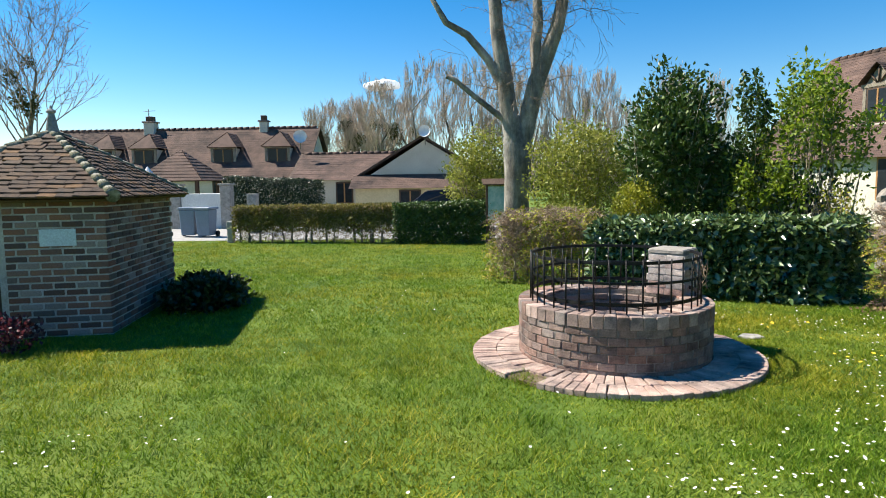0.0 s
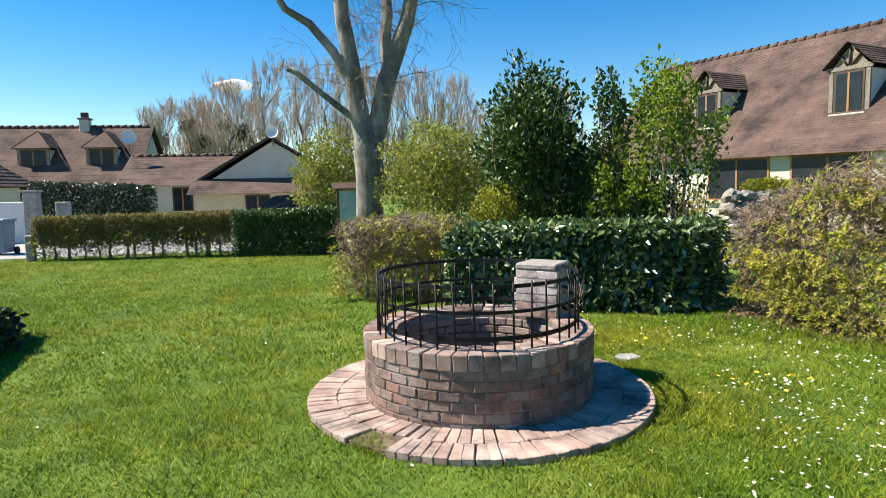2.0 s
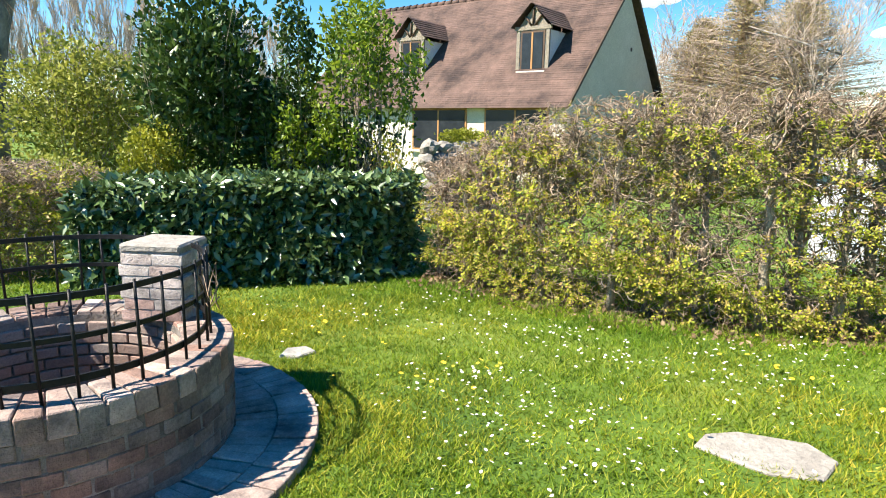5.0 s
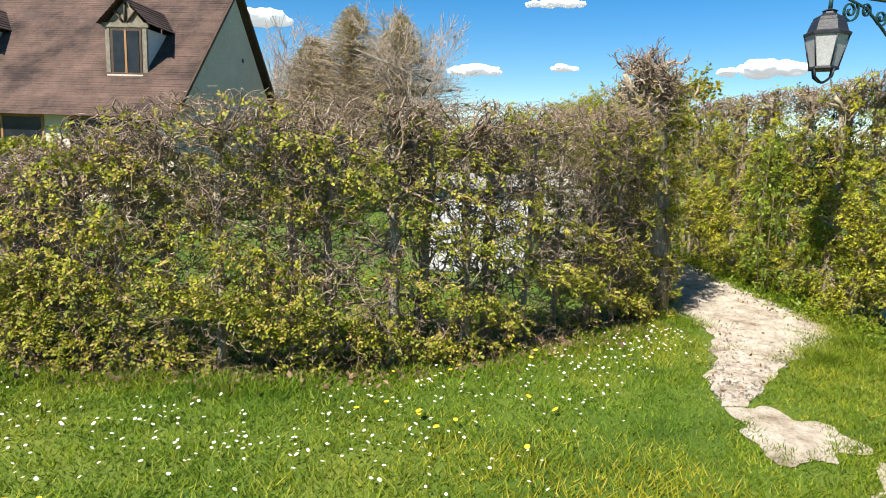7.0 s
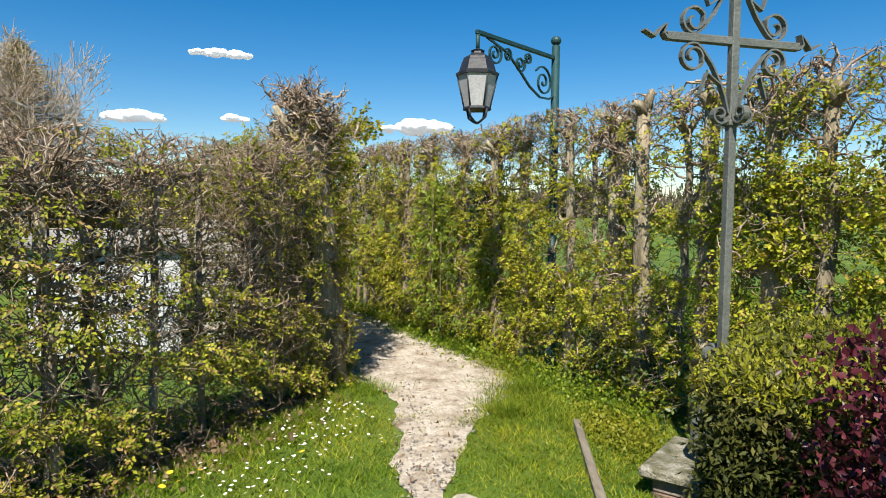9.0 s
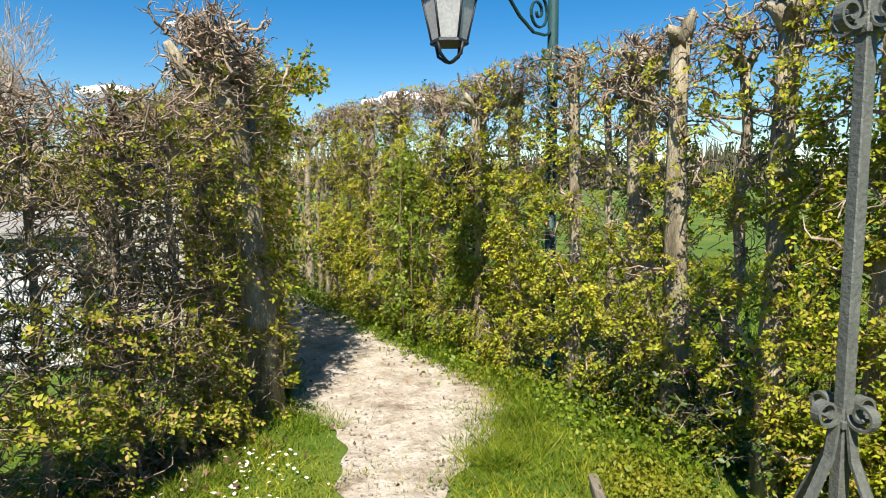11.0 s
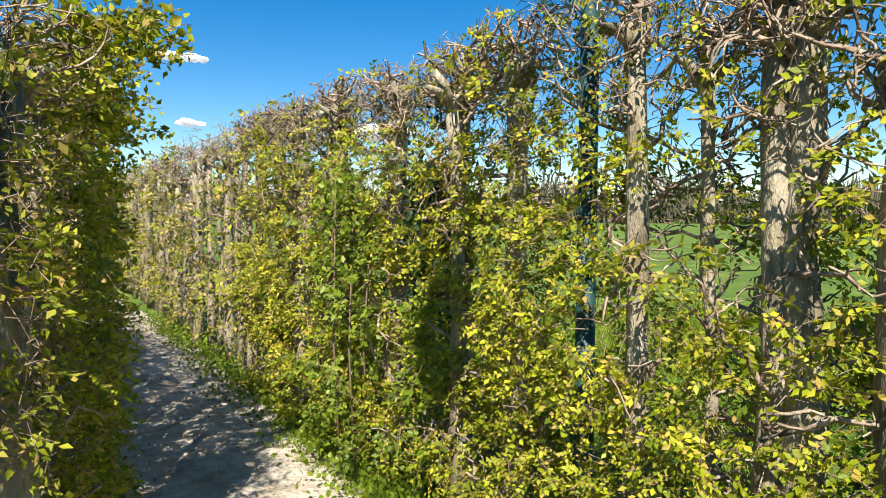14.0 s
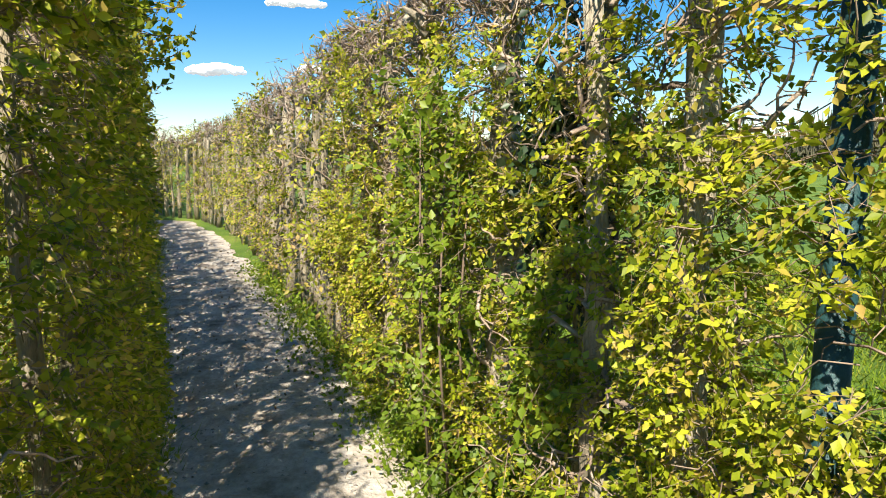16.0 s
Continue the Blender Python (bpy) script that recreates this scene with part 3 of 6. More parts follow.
def hornbeam_hedge(label, line, width, top, stems, n_spray, n_twig, seed, leaf_mat, leaf_size=0.040, knob=0.12,
                   leaf_fall=1.2, twig_len=0.13, bough=0.0, keep=None, crest=40, dense=-0.25, twig_r=0.0022, low=0.05, per=9):
    """A clipped hedge: upright stems, crooked boughs, a twiggy shorn top and sprays of small spring leaves."""
    rnd = random.Random(seed)
    h = thing("hornbeam_hedge", label, "hedge")
    A, B, R0, R1 = [], [], [], []

    def limb(*a):
        a, b, r0, r1, _ = limb_segments(*a)
        A.append(a), B.append(b), R0.append(r0), R1.append(r1)

    for (x, y, r, tall) in stems:
        part("trunk", stem_mesh(x, y, tall * 0.93, r, rnd, knob), M["bark"], h)
        k = min(range(len(line) - 1), key=lambda i: (line[i][0] + line[i + 1][0] - 2 * x) ** 2 + (line[i][1] + line[i + 1][1] - 2 * y) ** 2)
        run = Vector((line[k + 1][0] - line[k][0], line[k + 1][1] - line[k][1], 0)).normalized()
        for _ in range(int(5 + 9 * bough)):
            d = run * rnd.choice((-1, 1)) + Vector((rnd.gauss(0, 0.45), rnd.gauss(0, 0.45), rnd.uniform(0.0, 0.8)))
            limb(rnd.random(), (x, y, rnd.uniform(0.25, tall)), d, rnd.uniform(0.2, 0.45), min(0.013, r * 0.30), 1, 0.9, 3, 0.1, 0.6, 0.5, 5, 0.0025)
        for _ in range(8):
            d = Vector((rnd.gauss(0, 0.8), rnd.gauss(0, 0.8), rnd.uniform(-0.3, 0.8)))
            limb(rnd.random(), (x, y, tall - 0.1 * rnd.random()), d, rnd.uniform(0.12, 0.3), 0.012, 1, 0.8, 3, 0.1, 0.65, 0.4, 4, 0.002)
    cq, cs, cf = along(line, int(crest * np.linalg.norm(np.diff(np.array(line, float), axis=0), axis=1).sum()))
    tops = np.interp(cf, np.linspace(0, 1, len(top)), top)
    for q, sd, z in zip(cq, cs, tops):
        q = q + sd * rnd.uniform(-0.4, 0.4) * width
        d = Vector((rnd.gauss(0, 0.9), rnd.gauss(0, 0.9), rnd.uniform(0.0, 0.8)))
        limb(rnd.random(), (q[0], q[1], z - rnd.uniform(0.04, 0.34)), d, rnd.uniform(0.10, 0.26), 0.007, 1, 0.8, 3, 0.15, 0.6, 0.45, 4, 0.002)
    A, B, R0, R1 = np.concatenate(A), np.concatenate(B), np.concatenate(R0), np.concatenate(R1)
    ok = clipped(line, width, top, B)
    part("bough", twigs("bough", A[ok], B[ok], R0[ok], R1[ok], M["bough"]), None, h, "crooked grey boughs", kind="stuff")
    p, o, zf, f = hedge_points(line, n_twig, width * 0.9, top, low, 0.35)
    d = unit(rng.normal(size=p.shape) * np.array([1, 1, 0.7]) + np.column_stack([o * 0.4, np.full(len(p), 0.25)]))
    ln = twig_len * rng.uniform(0.4, 1.2, len(p))[:, None]
    elbow = p + d * ln * 0.5
    tip = elbow + unit(d + rng.normal(0, 0.55, p.shape)) * ln * 0.5
    ok = clipped(line, width, top, tip)
    if keep is not None:
        ok &= keep(p)
    p, elbow, tip = p[ok], elbow[ok], tip[ok]
    part("twig", twigs("twig", np.concatenate([p, elbow]), np.concatenate([elbow, tip]), twig_r, twig_r * 0.7, M["twig"]), None, h, kind="stuff")
    p, o, zf, f = hedge_points(line, n_spray, width, top, low, 0.55)
    clump = 0.5 * bumpy(p, 2.0, seed + 7) + bumpy(p, 5.5, seed) + 0.6 * bumpy(p, 13.0, seed + 3)
    ok = (rng.random(len(p)) < np.clip(1.15 - leaf_fall * zf ** 2.2, 0.05, 1)) & (clump > rng.normal(dense, 0.2, len(p)))
    if keep is not None:
        ok &= keep(p)
    p, o = p[ok], np.column_stack([o[ok], np.zeros(ok.sum())])
    b, d, nrm, L, s0, s1 = sprays(p, o, leaf_size, per)
    ok = clipped(line, width + 0.12, top, b, 0.06)
    part("foliage", leaf_mesh("foliage", b[ok], d[ok], nrm[ok], L[ok], 1.7, leaf_mat), None, h, "small fresh green leaves", kind="stuff")
    part("shoot", twigs("shoot", s0, s1, leaf_size * 0.035, leaf_size * 0.02, M["twig"]), None, h, kind="stuff")
    return h


def stems_on(line, gap, r, tall, seed, spread=0.05):
    rnd = random.Random(seed)
    p = np.array(line, float)
    c = np.concatenate([[0], np.cumsum(np.linalg.norm(np.diff(p, axis=0), axis=1))])
    out, s = [], gap * 0.3
    while s < c[-1]:
        f = s / c[-1]
        out.append((np.interp(s, c, p[:, 0]) + rnd.gauss(0, spread), np.interp(s, c, p[:, 1]) + rnd.gauss(0, spread), r * rnd.uniform(0.6, 1.3),
                    np.interp(f, np.linspace(0, 1, len(tall)), tall) * rnd.uniform(0.84, 0.97)))
        s += gap * rnd.uniform(0.6, 1.5)
    return out


# the curved hedge round the lawn
CURVE = [(5.52, 8.15), (5.72, 7.2), (5.98, 6.35), (6.45, 5.55), (7.05, 4.95), (7.8, 4.40), (8.45, 4.03), (8.95, 3.80)]
hornbeam_hedge("curved clipped hornbeam hedge, brown twiggy top, green below", CURVE, 0.5, [1.22, 1.58, 1.86, 1.9, 1.9, 1.93, 1.95, 2.05],
               stems_on(CURVE, 0.28, 0.034, [1.3, 1.8, 1.88, 1.93], 3), 24000, 14000, 11, M["hornbeam"], 0.031, bough=4.6, leaf_fall=1.0, crest=60, dense=0.2, twig_r=0.0026,
               keep=lambda p: rng.random(len(p)) < np.where((p[:, 0] > 6.7) & (p[:, 0] < 8.1) & (p[:, 2] > 0.65) & (p[:, 2] < 1.45), 0.48, 1.0))
# the corner tree where the path begins
corner = hornbeam_hedge("tall pollarded hornbeam at the corner of the path", [(9.0, 3.55), (9.4, 3.74)], 0.45, [2.35, 2.4],
               [(9.44, 3.74, 0.05, 2.05), (9.12, 3.86, 0.055, 2.05)], 1500, 900, 12, M["hornbeam"], 0.038, bough=1.2, leaf_fall=0.8, dense=0.0)
bm = tube([(9.31, 3.52, -0.02), (9.29, 3.54, 0.5), (9.27, 3.58, 1.1), (9.24, 3.63, 1.6), (9.19, 3.71, 1.98), (9.13, 3.80, 2.28)], [0.125, 0.105, 0.098, 0.10, 0.11, 0.06], 10)
tube([(9.22, 3.66, 1.74), (9.29, 3.66, 2.05), (9.31, 3.62, 2.32)], [0.075, 0.06, 0.035], 8, bm)
tube([(9.17, 3.74, 1.98), (9.06, 3.90, 2.18), (8.98, 3.97, 2.34)], [0.07, 0.055, 0.03], 7, bm)
tube([(9.17, 3.74, 2.06), (9.12, 3.70, 2.26), (9.16, 3.69, 2.44)], [0.065, 0.05, 0.028], 7, bm)
for v in bm.verts:
    v.co += Vector((noise.noise(v.co * 9), noise.noise(v.co * 9 + Vector((5, 0, 0))), noise.noise(v.co * 9 + Vector((0, 5, 0))))) * 0.022
part("trunk", bm, M["bark"], corner, "thick knuckled old trunk")
rnd = random.Random(77)
A, B, R0, R1 = [], [], [], []
for _ in range(230):
    d = Vector((rnd.gauss(0, 1), rnd.gauss(0, 1), rnd.gauss(0.25, 0.7))).normalized()
    a, b, r0, r1, _l = limb_segments(rnd.random(), (9.16 + rnd.gauss(0, 0.11), 3.76 + rnd.gauss(0, 0.11), rnd.uniform(2.05, 2.46)), d, rnd.uniform(0.09, 0.22), 0.012, 1, 0.8, 3, 0.1, 0.6, 0.4, 4, 0.0025)
    A.append(a), B.append(b), R0.append(r0), R1.append(r1)
part("crown", twigs("crown", np.concatenate(A), np.concatenate(B), np.concatenate(R0), np.concatenate(R1), M["bough"]), None, corner, "clipped fist of brown twigs", kind="stuff")
# along the path, far side
FAR_SIDE = [(9.58, 3.66), (10.45, 3.90), (11.5, 4.38), (14.25, 5.72), (20.2, 8.65), (22.5, 10.2), (23.5, 13)]
hornbeam_hedge("leafy hornbeam hedge along the path's sunny side", FAR_SIDE[:4], 0.6, [2.3, 2.45, 2.45, 2.45],
               stems_on(FAR_SIDE[:4], 0.45, 0.045, [2.25, 2.3], 5), 15000, 4000, 13, M["hornbeam_fresh"], 0.036, bough=0.6, leaf_fall=0.55, dense=-0.12)
hornbeam_hedge("leafy hornbeam hedge further along the path", FAR_SIDE[3:], 0.5, [2.4, 2.4],
               stems_on(FAR_SIDE[3:], 0.9, 0.05, [2.3, 2.3], 6), 7000, 6000, 14, M["hornbeam_fresh"], 0.075, bough=0.5, leaf_fall=0.7, crest=12, twig_len=0.3, twig_r=0.004, per=7)
# between the path and the field
FIELD_SIDE = [(2.6, -2.2), (5.0, -0.75), (6.6, 0.25), (7.5, 0.72), (8.5, 1.05), (9.2, 1.28), (9.95, 1.70), (11.2, 2.30), (12.05, 2.72), (13.2, 3.25)]
NEAR_TRUNKS = [(6.75, 0.40, 0.07, 2.3), (7.12, 0.62, 0.055, 2.35), (7.45, 0.70, 0.065, 2.35), (7.82, 0.95, 0.07, 2.45), (8.2, 0.92, 0.035, 2.3), (8.50, 1.08, 0.072, 2.5),
               (8.80, 1.13, 0.065, 2.3), (8.90, 1.17, 0.055, 2.42), (9.13, 1.22, 0.03, 2.2), (9.40, 1.38, 0.05, 2.4), (9.95, 1.71, 0.06, 2.35),
               (10.18, 1.90, 0.045, 2.3), (10.46, 1.85, 0.065, 2.32), (10.86, 2.2, 0.05, 2.35), (11.22, 2.10, 0.06, 2.4), (11.32, 2.48, 0.05, 2.35), (11.65, 2.55, 0.055, 2.35),
               (12.05, 2.75, 0.06, 2.4), (12.4, 2.85, 0.05, 2.35), (12.75, 3.0, 0.055, 2.4), (13.1, 3.2, 0.05, 2.4)]
hornbeam_hedge("open hornbeam hedge with thick pollarded trunks before a green field", FIELD_SIDE[2:7], 0.36, [2.42, 2.42, 2.4, 2.4, 2.42, 2.45],
               NEAR_TRUNKS[:11], 27000, 4500, 15, M["hornbeam_fresh"], 0.031, bough=2.2, leaf_fall=0.8, dense=-0.02, crest=75,
               keep=lambda p: rng.random(len(p)) < np.interp(p[:, 0], [7.5, 8.0, 9.1, 9.5], [1.0, 0.46, 0.42, 0.8]) * np.where((p[:, 2] > 1.6) & (p[:, 0] > 7.8), 0.55, 1.0))
hornbeam_hedge("leafy hornbeam hedge with pollarded trunks beside the path", FIELD_SIDE[6:], 0.34, [2.4, 2.4, 2.42, 2.45],
               NEAR_TRUNKS[11:], 18000, 4200, 24, M["hornbeam_fresh"], 0.031, bough=2.0, leaf_fall=1.02, dense=-0.06, crest=75)
hornbeam_hedge("open hornbeam hedge beside the field", FIELD_SIDE[:3], 0.5, [2.4, 2.4],
               stems_on(FIELD_SIDE[:3], 0.5, 0.05, [2.4, 2.4], 8), 9000, 4000, 16, M["hornbeam_fresh"], 0.05, bough=0.6, leaf_fall=0.8, dense=-0.3)
FIELD_FAR = [(13.2, 3.25), (16.2, 4.62), (20.8, 6.55), (24.5, 8.8), (26.5, 11.5), (27.5, 15.5)]
hornbeam_hedge("tall hornbeam hedge running on beside the path", FIELD_FAR, 0.34, [2.45, 2.45, 2.4],
               stems_on(FIELD_FAR, 0.34, 0.05, [2.45, 2.4], 9), 7500, 5000, 17, M["hornbeam"], 0.06, bough=0.1, leaf_fall=0.9, crest=9, twig_len=0.22, twig_r=0.0035, low=0.3, per=7, dense=-0.1)

# fresh green hazel and dark ivy grown through the hedge
hazel = thing("hazel_bush", "fresh green leafy hazel grown through the hornbeam hedge", "shrub")
rods = [(11.0 + 0.18 * math.cos(a), 2.40 + 0.10 * math.sin(a), a) for a in np.linspace(0, 5.2, 6)]
for x, y, a in rods:
    part("stem", tube([(x, y, 0), (x + 0.05 * math.cos(a), y + 0.04, 0.8), (x + 0.10 * math.cos(a * 2), y + 0.03 * math.sin(a), 1.75)], [0.008, 0.006, 0.003], 6), M["twig"], hazel)
q = np.column_stack([rng.normal(11.0, 0.24, 620), rng.normal(2.44, 0.12, 620), rng.uniform(0.25, 1.85, 620)])
q[:170] = np.column_stack([rng.normal(10.45, 0.16, 170), rng.normal(2.06, 0.06, 170), rng.uniform(0.25, 1.2, 170)])
q = q[bumpy(q, 5.0, 2) > rng.normal(-0.3, 0.2, len(q))]
b_, d_, n_, l_, s0_, s1_ = sprays(q, np.tile([-0.6, 0.6, 0.1], (len(q), 1)), 0.042, 8)
part("foliage", leaf_mesh("foliage", b_, d_, n_, l_, 1.5, M["lime"]), None, hazel, "bright green young leaves", kind="stuff")
part("shoot", twigs("shoot", s0_, s1_, 0.0016, 0.001, M["twig"]), None, hazel, kind="stuff")
under = thing("bramble", "dark low brambles at the foot of the open hedge", "bramble")
q, sd, _ = along(FIELD_SIDE[3:6], 620)
q = np.column_stack([q + sd * rng.normal(0, 0.10, (620, 1)), np.abs(rng.normal(0.15, 0.28, 620)) + 0.03])
b_, d_, n_, l_, s0_, s1_ = sprays(q, np.tile([-0.4, 0.7, 0.1], (620, 1)), 0.038, 8)
part("foliage", leaf_mesh("foliage", b_, d_, n_, l_, 1.6, M["holly"]), None, under, kind="stuff")
part("cane", twigs("cane", s0_, s1_, 0.0025, 0.0015, M["twig"]), None, under, kind="stuff")
ivy = thing("ivy_clump", "dark evergreen ivy climbing a hedge trunk", "ivy")
part("vine", tube([(10.46, 1.90, 0), (10.50, 1.92, 0.6), (10.44, 1.93, 1.2), (10.48, 1.91, 1.9)], [0.016, 0.014, 0.011, 0.006], 6), M["bark"], ivy)
q = np.column_stack([rng.normal(10.47, 0.09, 900), rng.normal(1.97, 0.09, 900), rng.normal(1.50, 0.24, 900)])
part("foliage", leaves("foliage", q, 0.05, M["ivy"], -0.2, 1.3, face=np.tile([-0.5, 0.6, 0.3], (900, 1))), None, ivy, kind="stuff")

# young shoots hanging over the path
over = thing("hornbeam_shoots", "young leafy hornbeam shoots reaching over the path", "hedge")
A, B, R0, R1 = [], [], [], []
rnd = random.Random(19)
for k in range(34):
    f = rnd.random()
    p0 = Vector((9.6 + 2.0 * f, 3.62 + 0.80 * f, rnd.uniform(1.9, 2.4)))
    a, b, r0, r1, _ = limb_segments(rnd.random(), p0, (rnd.uniform(-0.1, 0.9), rnd.uniform(-1.0, -0.2), rnd.uniform(0.0, 0.4)), rnd.uniform(0.25, 0.5), 0.006, 1, 0.5, 3, 0.05, 0.6, 0.2, 4, 0.002)
    A.append(a), B.append(b), R0.append(r0), R1.append(r1)
A, B = np.concatenate(A), np.concatenate(B)
part("twig", twigs("twig", A, B, np.concatenate(R0), np.concatenate(R1), M["twig"]), None, over, kind="stuff")
f = rng.random((len(A), 5, 1))
pts = (A[:, None] + (B - A)[:, None] * f + rng.normal(0, 0.015, (len(A), 5, 3))).reshape(-1, 3)
part("foliage", leaves("foliage", pts, 0.042, M["hornbeam_fresh"], 0.0, 1.7), None, over, kind="stuff")

# ---- laurel hedge behind the well ----
def leaf_hedge(name, label, line, width, top, n, size, material, stem_gap=0.4, long=2.0, wood="bark"):
    h = thing(name, label, "hedge")
    p, o, zf, f = hedge_points(line, n, width, top, 0.03, 0.6)
    q, _, ff = along(line, n // 4)
    side = _
    ht = np.interp(ff, np.linspace(0, 1, len(top)), top)
    cap = np.column_stack([q + side * rng.uniform(-0.5, 0.5, (len(q), 1)) * width, ht * rng.uniform(0.93, 1.04, len(q))])
    pts, outs = np.concatenate([p, cap]), np.concatenate([np.column_stack([o, np.zeros(len(o))]), np.tile([0, 0, 0.8], (len(cap), 1))])
    pts[:, 2] += 0.04 * bumpy(pts, 3.1) * (pts[:, 2] > 0.4)
    part("foliage", leaves("foliage", pts, size, material, -0.1, long, out=outs * 0.7, face=outs * 0.55 + np.array([0, 0, 0.5])), None, h, kind="stuff")
    rnd = random.Random(len(label))
    for x, y, r, tall in stems_on(line, stem_gap, 0.02, [t * 0.85 for t in top], 4):
        part("stem", stem_mesh(x, y, tall, r, rnd), M[wood], h)
    return h


leaf_hedge("laurel_hedge", "dense dark green laurel hedge with glossy leaves", [(2.35, 9.75), (3.4, 9.35), (4.3, 9.0), (5.15, 8.75)], 0.95, [0.94, 1.0, 1.02, 1.0], 12500, 0.12, M["laurel"], 0.5, 2.3)
leaf_hedge("laurel_hedge", "tall dark laurel beside the hornbeam hedge", [(5.0, 8.75), (5.5, 8.7)], 0.7, [1.0, 1.05], 2600, 0.10, M["laurel"], 0.4, 2.3)
BUSH = [(0.95, 10.75), (1.6, 10.5), (2.5, 10.1)]
hornbeam_hedge("brown twiggy hornbeam bush at the hedge's end", BUSH, 0.8, [1.1, 1.2, 1.15], stems_on(BUSH, 0.25, 0.02, [1.0, 1.1], 21), 2600, 2200, 22, M["hornbeam"], 0.042, bough=3.2, leaf_fall=0.7, crest=70, twig_len=0.24, dense=0.1, twig_r=0.004)

# clipped hedges before the road
FARH = [(-6.15, 18.05), (-1.55, 17.35)]
hornbeam_hedge("clipped brown hedge with bare stems before the road", FARH, 0.5, [1.02, 1.05], stems_on(FARH, 0.33, 0.028, [1.0, 1.0], 31), 250, 5000, 32, M["olive"], 0.06, bough=0.2, crest=10, twig_len=0.2, twig_r=0.004)
h = thing("clipped_hedge", "olive brown leaf mass of the clipped roadside hedge", "hedge")
p, o, zf, f = hedge_points(FARH, 26000, 0.5, [1.04, 1.08], 0.3, 0.5)
ok = rng.random(len(p)) < np.clip((p[:, 2] - 0.22) * 2.6, 0, 1)
part("foliage", leaves("foliage", p[ok], 0.06, M["hedge_brown"], 0.2, 1.6), None, h, kind="stuff")
leaf_hedge("clipped_hedge", "clipped green hedge beside the road", [(-1.5, 17.3), (1.1, 16.95)], 0.7, [1.02, 1.1], 15000, 0.07, M["holly"], 0.4, 1.7)

# ---- the well ----
WX, WY, WR, WTOP = 1.82, 6.11, 0.85, 0.52


def brick_mesh(name, lx, ly, lz, material, bevel=0.006, jit=0.003, radius=0.0):
    bm = boxm(-lx / 2, -ly / 2, -lz / 2, lx / 2, ly / 2, lz / 2, bevel, None, jit)
    if radius:
        for v in bm.verts:
            v.co.y *= 1 + v.co.x / radius
    return from_bm(name, bm, material)


def annulus(r0, r1, z0, z1, n=72):
    bm = bmesh.new()
    rows = [[bm.verts.new((r * math.cos(2 * math.pi * i / n), r * math.sin(2 * math.pi * i / n), z)) for i in range(n)] for r, z in ((r0, z0), (r1, z0), (r1, z1), (r0, z1))]
    for k in range(4):
        a, b = rows[k], rows[(k + 1) % 4]
        for i in range(n):
            bm.faces.new((a[i], a[(i + 1) % n], b[(i + 1) % n], b[i]))
    bmesh.ops.recalc_face_normals(bm, faces=bm.faces[:])
    return bm


well = thing("well", "low round old brick well with a brick rim", "well", pose(WX, WY, 0))
part("core", annulus(0.60, WR - 0.004, 0.0, WTOP - 0.02), M["sooty_mortar"], well, "lime mortar core")
wall_bricks = [brick_mesh("brick", 0.11, w, 0.065, M["brick"], 0.006, 0.005) for w in (0.143, 0.144, 0.136)]
for c in range(6):
    n = 36
    for i in range(n):
        a = 2 * math.pi * (i + 0.5 * (c % 2) + random.uniform(-0.08, 0.08)) / n
        r = WR - 0.055 + random.uniform(-0.003, 0.003)
        part("brick", wall_bricks[i % 3 if random.random() < 0.4 else 0], None, well,
             at=pose(r * math.cos(a), r * math.sin(a), 0.045 + 0.069 * c, 0, random.uniform(-1, 1), math.degrees(a) + random.uniform(-1.5, 1.5)))
rim_bricks = [brick_mesh("brick", 0.255, w, 0.105, M["brick" if w < 0.0835 else "paver"], 0.005, 0.003, 0.728) for w in (0.084, 0.083)]
for i in range(52):
    a = 2 * math.pi * (i + random.uniform(-0.06, 0.06)) / 52
    part("brick", rim_bricks[random.random() < 0.55], None, well, at=pose(0.728 * math.cos(a), 0.728 * math.sin(a), WTOP - 0.05 + random.uniform(-0.004, 0.004), random.uniform(-1, 1), 0, math.degrees(a)))
bm = bmesh.new()
for c in range(7):
    for i in range(24):
        a = 2 * math.pi * (i + 0.5 * (c % 2)) / 24
        box(bm, -0.03, -0.072, -0.028, 0.03, 0.072, 0.028, 0.005, pose(0.605 * math.cos(a), 0.605 * math.sin(a), 0.035 + 0.066 * c, 0, 0, math.degrees(a)))
part("inner_lining", bm, M["brick_joined"], well, "shaded brick lining of the shaft", kind="stuff")
# black disc near ground level paints in the darkness of a deep shaft
part("shaft_bottom", lathe([(0.60, 0.004), (0.60, 0.02)], 40), M["rubber"], well, "black disc standing in for the darkness of the well shaft")

paving = thing("paving_ring", "round apron of radial pink paving bricks", "paving", pose(WX, WY, 0))
part("bed", annulus(0.80, 1.265, 0.0, 0.03), M["soil"], paving, "brown sandy bed")
pavers = [brick_mesh("brick", 0.215, w, 0.05, M["paver"], 0.005, 0.003, 1.06) for w in (0.0685, 0.066, 0.070)]
for ring, (r, n) in enumerate(((0.955, 80), (1.172, 102))):
    for i in range(n):
        a = 2 * math.pi * (i + random.uniform(-0.08, 0.08)) / n
        if ring and 3.80 < a < 4.02:
            continue
        part("brick", pavers[(i * 7 + ring) % 3], None, paving, at=pose(r * math.cos(a), r * math.sin(a), 0.022 + random.uniform(-0.005, 0.005), random.uniform(-2, 2), random.uniform(-1, 1), math.degrees(a) + random.uniform(-2, 2)))

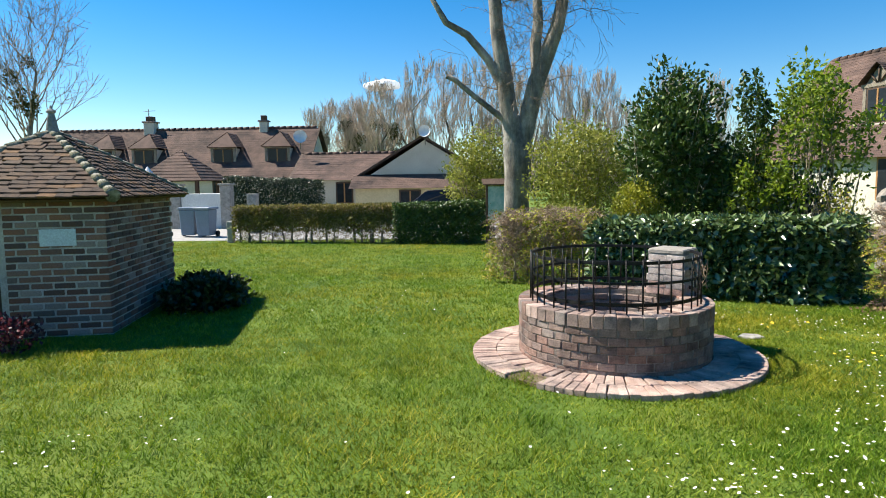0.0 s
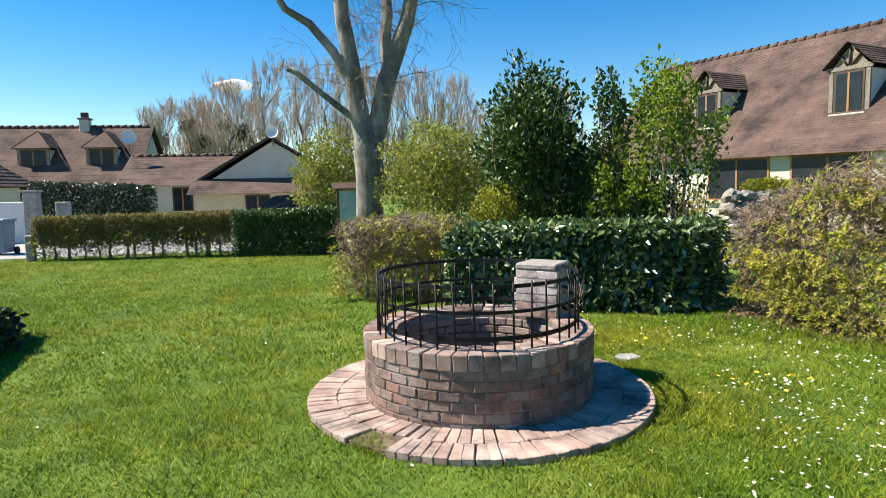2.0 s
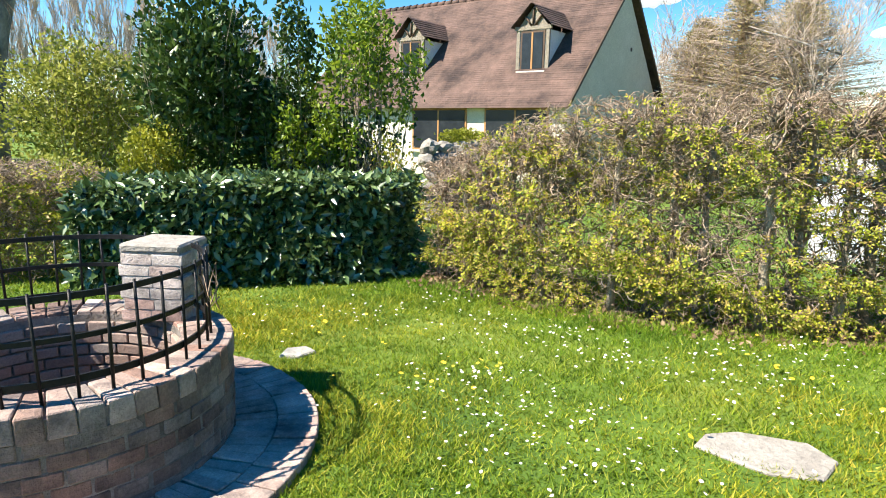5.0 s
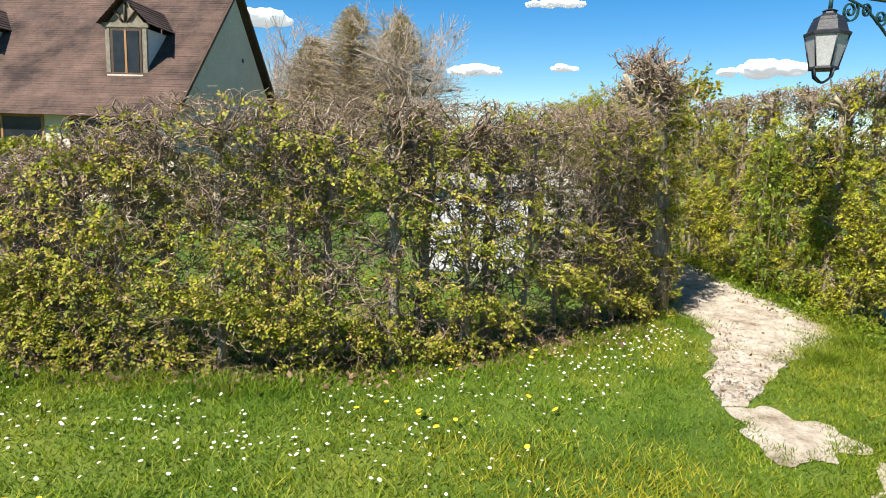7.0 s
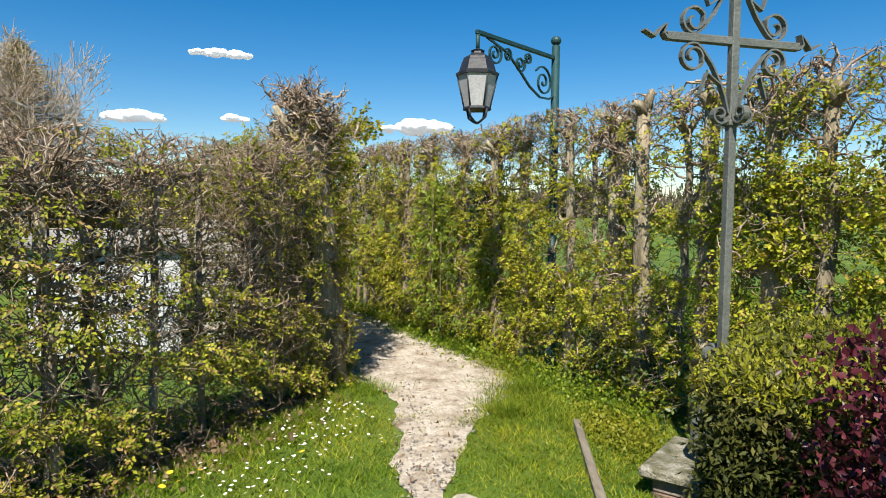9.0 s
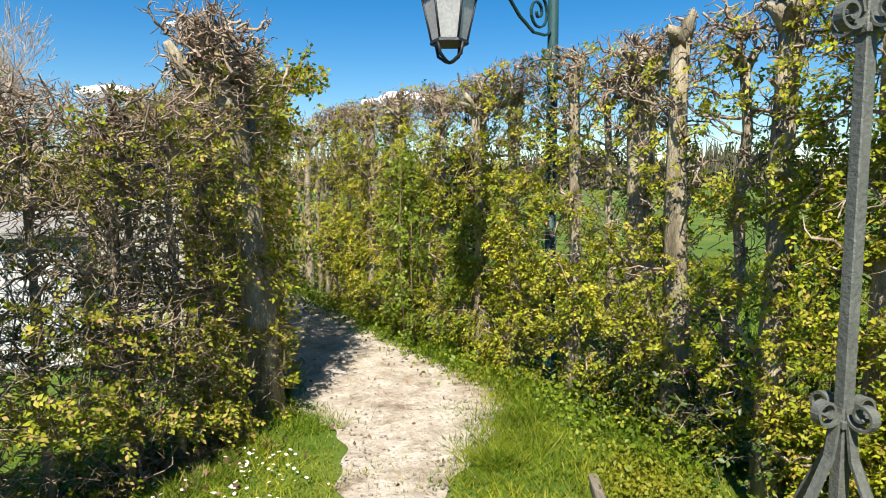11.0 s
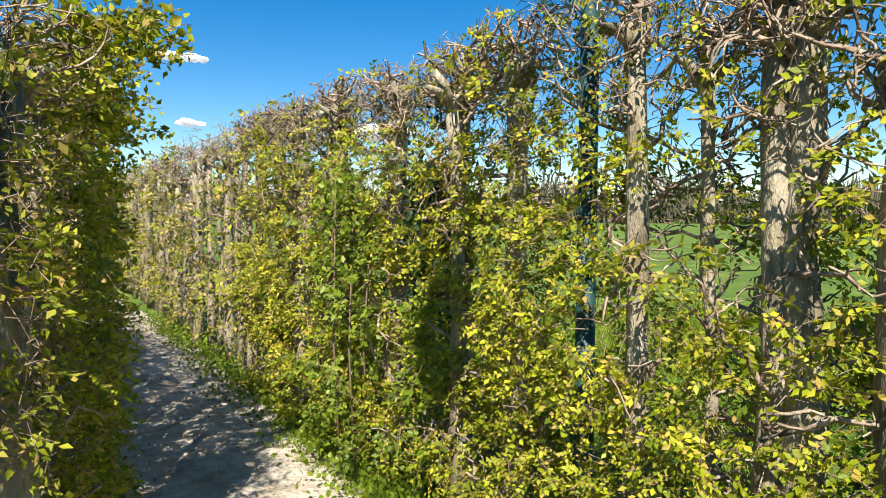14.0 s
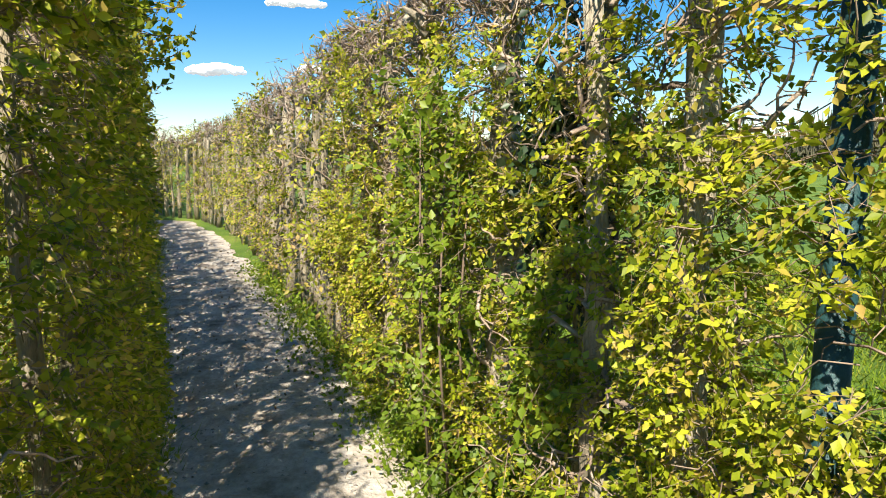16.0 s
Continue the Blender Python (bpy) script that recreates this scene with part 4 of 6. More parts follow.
PX, PY, PT = 2.438, 6.395, -40.0
pillar = thing("brick_pillar", "square old brick pillar standing on the well rim", "pillar", pose(PX, PY, WTOP, 0, 0, PT))
part("core", boxm(-0.168, -0.163, 0, 0.168, 0.163, 0.40), M["stone"], pillar)
pb = [brick_mesh("brick", 0.170, 0.11, 0.061, M["old_paver"], 0.004), brick_mesh("brick", 0.10, 0.12, 0.061, M["old_paver"], 0.004)]
for c in range(6):
    z = 0.032 + 0.0625 * c
    for s in (-1, 1):
        for u in (-0.086, 0.086):
            part("brick", pb[0], None, pillar, at=pose(u + (0.01 if c % 2 else -0.01), s * 0.110, z, random.uniform(-1, 1), 0, random.uniform(-1.5, 1.5)))
        part("brick", pb[1], None, pillar, at=pose(s * 0.118, 0, z, 0, random.uniform(-1, 1), 0))
part("cap", boxm(-0.172, -0.168, 0.378, 0.172, 0.168, 0.425, 0.012, None, 0.003), M["pale_stone"], pillar, "flat weathered cap")

rail = thing("iron_railing", "rusty black wrought iron railing round the well rim", "railing", pose(WX, WY, WTOP))
RR, G0, G1 = 0.735, radians(41), radians(360 + 10)
arc = [G0 + (G1 - G0) * i / 60 for i in range(61)]
for z, hgt in ((0.075, 0.03), (0.245, 0.022), (0.41, 0.026)):
    bm = bmesh.new()
    rows = []
    for a in arc:
        rows.append([bm.verts.new((r * math.cos(a), r * math.sin(a), zz)) for r, zz in ((RR - 0.005, z - hgt / 2), (RR + 0.005, z - hgt / 2), (RR + 0.005, z + hgt / 2), (RR - 0.005, z + hgt / 2))])
    for p, q in zip(rows, rows[1:]):
        for j in range(4):
            bm.faces.new((p[j], p[(j + 1) % 4], q[(j + 1) % 4], q[j]))
    bm.faces.new(rows[0][::-1]), bm.faces.new(rows[-1])
    bmesh.ops.recalc_face_normals(bm, faces=bm.faces[:])
    part("rail", bm, M["iron"], rail)
bar = from_bm("bar", tube([(0, 0, -0.01), (0, 0, 0.2), (0.002, 0, 0.44)], [0.0075, 0.0075, 0.006], 6), M["iron"])
for i in range(34):
    a = G0 + (G1 - G0) * (i + 0.2) / 34
    part("bar", bar, None, rail, at=pose((RR + 0.012) * math.cos(a), (RR + 0.012) * math.sin(a), 0, random.uniform(-2, 2), random.uniform(-2, 2), math.degrees(a)))
for k in range(6):
    a = radians(-40 + 12 * k)
    pts = [((RR + random.uniform(0.0, 0.07)) * math.cos(a + 0.05 * j), (RR + random.uniform(0.0, 0.07)) * math.sin(a + 0.05 * j), 0.1 + 0.06 * random.uniform(0, 5)) for j in range(6)]
    part("dry_vine", tube(pts, 0.0035, 5), M["twig"], rail, "dry vine twisted through the bars")

# ---- brick hut ----
HC, HU, HW = Vector((-3.37, 6.94)), Vector((-0.98, -0.2)).normalized(), Vector((-0.17, 0.985)).normalized()
SU, SW, HE = 1.95, 2.35, 1.49
hut = thing("brick_hut", "small square brick hut with a hipped clay tile roof", "hut")
def hp(u, w, z=None):
    p = HC + HU * u + HW * w
    return (p.x, p.y) if z is None else (p.x, p.y, z)
part("wall", prism([hp(0.006, 0.006), hp(0.006, SW), hp(0.14, SW), hp(0.14, 0.14), hp(1.08, 0.14), hp(1.08, 0.006)], 0, HE), M["hut_mortar"], hut, "lime mortar joints")
part("wall", prism([hp(0.14, SW - 0.12), hp(0.14, SW), hp(SU, SW), hp(SU, SW - 0.12)], 0, HE), M["hut_mortar"], hut)
part("wall", prism([hp(SU - 0.12, 0.1), hp(SU - 0.12, SW - 0.12), hp(SU, SW - 0.12), hp(SU, 0.1)], 0, HE), M["hut_mortar"], hut)
part("lintel", prism([hp(1.08, 0.02), hp(1.08, 0.14), hp(SU, 0.14), hp(SU, 0.02)], HE - 0.15, HE), M["timber"], hut, "dark timber lintel over the doorway")
part("door", prism([hp(1.08, 0.30), hp(1.08, 0.34), hp(SU - 0.13, 0.34), hp(SU - 0.13, 0.30)], 0, HE - 0.15), M["timber"], hut, "dark brown plank door in shade")
hb = [brick_mesh("brick", 0.208, 0.05, 0.055, M["hut_brick"]), brick_mesh("brick", 0.096, 0.05, 0.055, M["hut_brick"])]
ang_u, ang_w = math.degrees(math.atan2(HU.y, HU.x)), math.degrees(math.atan2(HW.y, HW.x))
for c in range(20):
    z = 0.04 + 0.073 * c
    if z > HE - 0.03:
        break
    for face, length in (("u", 1.08), ("w", SW)):
        s, first = 0.0, True
        while s < length - 0.06:
            ln = 0.212 if not (first and c % 2) else 0.10
            first = False
            if s + ln > length + 0.02:
                ln = 0.10
                if s + ln > length + 0.03:
                    break
            mid = s + ln / 2
            p = hp(mid, 0.022) if face == "u" else hp(0.022, mid + 0.0)
            part("brick", hb[0] if ln > 0.2 else hb[1], None, hut, at=pose(p[0], p[1], z, random.uniform(-1, 1), 0, (ang_u if face == "u" else ang_w) + random.uniform(-1, 1)))
            s += ln + 0.016
part("plaque", prism([hp(0.30, -0.012), hp(0.30, 0.0), hp(0.66, 0.0), hp(0.66, -0.012)], 0.98, 1.16), M["plaque"], hut, "plain pale blue enamel plaque")
OV, APEX = 0.14, 2.25
ctr = HC + HU * (SU / 2) + HW * (SW / 2)
corners = [HC + HU * u + HW * w for u, w in ((-OV, -OV), (-OV, SW + OV), (SU + OV, SW + OV), (SU + OV, -OV))]
ap = Vector((ctr.x, ctr.y, APEX))
for i in range(4):
    a, b = corners[i], corners[(i + 1) % 4]
    part("roof_board", solid([(a.x, a.y, HE - 0.02), (b.x, b.y, HE - 0.02), tuple(ap)], 0.03), M["timber"], hut, "dark roof boarding")
tile_me = from_bm("roof_tile", boxm(-0.088, -0.10, -0.011, 0.088, 0.10, 0.011, 0.004, None, 0.004), M["tile"])
count = 0
for i in (3, 0):
    a, b = Vector((*corners[i], HE)), Vector((*corners[(i + 1) % 4], HE))
    mid = (a + b) / 2
    upv = (ap - mid)
    slope, along_v = upv.length, (b - a).normalized()
    up_n = upv.normalized()
    nrm = along_v.cross(up_n)
    if nrm.z < 0:
        nrm = -nrm
    rows_n = 17
    for r in range(rows_n):
        f = (r + 0.35) / rows_n
        half = (b - a).length / 2 * (1 - f)
        k = int(2 * half / 0.168)
        for j in range(k):
            x = -half + (j + 0.5 + (0.3 if r % 2 else 0)) * (2 * half / max(k, 1))
            if abs(x) > half - 0.02:
                continue
            pos = mid + along_v * x + up_n * (slope * f) + nrm * (0.036 + random.uniform(-0.004, 0.006))
            rot = Matrix((along_v, up_n, nrm)).transposed().to_4x4()
            part("roof_tile", tile_me, None, hut, at=Matrix.Translation(pos) @ rot @ pose(0, 0, 0, -8 + random.uniform(-1.5, 1.5), random.uniform(-1.5, 1.5), random.uniform(-2, 2)))
cap_me = from_bm("ridge_tile", tube([(0, 0, -0.09), (0, 0, 0.10)], [0.075, 0.06], 10), M["mossy_stone"])
for i in (0, 1, 3):
    a = Vector((*corners[i], HE + 0.02))
    d = (ap - a)
    for j in range(11):
        p = a + d * ((j + 0.4) / 11)
        part("ridge_tile", cap_me, None, hut, "half-round hip tile", at=Matrix.Translation(p) @ d.to_track_quat("Z", "Y").to_matrix().to_4x4())
part("finial", lathe([(0.10, 0), (0.075, 0.05), (0.05, 0.2), (0.035, 0.27), (0.055, 0.285), (0.055, 0.30), (0.02, 0.33), (0.005, 0.37)], 14), M["stone"], hut, "grey clay finial on the roof's peak", at=Matrix.Translation(ap - Vector((0, 0, 0.03))))
gate = thing("iron_gate", "low dark iron gate before the hut's doorway", "gate", pose(*hp(1.05, -0.12), 0, 0, 0, ang_u))
for z in (0.10, 0.52):
    part("rail", tube([(0, 0, z), (0.75, 0, z)], 0.012, 6), M["iron"], gate)
for i in range(8):
    part("bar", tube([(0.01 + 0.1 * i, 0, 0.0), (0.01 + 0.1 * i, 0, 0.6 + 0.05 * math.sin(i))], 0.008, 6), M["iron"], gate)

# ---- street lamp ----
LX, LY = 9.61, 1.50
lamp = thing("street_lamp", "green street lamp with a scrolled arm and a hanging lantern", "street lamp", pose(LX, LY, 0))
part("post", tube([(0, 0, 0), (0, 0, 0.35), (0, 0, 0.37), (0, 0, 3.06)], [0.062, 0.062, 0.042, 0.038], 14), M["green_iron"], lamp)
part("finial", lathe([(0.02, 3.05), (0.028, 3.07), (0.045, 3.09), (0.05, 3.11), (0.04, 3.135), (0.015, 3.15)], 14), M["green_iron"], lamp)
LANT = Vector((8.86, 2.36, 0))
ad = Vector((LANT.x - LX, LANT.y - LY, 0))
AL = ad.length
arm = part("arm", boxm(0, -0.016, 2.93, AL + 0.02, 0.016, 2.965, 0.004), M["green_iron"], lamp, at=pose(0, 0, 0, 0, 0, math.degrees(math.atan2(ad.y, ad.x))))
for cx, cz, r0, turns, st in ((0.20, 2.70, 0.145, 1.9, 0.6), (0.56, 2.80, 0.075, 1.7, 2.5), (0.44, 2.86, 0.05, 1.5, 0), (AL - 0.22, 2.82, 0.095, 1.8, 2.4), (AL - 0.40, 2.84, 0.055, 1.6, 0.8)):
    part("scroll", strap(spiral(cx, cz, r0, 0.015, turns, st), 0.02, 0.012), M["green_iron"], arm)
part("brace", strap([(0.02, 0, 2.60), (0.10, 0, 2.56), (0.25, 0, 2.555), (0.42, 0, 2.63), (0.58, 0, 2.75), (0.75, 0, 2.86), (AL - 0.12, 0, 2.93)], 0.02, 0.014), M["green_iron"], arm)
lantern = part("lantern", tube([(LANT.x - LX, LANT.y - LY, 2.95), (LANT.x - LX, LANT.y - LY, 2.79)], 0.016, 8), M["green_iron"], lamp, "dark lantern with opal panes")
at_l = pose(LANT.x - LX, LANT.y - LY, 0, 0, 0, 20)
part("hood", lathe([(0.172, 2.600), (0.175, 2.622), (0.150, 2.635), (0.125, 2.715), (0.118, 2.722), (0.112, 2.745), (0.055, 2.775), (0.050, 2.79), (0.06, 2.80), (0.02, 2.815)], 6), M["lantern_iron"], lantern, at=at_l)
part("pane", lathe([(0.100, 2.345), (0.158, 2.60)], 6), M["milk_glass"], lantern, "white opal pane", at=at_l)
for i in range(6):
    a = 2 * math.pi * i / 6
    part("frame_bar", tube([(0.103 * math.cos(a), 0.103 * math.sin(a), 2.34), (0.162 * math.cos(a), 0.162 * math.sin(a), 2.605)], 0.007, 5), M["lantern_iron"], lantern, at=at_l)
part("lower_ring", lathe([(0.108, 2.325), (0.115, 2.335), (0.112, 2.352), (0.10, 2.355)], 6), M["lantern_iron"], lantern, at=at_l)
for i in range(4):
    a = math.pi / 2 * i + 0.4
    part("claw", tube([(0.10 * math.cos(a), 0.10 * math.sin(a), 2.335), (0.085 * math.cos(a), 0.085 * math.sin(a), 2.27), (0.03 * math.cos(a), 0.03 * math.sin(a), 2.235), (0, 0, 2.225)], 0.010, 6), M["lantern_iron"], lantern, at=at_l)

# ---- wrought iron cross ----
CX, CY, CT, CB = 6.93, 1.33, 98.0, 2.235
plinth = thing("stone_plinth", "low brick plinth with a mossy stone top", "plinth", pose(6.93, 1.36, -0.075, 0, 0, -42))
for c in range(2):
    for i in range(2):
        for s in (-1, 1):
            part("brick", brick_mesh("brick", 0.24, 0.12, 0.068, M["brick"]), None, plinth, at=pose(-0.125 + 0.25 * i, s * 0.19, 0.075 + 0.076 * c, 0, 0, random.uniform(-1, 1)))
            part("brick", brick_mesh("brick", 0.12, 0.24, 0.068, M["brick"]), None, plinth, at=pose(s * 0.19, -0.125 + 0.25 * i, 0.075 + 0.075 * c, 0, 0, random.uniform(-1, 1)))
bm = boxm(-0.30, -0.30, 0.19, 0.30, 0.30, 0.25, 0.014, None, 0.008)
part("top_slab", bm, M["mossy_stone"], plinth, "mossy lichened stone slab")
cross = thing("iron_cross", "tall grey wrought iron cross with scrolls on a stone plinth", "cross", pose(CX, CY, 0.172, 0, 0, CT))
part("upright", boxm(-0.022, -0.022, 0, 0.022, 0.022, 2.95, 0.004), M["grey_iron"], cross)
part("crossbar", boxm(-0.40, -0.019, CB - 0.021, 0.40, 0.019, CB + 0.021, 0.004), M["grey_iron"], cross)
for s in (-1, 1):
    for v in (-1, 1):
        pts = [(s * 0.028, 0, CB + v * 0.37), (s * 0.05, 0, CB + v * 0.29), (s * 0.085, 0, CB + v * 0.21), (s * 0.13, 0, CB + v * 0.13), (s * 0.19, 0, CB + v * 0.055)]
        pts += [(s * (0.245 + 0.066 * math.cos(a)), 0, CB + v * (0.09 + 0.066 * math.sin(a))) for a in np.linspace(-1.9, 2.6, 12)]
        pts += [(s * (0.245 + r * math.cos(a)), 0, CB + v * (0.09 + r * math.sin(a))) for a, r in zip(np.linspace(2.8, 7.5, 12), np.linspace(0.058, 0.018, 12))]
        part("scroll", strap(pts, 0.032, 0.010), M["grey_iron"], cross)
        part("ray_leaf", strap([(s * 0.085, 0, CB + v * 0.22), (s * 0.16, 0, CB + v * 0.17), (s * 0.20, 0, CB + v * 0.28)], 0.03, 0.008), M["grey_iron"], cross)
    part("end_curl", strap([(s * 0.40, 0, CB - 0.015), (s * 0.42, 0, CB + 0.01), (s * 0.405, 0, CB + 0.06), (s * 0.44, 0, CB + 0.03), (s * 0.47, 0, CB - 0.01), (s * 0.53, 0, CB + 0.02)], 0.045, 0.010), M["grey_iron"], cross)
for z in (0.60, 1.86):
    for k in range(4):
        part("collar_scroll", strap(spiral(0.075, z, 0.055, 0.012, 1.4, 3.0), 0.035, 0.010), M["grey_iron"], cross, at=pose(0, 0, 0, 0, 0, 90 * k))
    part("collar", boxm(-0.032, -0.032, z - 0.06, 0.032, 0.032, z - 0.03, 0.004), M["grey_iron"], cross)
for k in range(4):
    pts = [(0.03, 0, 0.56), (0.05, 0, 0.44), (0.11, 0, 0.32), (0.16, 0, 0.22), (0.165, 0, 0.12), (0.12, 0, 0.03), (0.07, 0, 0.02)]
    pts += [(0.085 + r * math.cos(a), 0, 0.12 + r * math.sin(a)) for a, r in zip(np.linspace(-1.6, 6.0, 18), np.linspace(0.07, 0.02, 18))]
    part("foot_scroll", strap(pts, 0.035, 0.011), M["grey_iron"], cross, at=pose(0, 0, 0, 0, 0, 90 * k))

# timber edging board in the grass
single("edging_board", boxm(-0.78, -0.026, 0.0, 0.78, 0.026, 0.05, 0.008, pose(7.30, 1.912, 0, 0, 0, -12.5), 0.004), M["grey_timber"], "grey weathered timber edging board in the grass", "board")

# yew block and burgundy shrub
yw = thing("yew_hedge", "clipped dark yew block with a golden brown top", "hedge")
ya, yb, y0 = np.array([0.78, -0.63]), np.array([-0.63, -0.78]), np.array([5.38, 2.26])
n = 90000
u, v, w = rng.random(n) * 1.05, rng.random(n) * 0.62, rng.random(n) * 1.06
face = rng.random(n)
u = np.where(face < 0.2, 0.03 * rng.normal(size=n), u)
v = np.where((face >= 0.2) & (face < 0.6), 0.03 * rng.normal(size=n), v)
w = np.where(face > 0.7, 1.06 + 0.02 * rng.normal(size=n), w)
pts = np.column_stack([y0 + u[:, None] * ya + v[:, None] * yb, np.maximum(w, 0.02)])
pts[:, 2] += 0.04 * bumpy(pts, 4.0) * (w > 0.3)
top = (w > 1.02) & (rng.random(n) < 0.6)
part("foliage", leaves("foliage", pts[~top], 0.026, M["yew"], 0.2, 2.6), None, yw, kind="stuff")
part("top_growth", leaves("top_growth", pts[top], 0.022, M["golden"], 0.6, 2.6), None, yw, "yellowish clipped top", kind="stuff")
part("inner_wood", prism([tuple(y0 + ya * a + yb * b) for a, b in ((0.12, 0.12), (0.93, 0.12), (0.93, 0.50), (0.12, 0.50))][::-1], 0, 0.95), M["timber"], yw, "dark woody heart")


def round_shrub(name, label, cx, cy, base, rx, ry, rz, n, size, material, stems=6, long=1.9, seed=1, hollow=0.35, lumps=0.22, wood="bark", loose=0.0, thick=0.015, square=0.0):
    """A free-growing shrub: stems from the ground, leaves in clumps with an uneven outline."""
    h = thing(name, label, "shrub")
    rnd = random.Random(seed)
    A, B, R0, R1 = [], [], [], []
    for _ in range(stems):
        d = Vector((rnd.gauss(0, 0.35) * rx / rz, rnd.gauss(0, 0.35) * ry / rz, 1))
        a, b, r0, r1, _l = limb_segments(rnd.random(), (cx + rnd.gauss(0, rx * 0.15), cy + rnd.gauss(0, ry * 0.15), 0.0), d, (base + rz * 1.7) * 0.66, thick, 1, 0.6, 3, 0.3, 0.5, 0.1, 5, 0.003)
        A.append(a), B.append(b), R0.append(r0), R1.append(r1)
    part("stem", twigs("stem", np.concatenate(A), np.concatenate(B), np.concatenate(R0), np.concatenate(R1), M[wood]), None, h, kind="stuff")
    d = unit(rng.normal(size=(n, 3)))
    lump = bumpy(d, 3.5, seed) * lumps + bumpy(d, 8.0, seed * 2) * lumps * 0.5
    r = np.maximum(hollow, rng.random(n) ** 0.4) * (1 + lump + loose * np.abs(rng.normal(size=n)))
    d = d / np.max(np.abs(d), axis=1)[:, None] ** square
    p = d * r[:, None] * np.array([rx, ry, rz]) + np.array([cx, cy, base + rz])
    p = p[(p[:, 2] > 0.03)]
    keepers = bumpy(p, 4.0 / max(rx, 0.6), seed) > rng.normal(-0.45, 0.3, len(p))
    p = p[keepers]
    o = unit(p - np.array([cx, cy, base + rz * 0.6]))
    part("foliage", leaves("foliage", p, size, material, 0.3, long, out=o * 0.7), None, h, kind="stuff")
    return h


round_shrub("burgundy_shrub", "burgundy leaved berberis shrub beside the yew block", 4.82, 1.93, 0.0, 0.33, 0.33, 0.65, 30000, 0.023, M["burgundy"], 3, 1.5, 41, 0.35, 0.05, "timber", square=0.85)
round_shrub("burgundy_shrub", "small red leaved plant by the hut", -3.95, 6.15, 0.0, 0.30, 0.25, 0.20, 1200, 0.04, M["burgundy"], 4, 1.5, 42)
round_shrub("ivy_bush", "low dark green bush at the hut's foot", -2.95, 8.35, 0.0, 0.55, 0.5, 0.19, 4200, 0.075, M["ivy"], 5, 1.6, 43)
round_shrub("ivy_bush", "low dark green bush at the hut's foot", -3.2, 9.1, 0.0, 0.5, 0.4, 0.19, 2600, 0.075, M["ivy"], 5, 1.6, 44)

# ---- shrubs and trees behind the hedges ----
round_shrub("holly_tree", "tall dark glossy evergreen shrub", 4.05, 11.6, 0.75, 0.80, 0.8, 1.32, 11000, 0.105, M["holly"], 9, 2.0, 51, 0.3, 0.25, loose=0.06)
round_shrub("holly_tree", "dark glossy evergreen shrub with bare gaps", 4.95, 11.3, 0.4, 0.5, 0.6, 0.95, 4200, 0.10, M["holly"], 7, 2.0, 52, 0.3, 0.3, loose=0.08)
def shoot_shrub(label, cx, cy, rx, ry, count, h0, h1, splay, mats, size, bare, seed):
    """A shrub of many upright rods from the ground, leafy towards their tips."""
    h = thing("tall_shrub", label, "shrub")
    rnd = random.Random(seed)
    A, B, R0, R1, pts = [], [], [], [], [[] for _ in mats]
    for k in range(count):
        x, y = rnd.gauss(0, 0.5) * rx, rnd.gauss(0, 0.5) * ry
        tall = rnd.uniform(h0, h1) * (1 - 0.16 * (x / rx) ** 2)
        lean = Vector((x * splay + rnd.gauss(0, 0.10), y * splay + rnd.gauss(0, 0.10)))
        p, r, n = Vector((cx + x * 0.6, cy + y * 0.6, 0)), rnd.uniform(0.010, 0.02), 11
        for i in range(n):
            f = (i + 1) / n
            q = Vector((cx + x * 0.6 + lean.x * f ** 1.3 + rnd.gauss(0, 0.018), cy + y * 0.6 + lean.y * f ** 1.3 + rnd.gauss(0, 0.018), tall * f))
            A.append(p), B.append(q), R0.append(r * (1.08 - f)), R1.append(r * (1.0 - f) + 0.002)
            for _ in range(int(64 * max(0.0, f - bare) + (2 if f > 0.3 else 0))):
                w = 0.05 + 0.13 * (1 - f)
                pts[0 if rnd.random() < 0.55 + 0.9 * (f - bare) else -1].append(p.lerp(q, rnd.random()) + Vector((rnd.gauss(0, w), rnd.gauss(0, w), rnd.gauss(0, 0.05))))
            p = q
    part("stem", twigs("stem", np.array(A), np.array(B), np.array(R0), np.array(R1), M["bark"]), None, h, "many bare grey rods", kind="stuff")
    for mat, q in zip(mats, pts):
        part("foliage", leaves("foliage", np.array(q), size, M[mat], 0.5, 2.0), None, h, kind="stuff")


shoot_shrub("light green upright shrub with many bare stems", 5.85, 10.5, 0.75, 0.6, 46, 2.5, 3.5, 0.42, ("lime", "holly"), 0.085, 0.56, 53)
shoot_shrub("slender shrub with loose dark leaves", 5.0, 10.7, 0.35, 0.35, 10, 2.6, 3.45, 0.3, ("holly", "holly"), 0.09, 0.45, 54)
shoot_shrub("light green shrub low behind the laurel", 5.1, 10.35, 0.5, 0.4, 26, 1.3, 2.0, 0.5, ("lime", "holly"), 0.08, 0.4, 55)
round_shrub("holly_tree", "dark evergreen thicket behind the laurel hedge", 5.35, 10.35, 0.1, 0.85, 0.5, 0.78, 5200, 0.085, M["ivy"], 9, 2.0, 62, 0.3, 0.3, loose=0.1)
round_shrub("spring_shrub", "broad olive green shrub in young leaf", 2.95, 14.2, 0.5, 1.1, 1.0, 1.18, 15000, 0.075, M["olive"], 14, 1.9, 56, 0.3, 0.2, loose=0.05)
round_shrub("spring_shrub", "pale olive shrub in young leaf", 0.75, 18.2, 0.7, 0.9, 0.9, 1.15, 10000, 0.085, M["olive"], 12, 1.9, 57, 0.3, 0.25, loose=0.07)
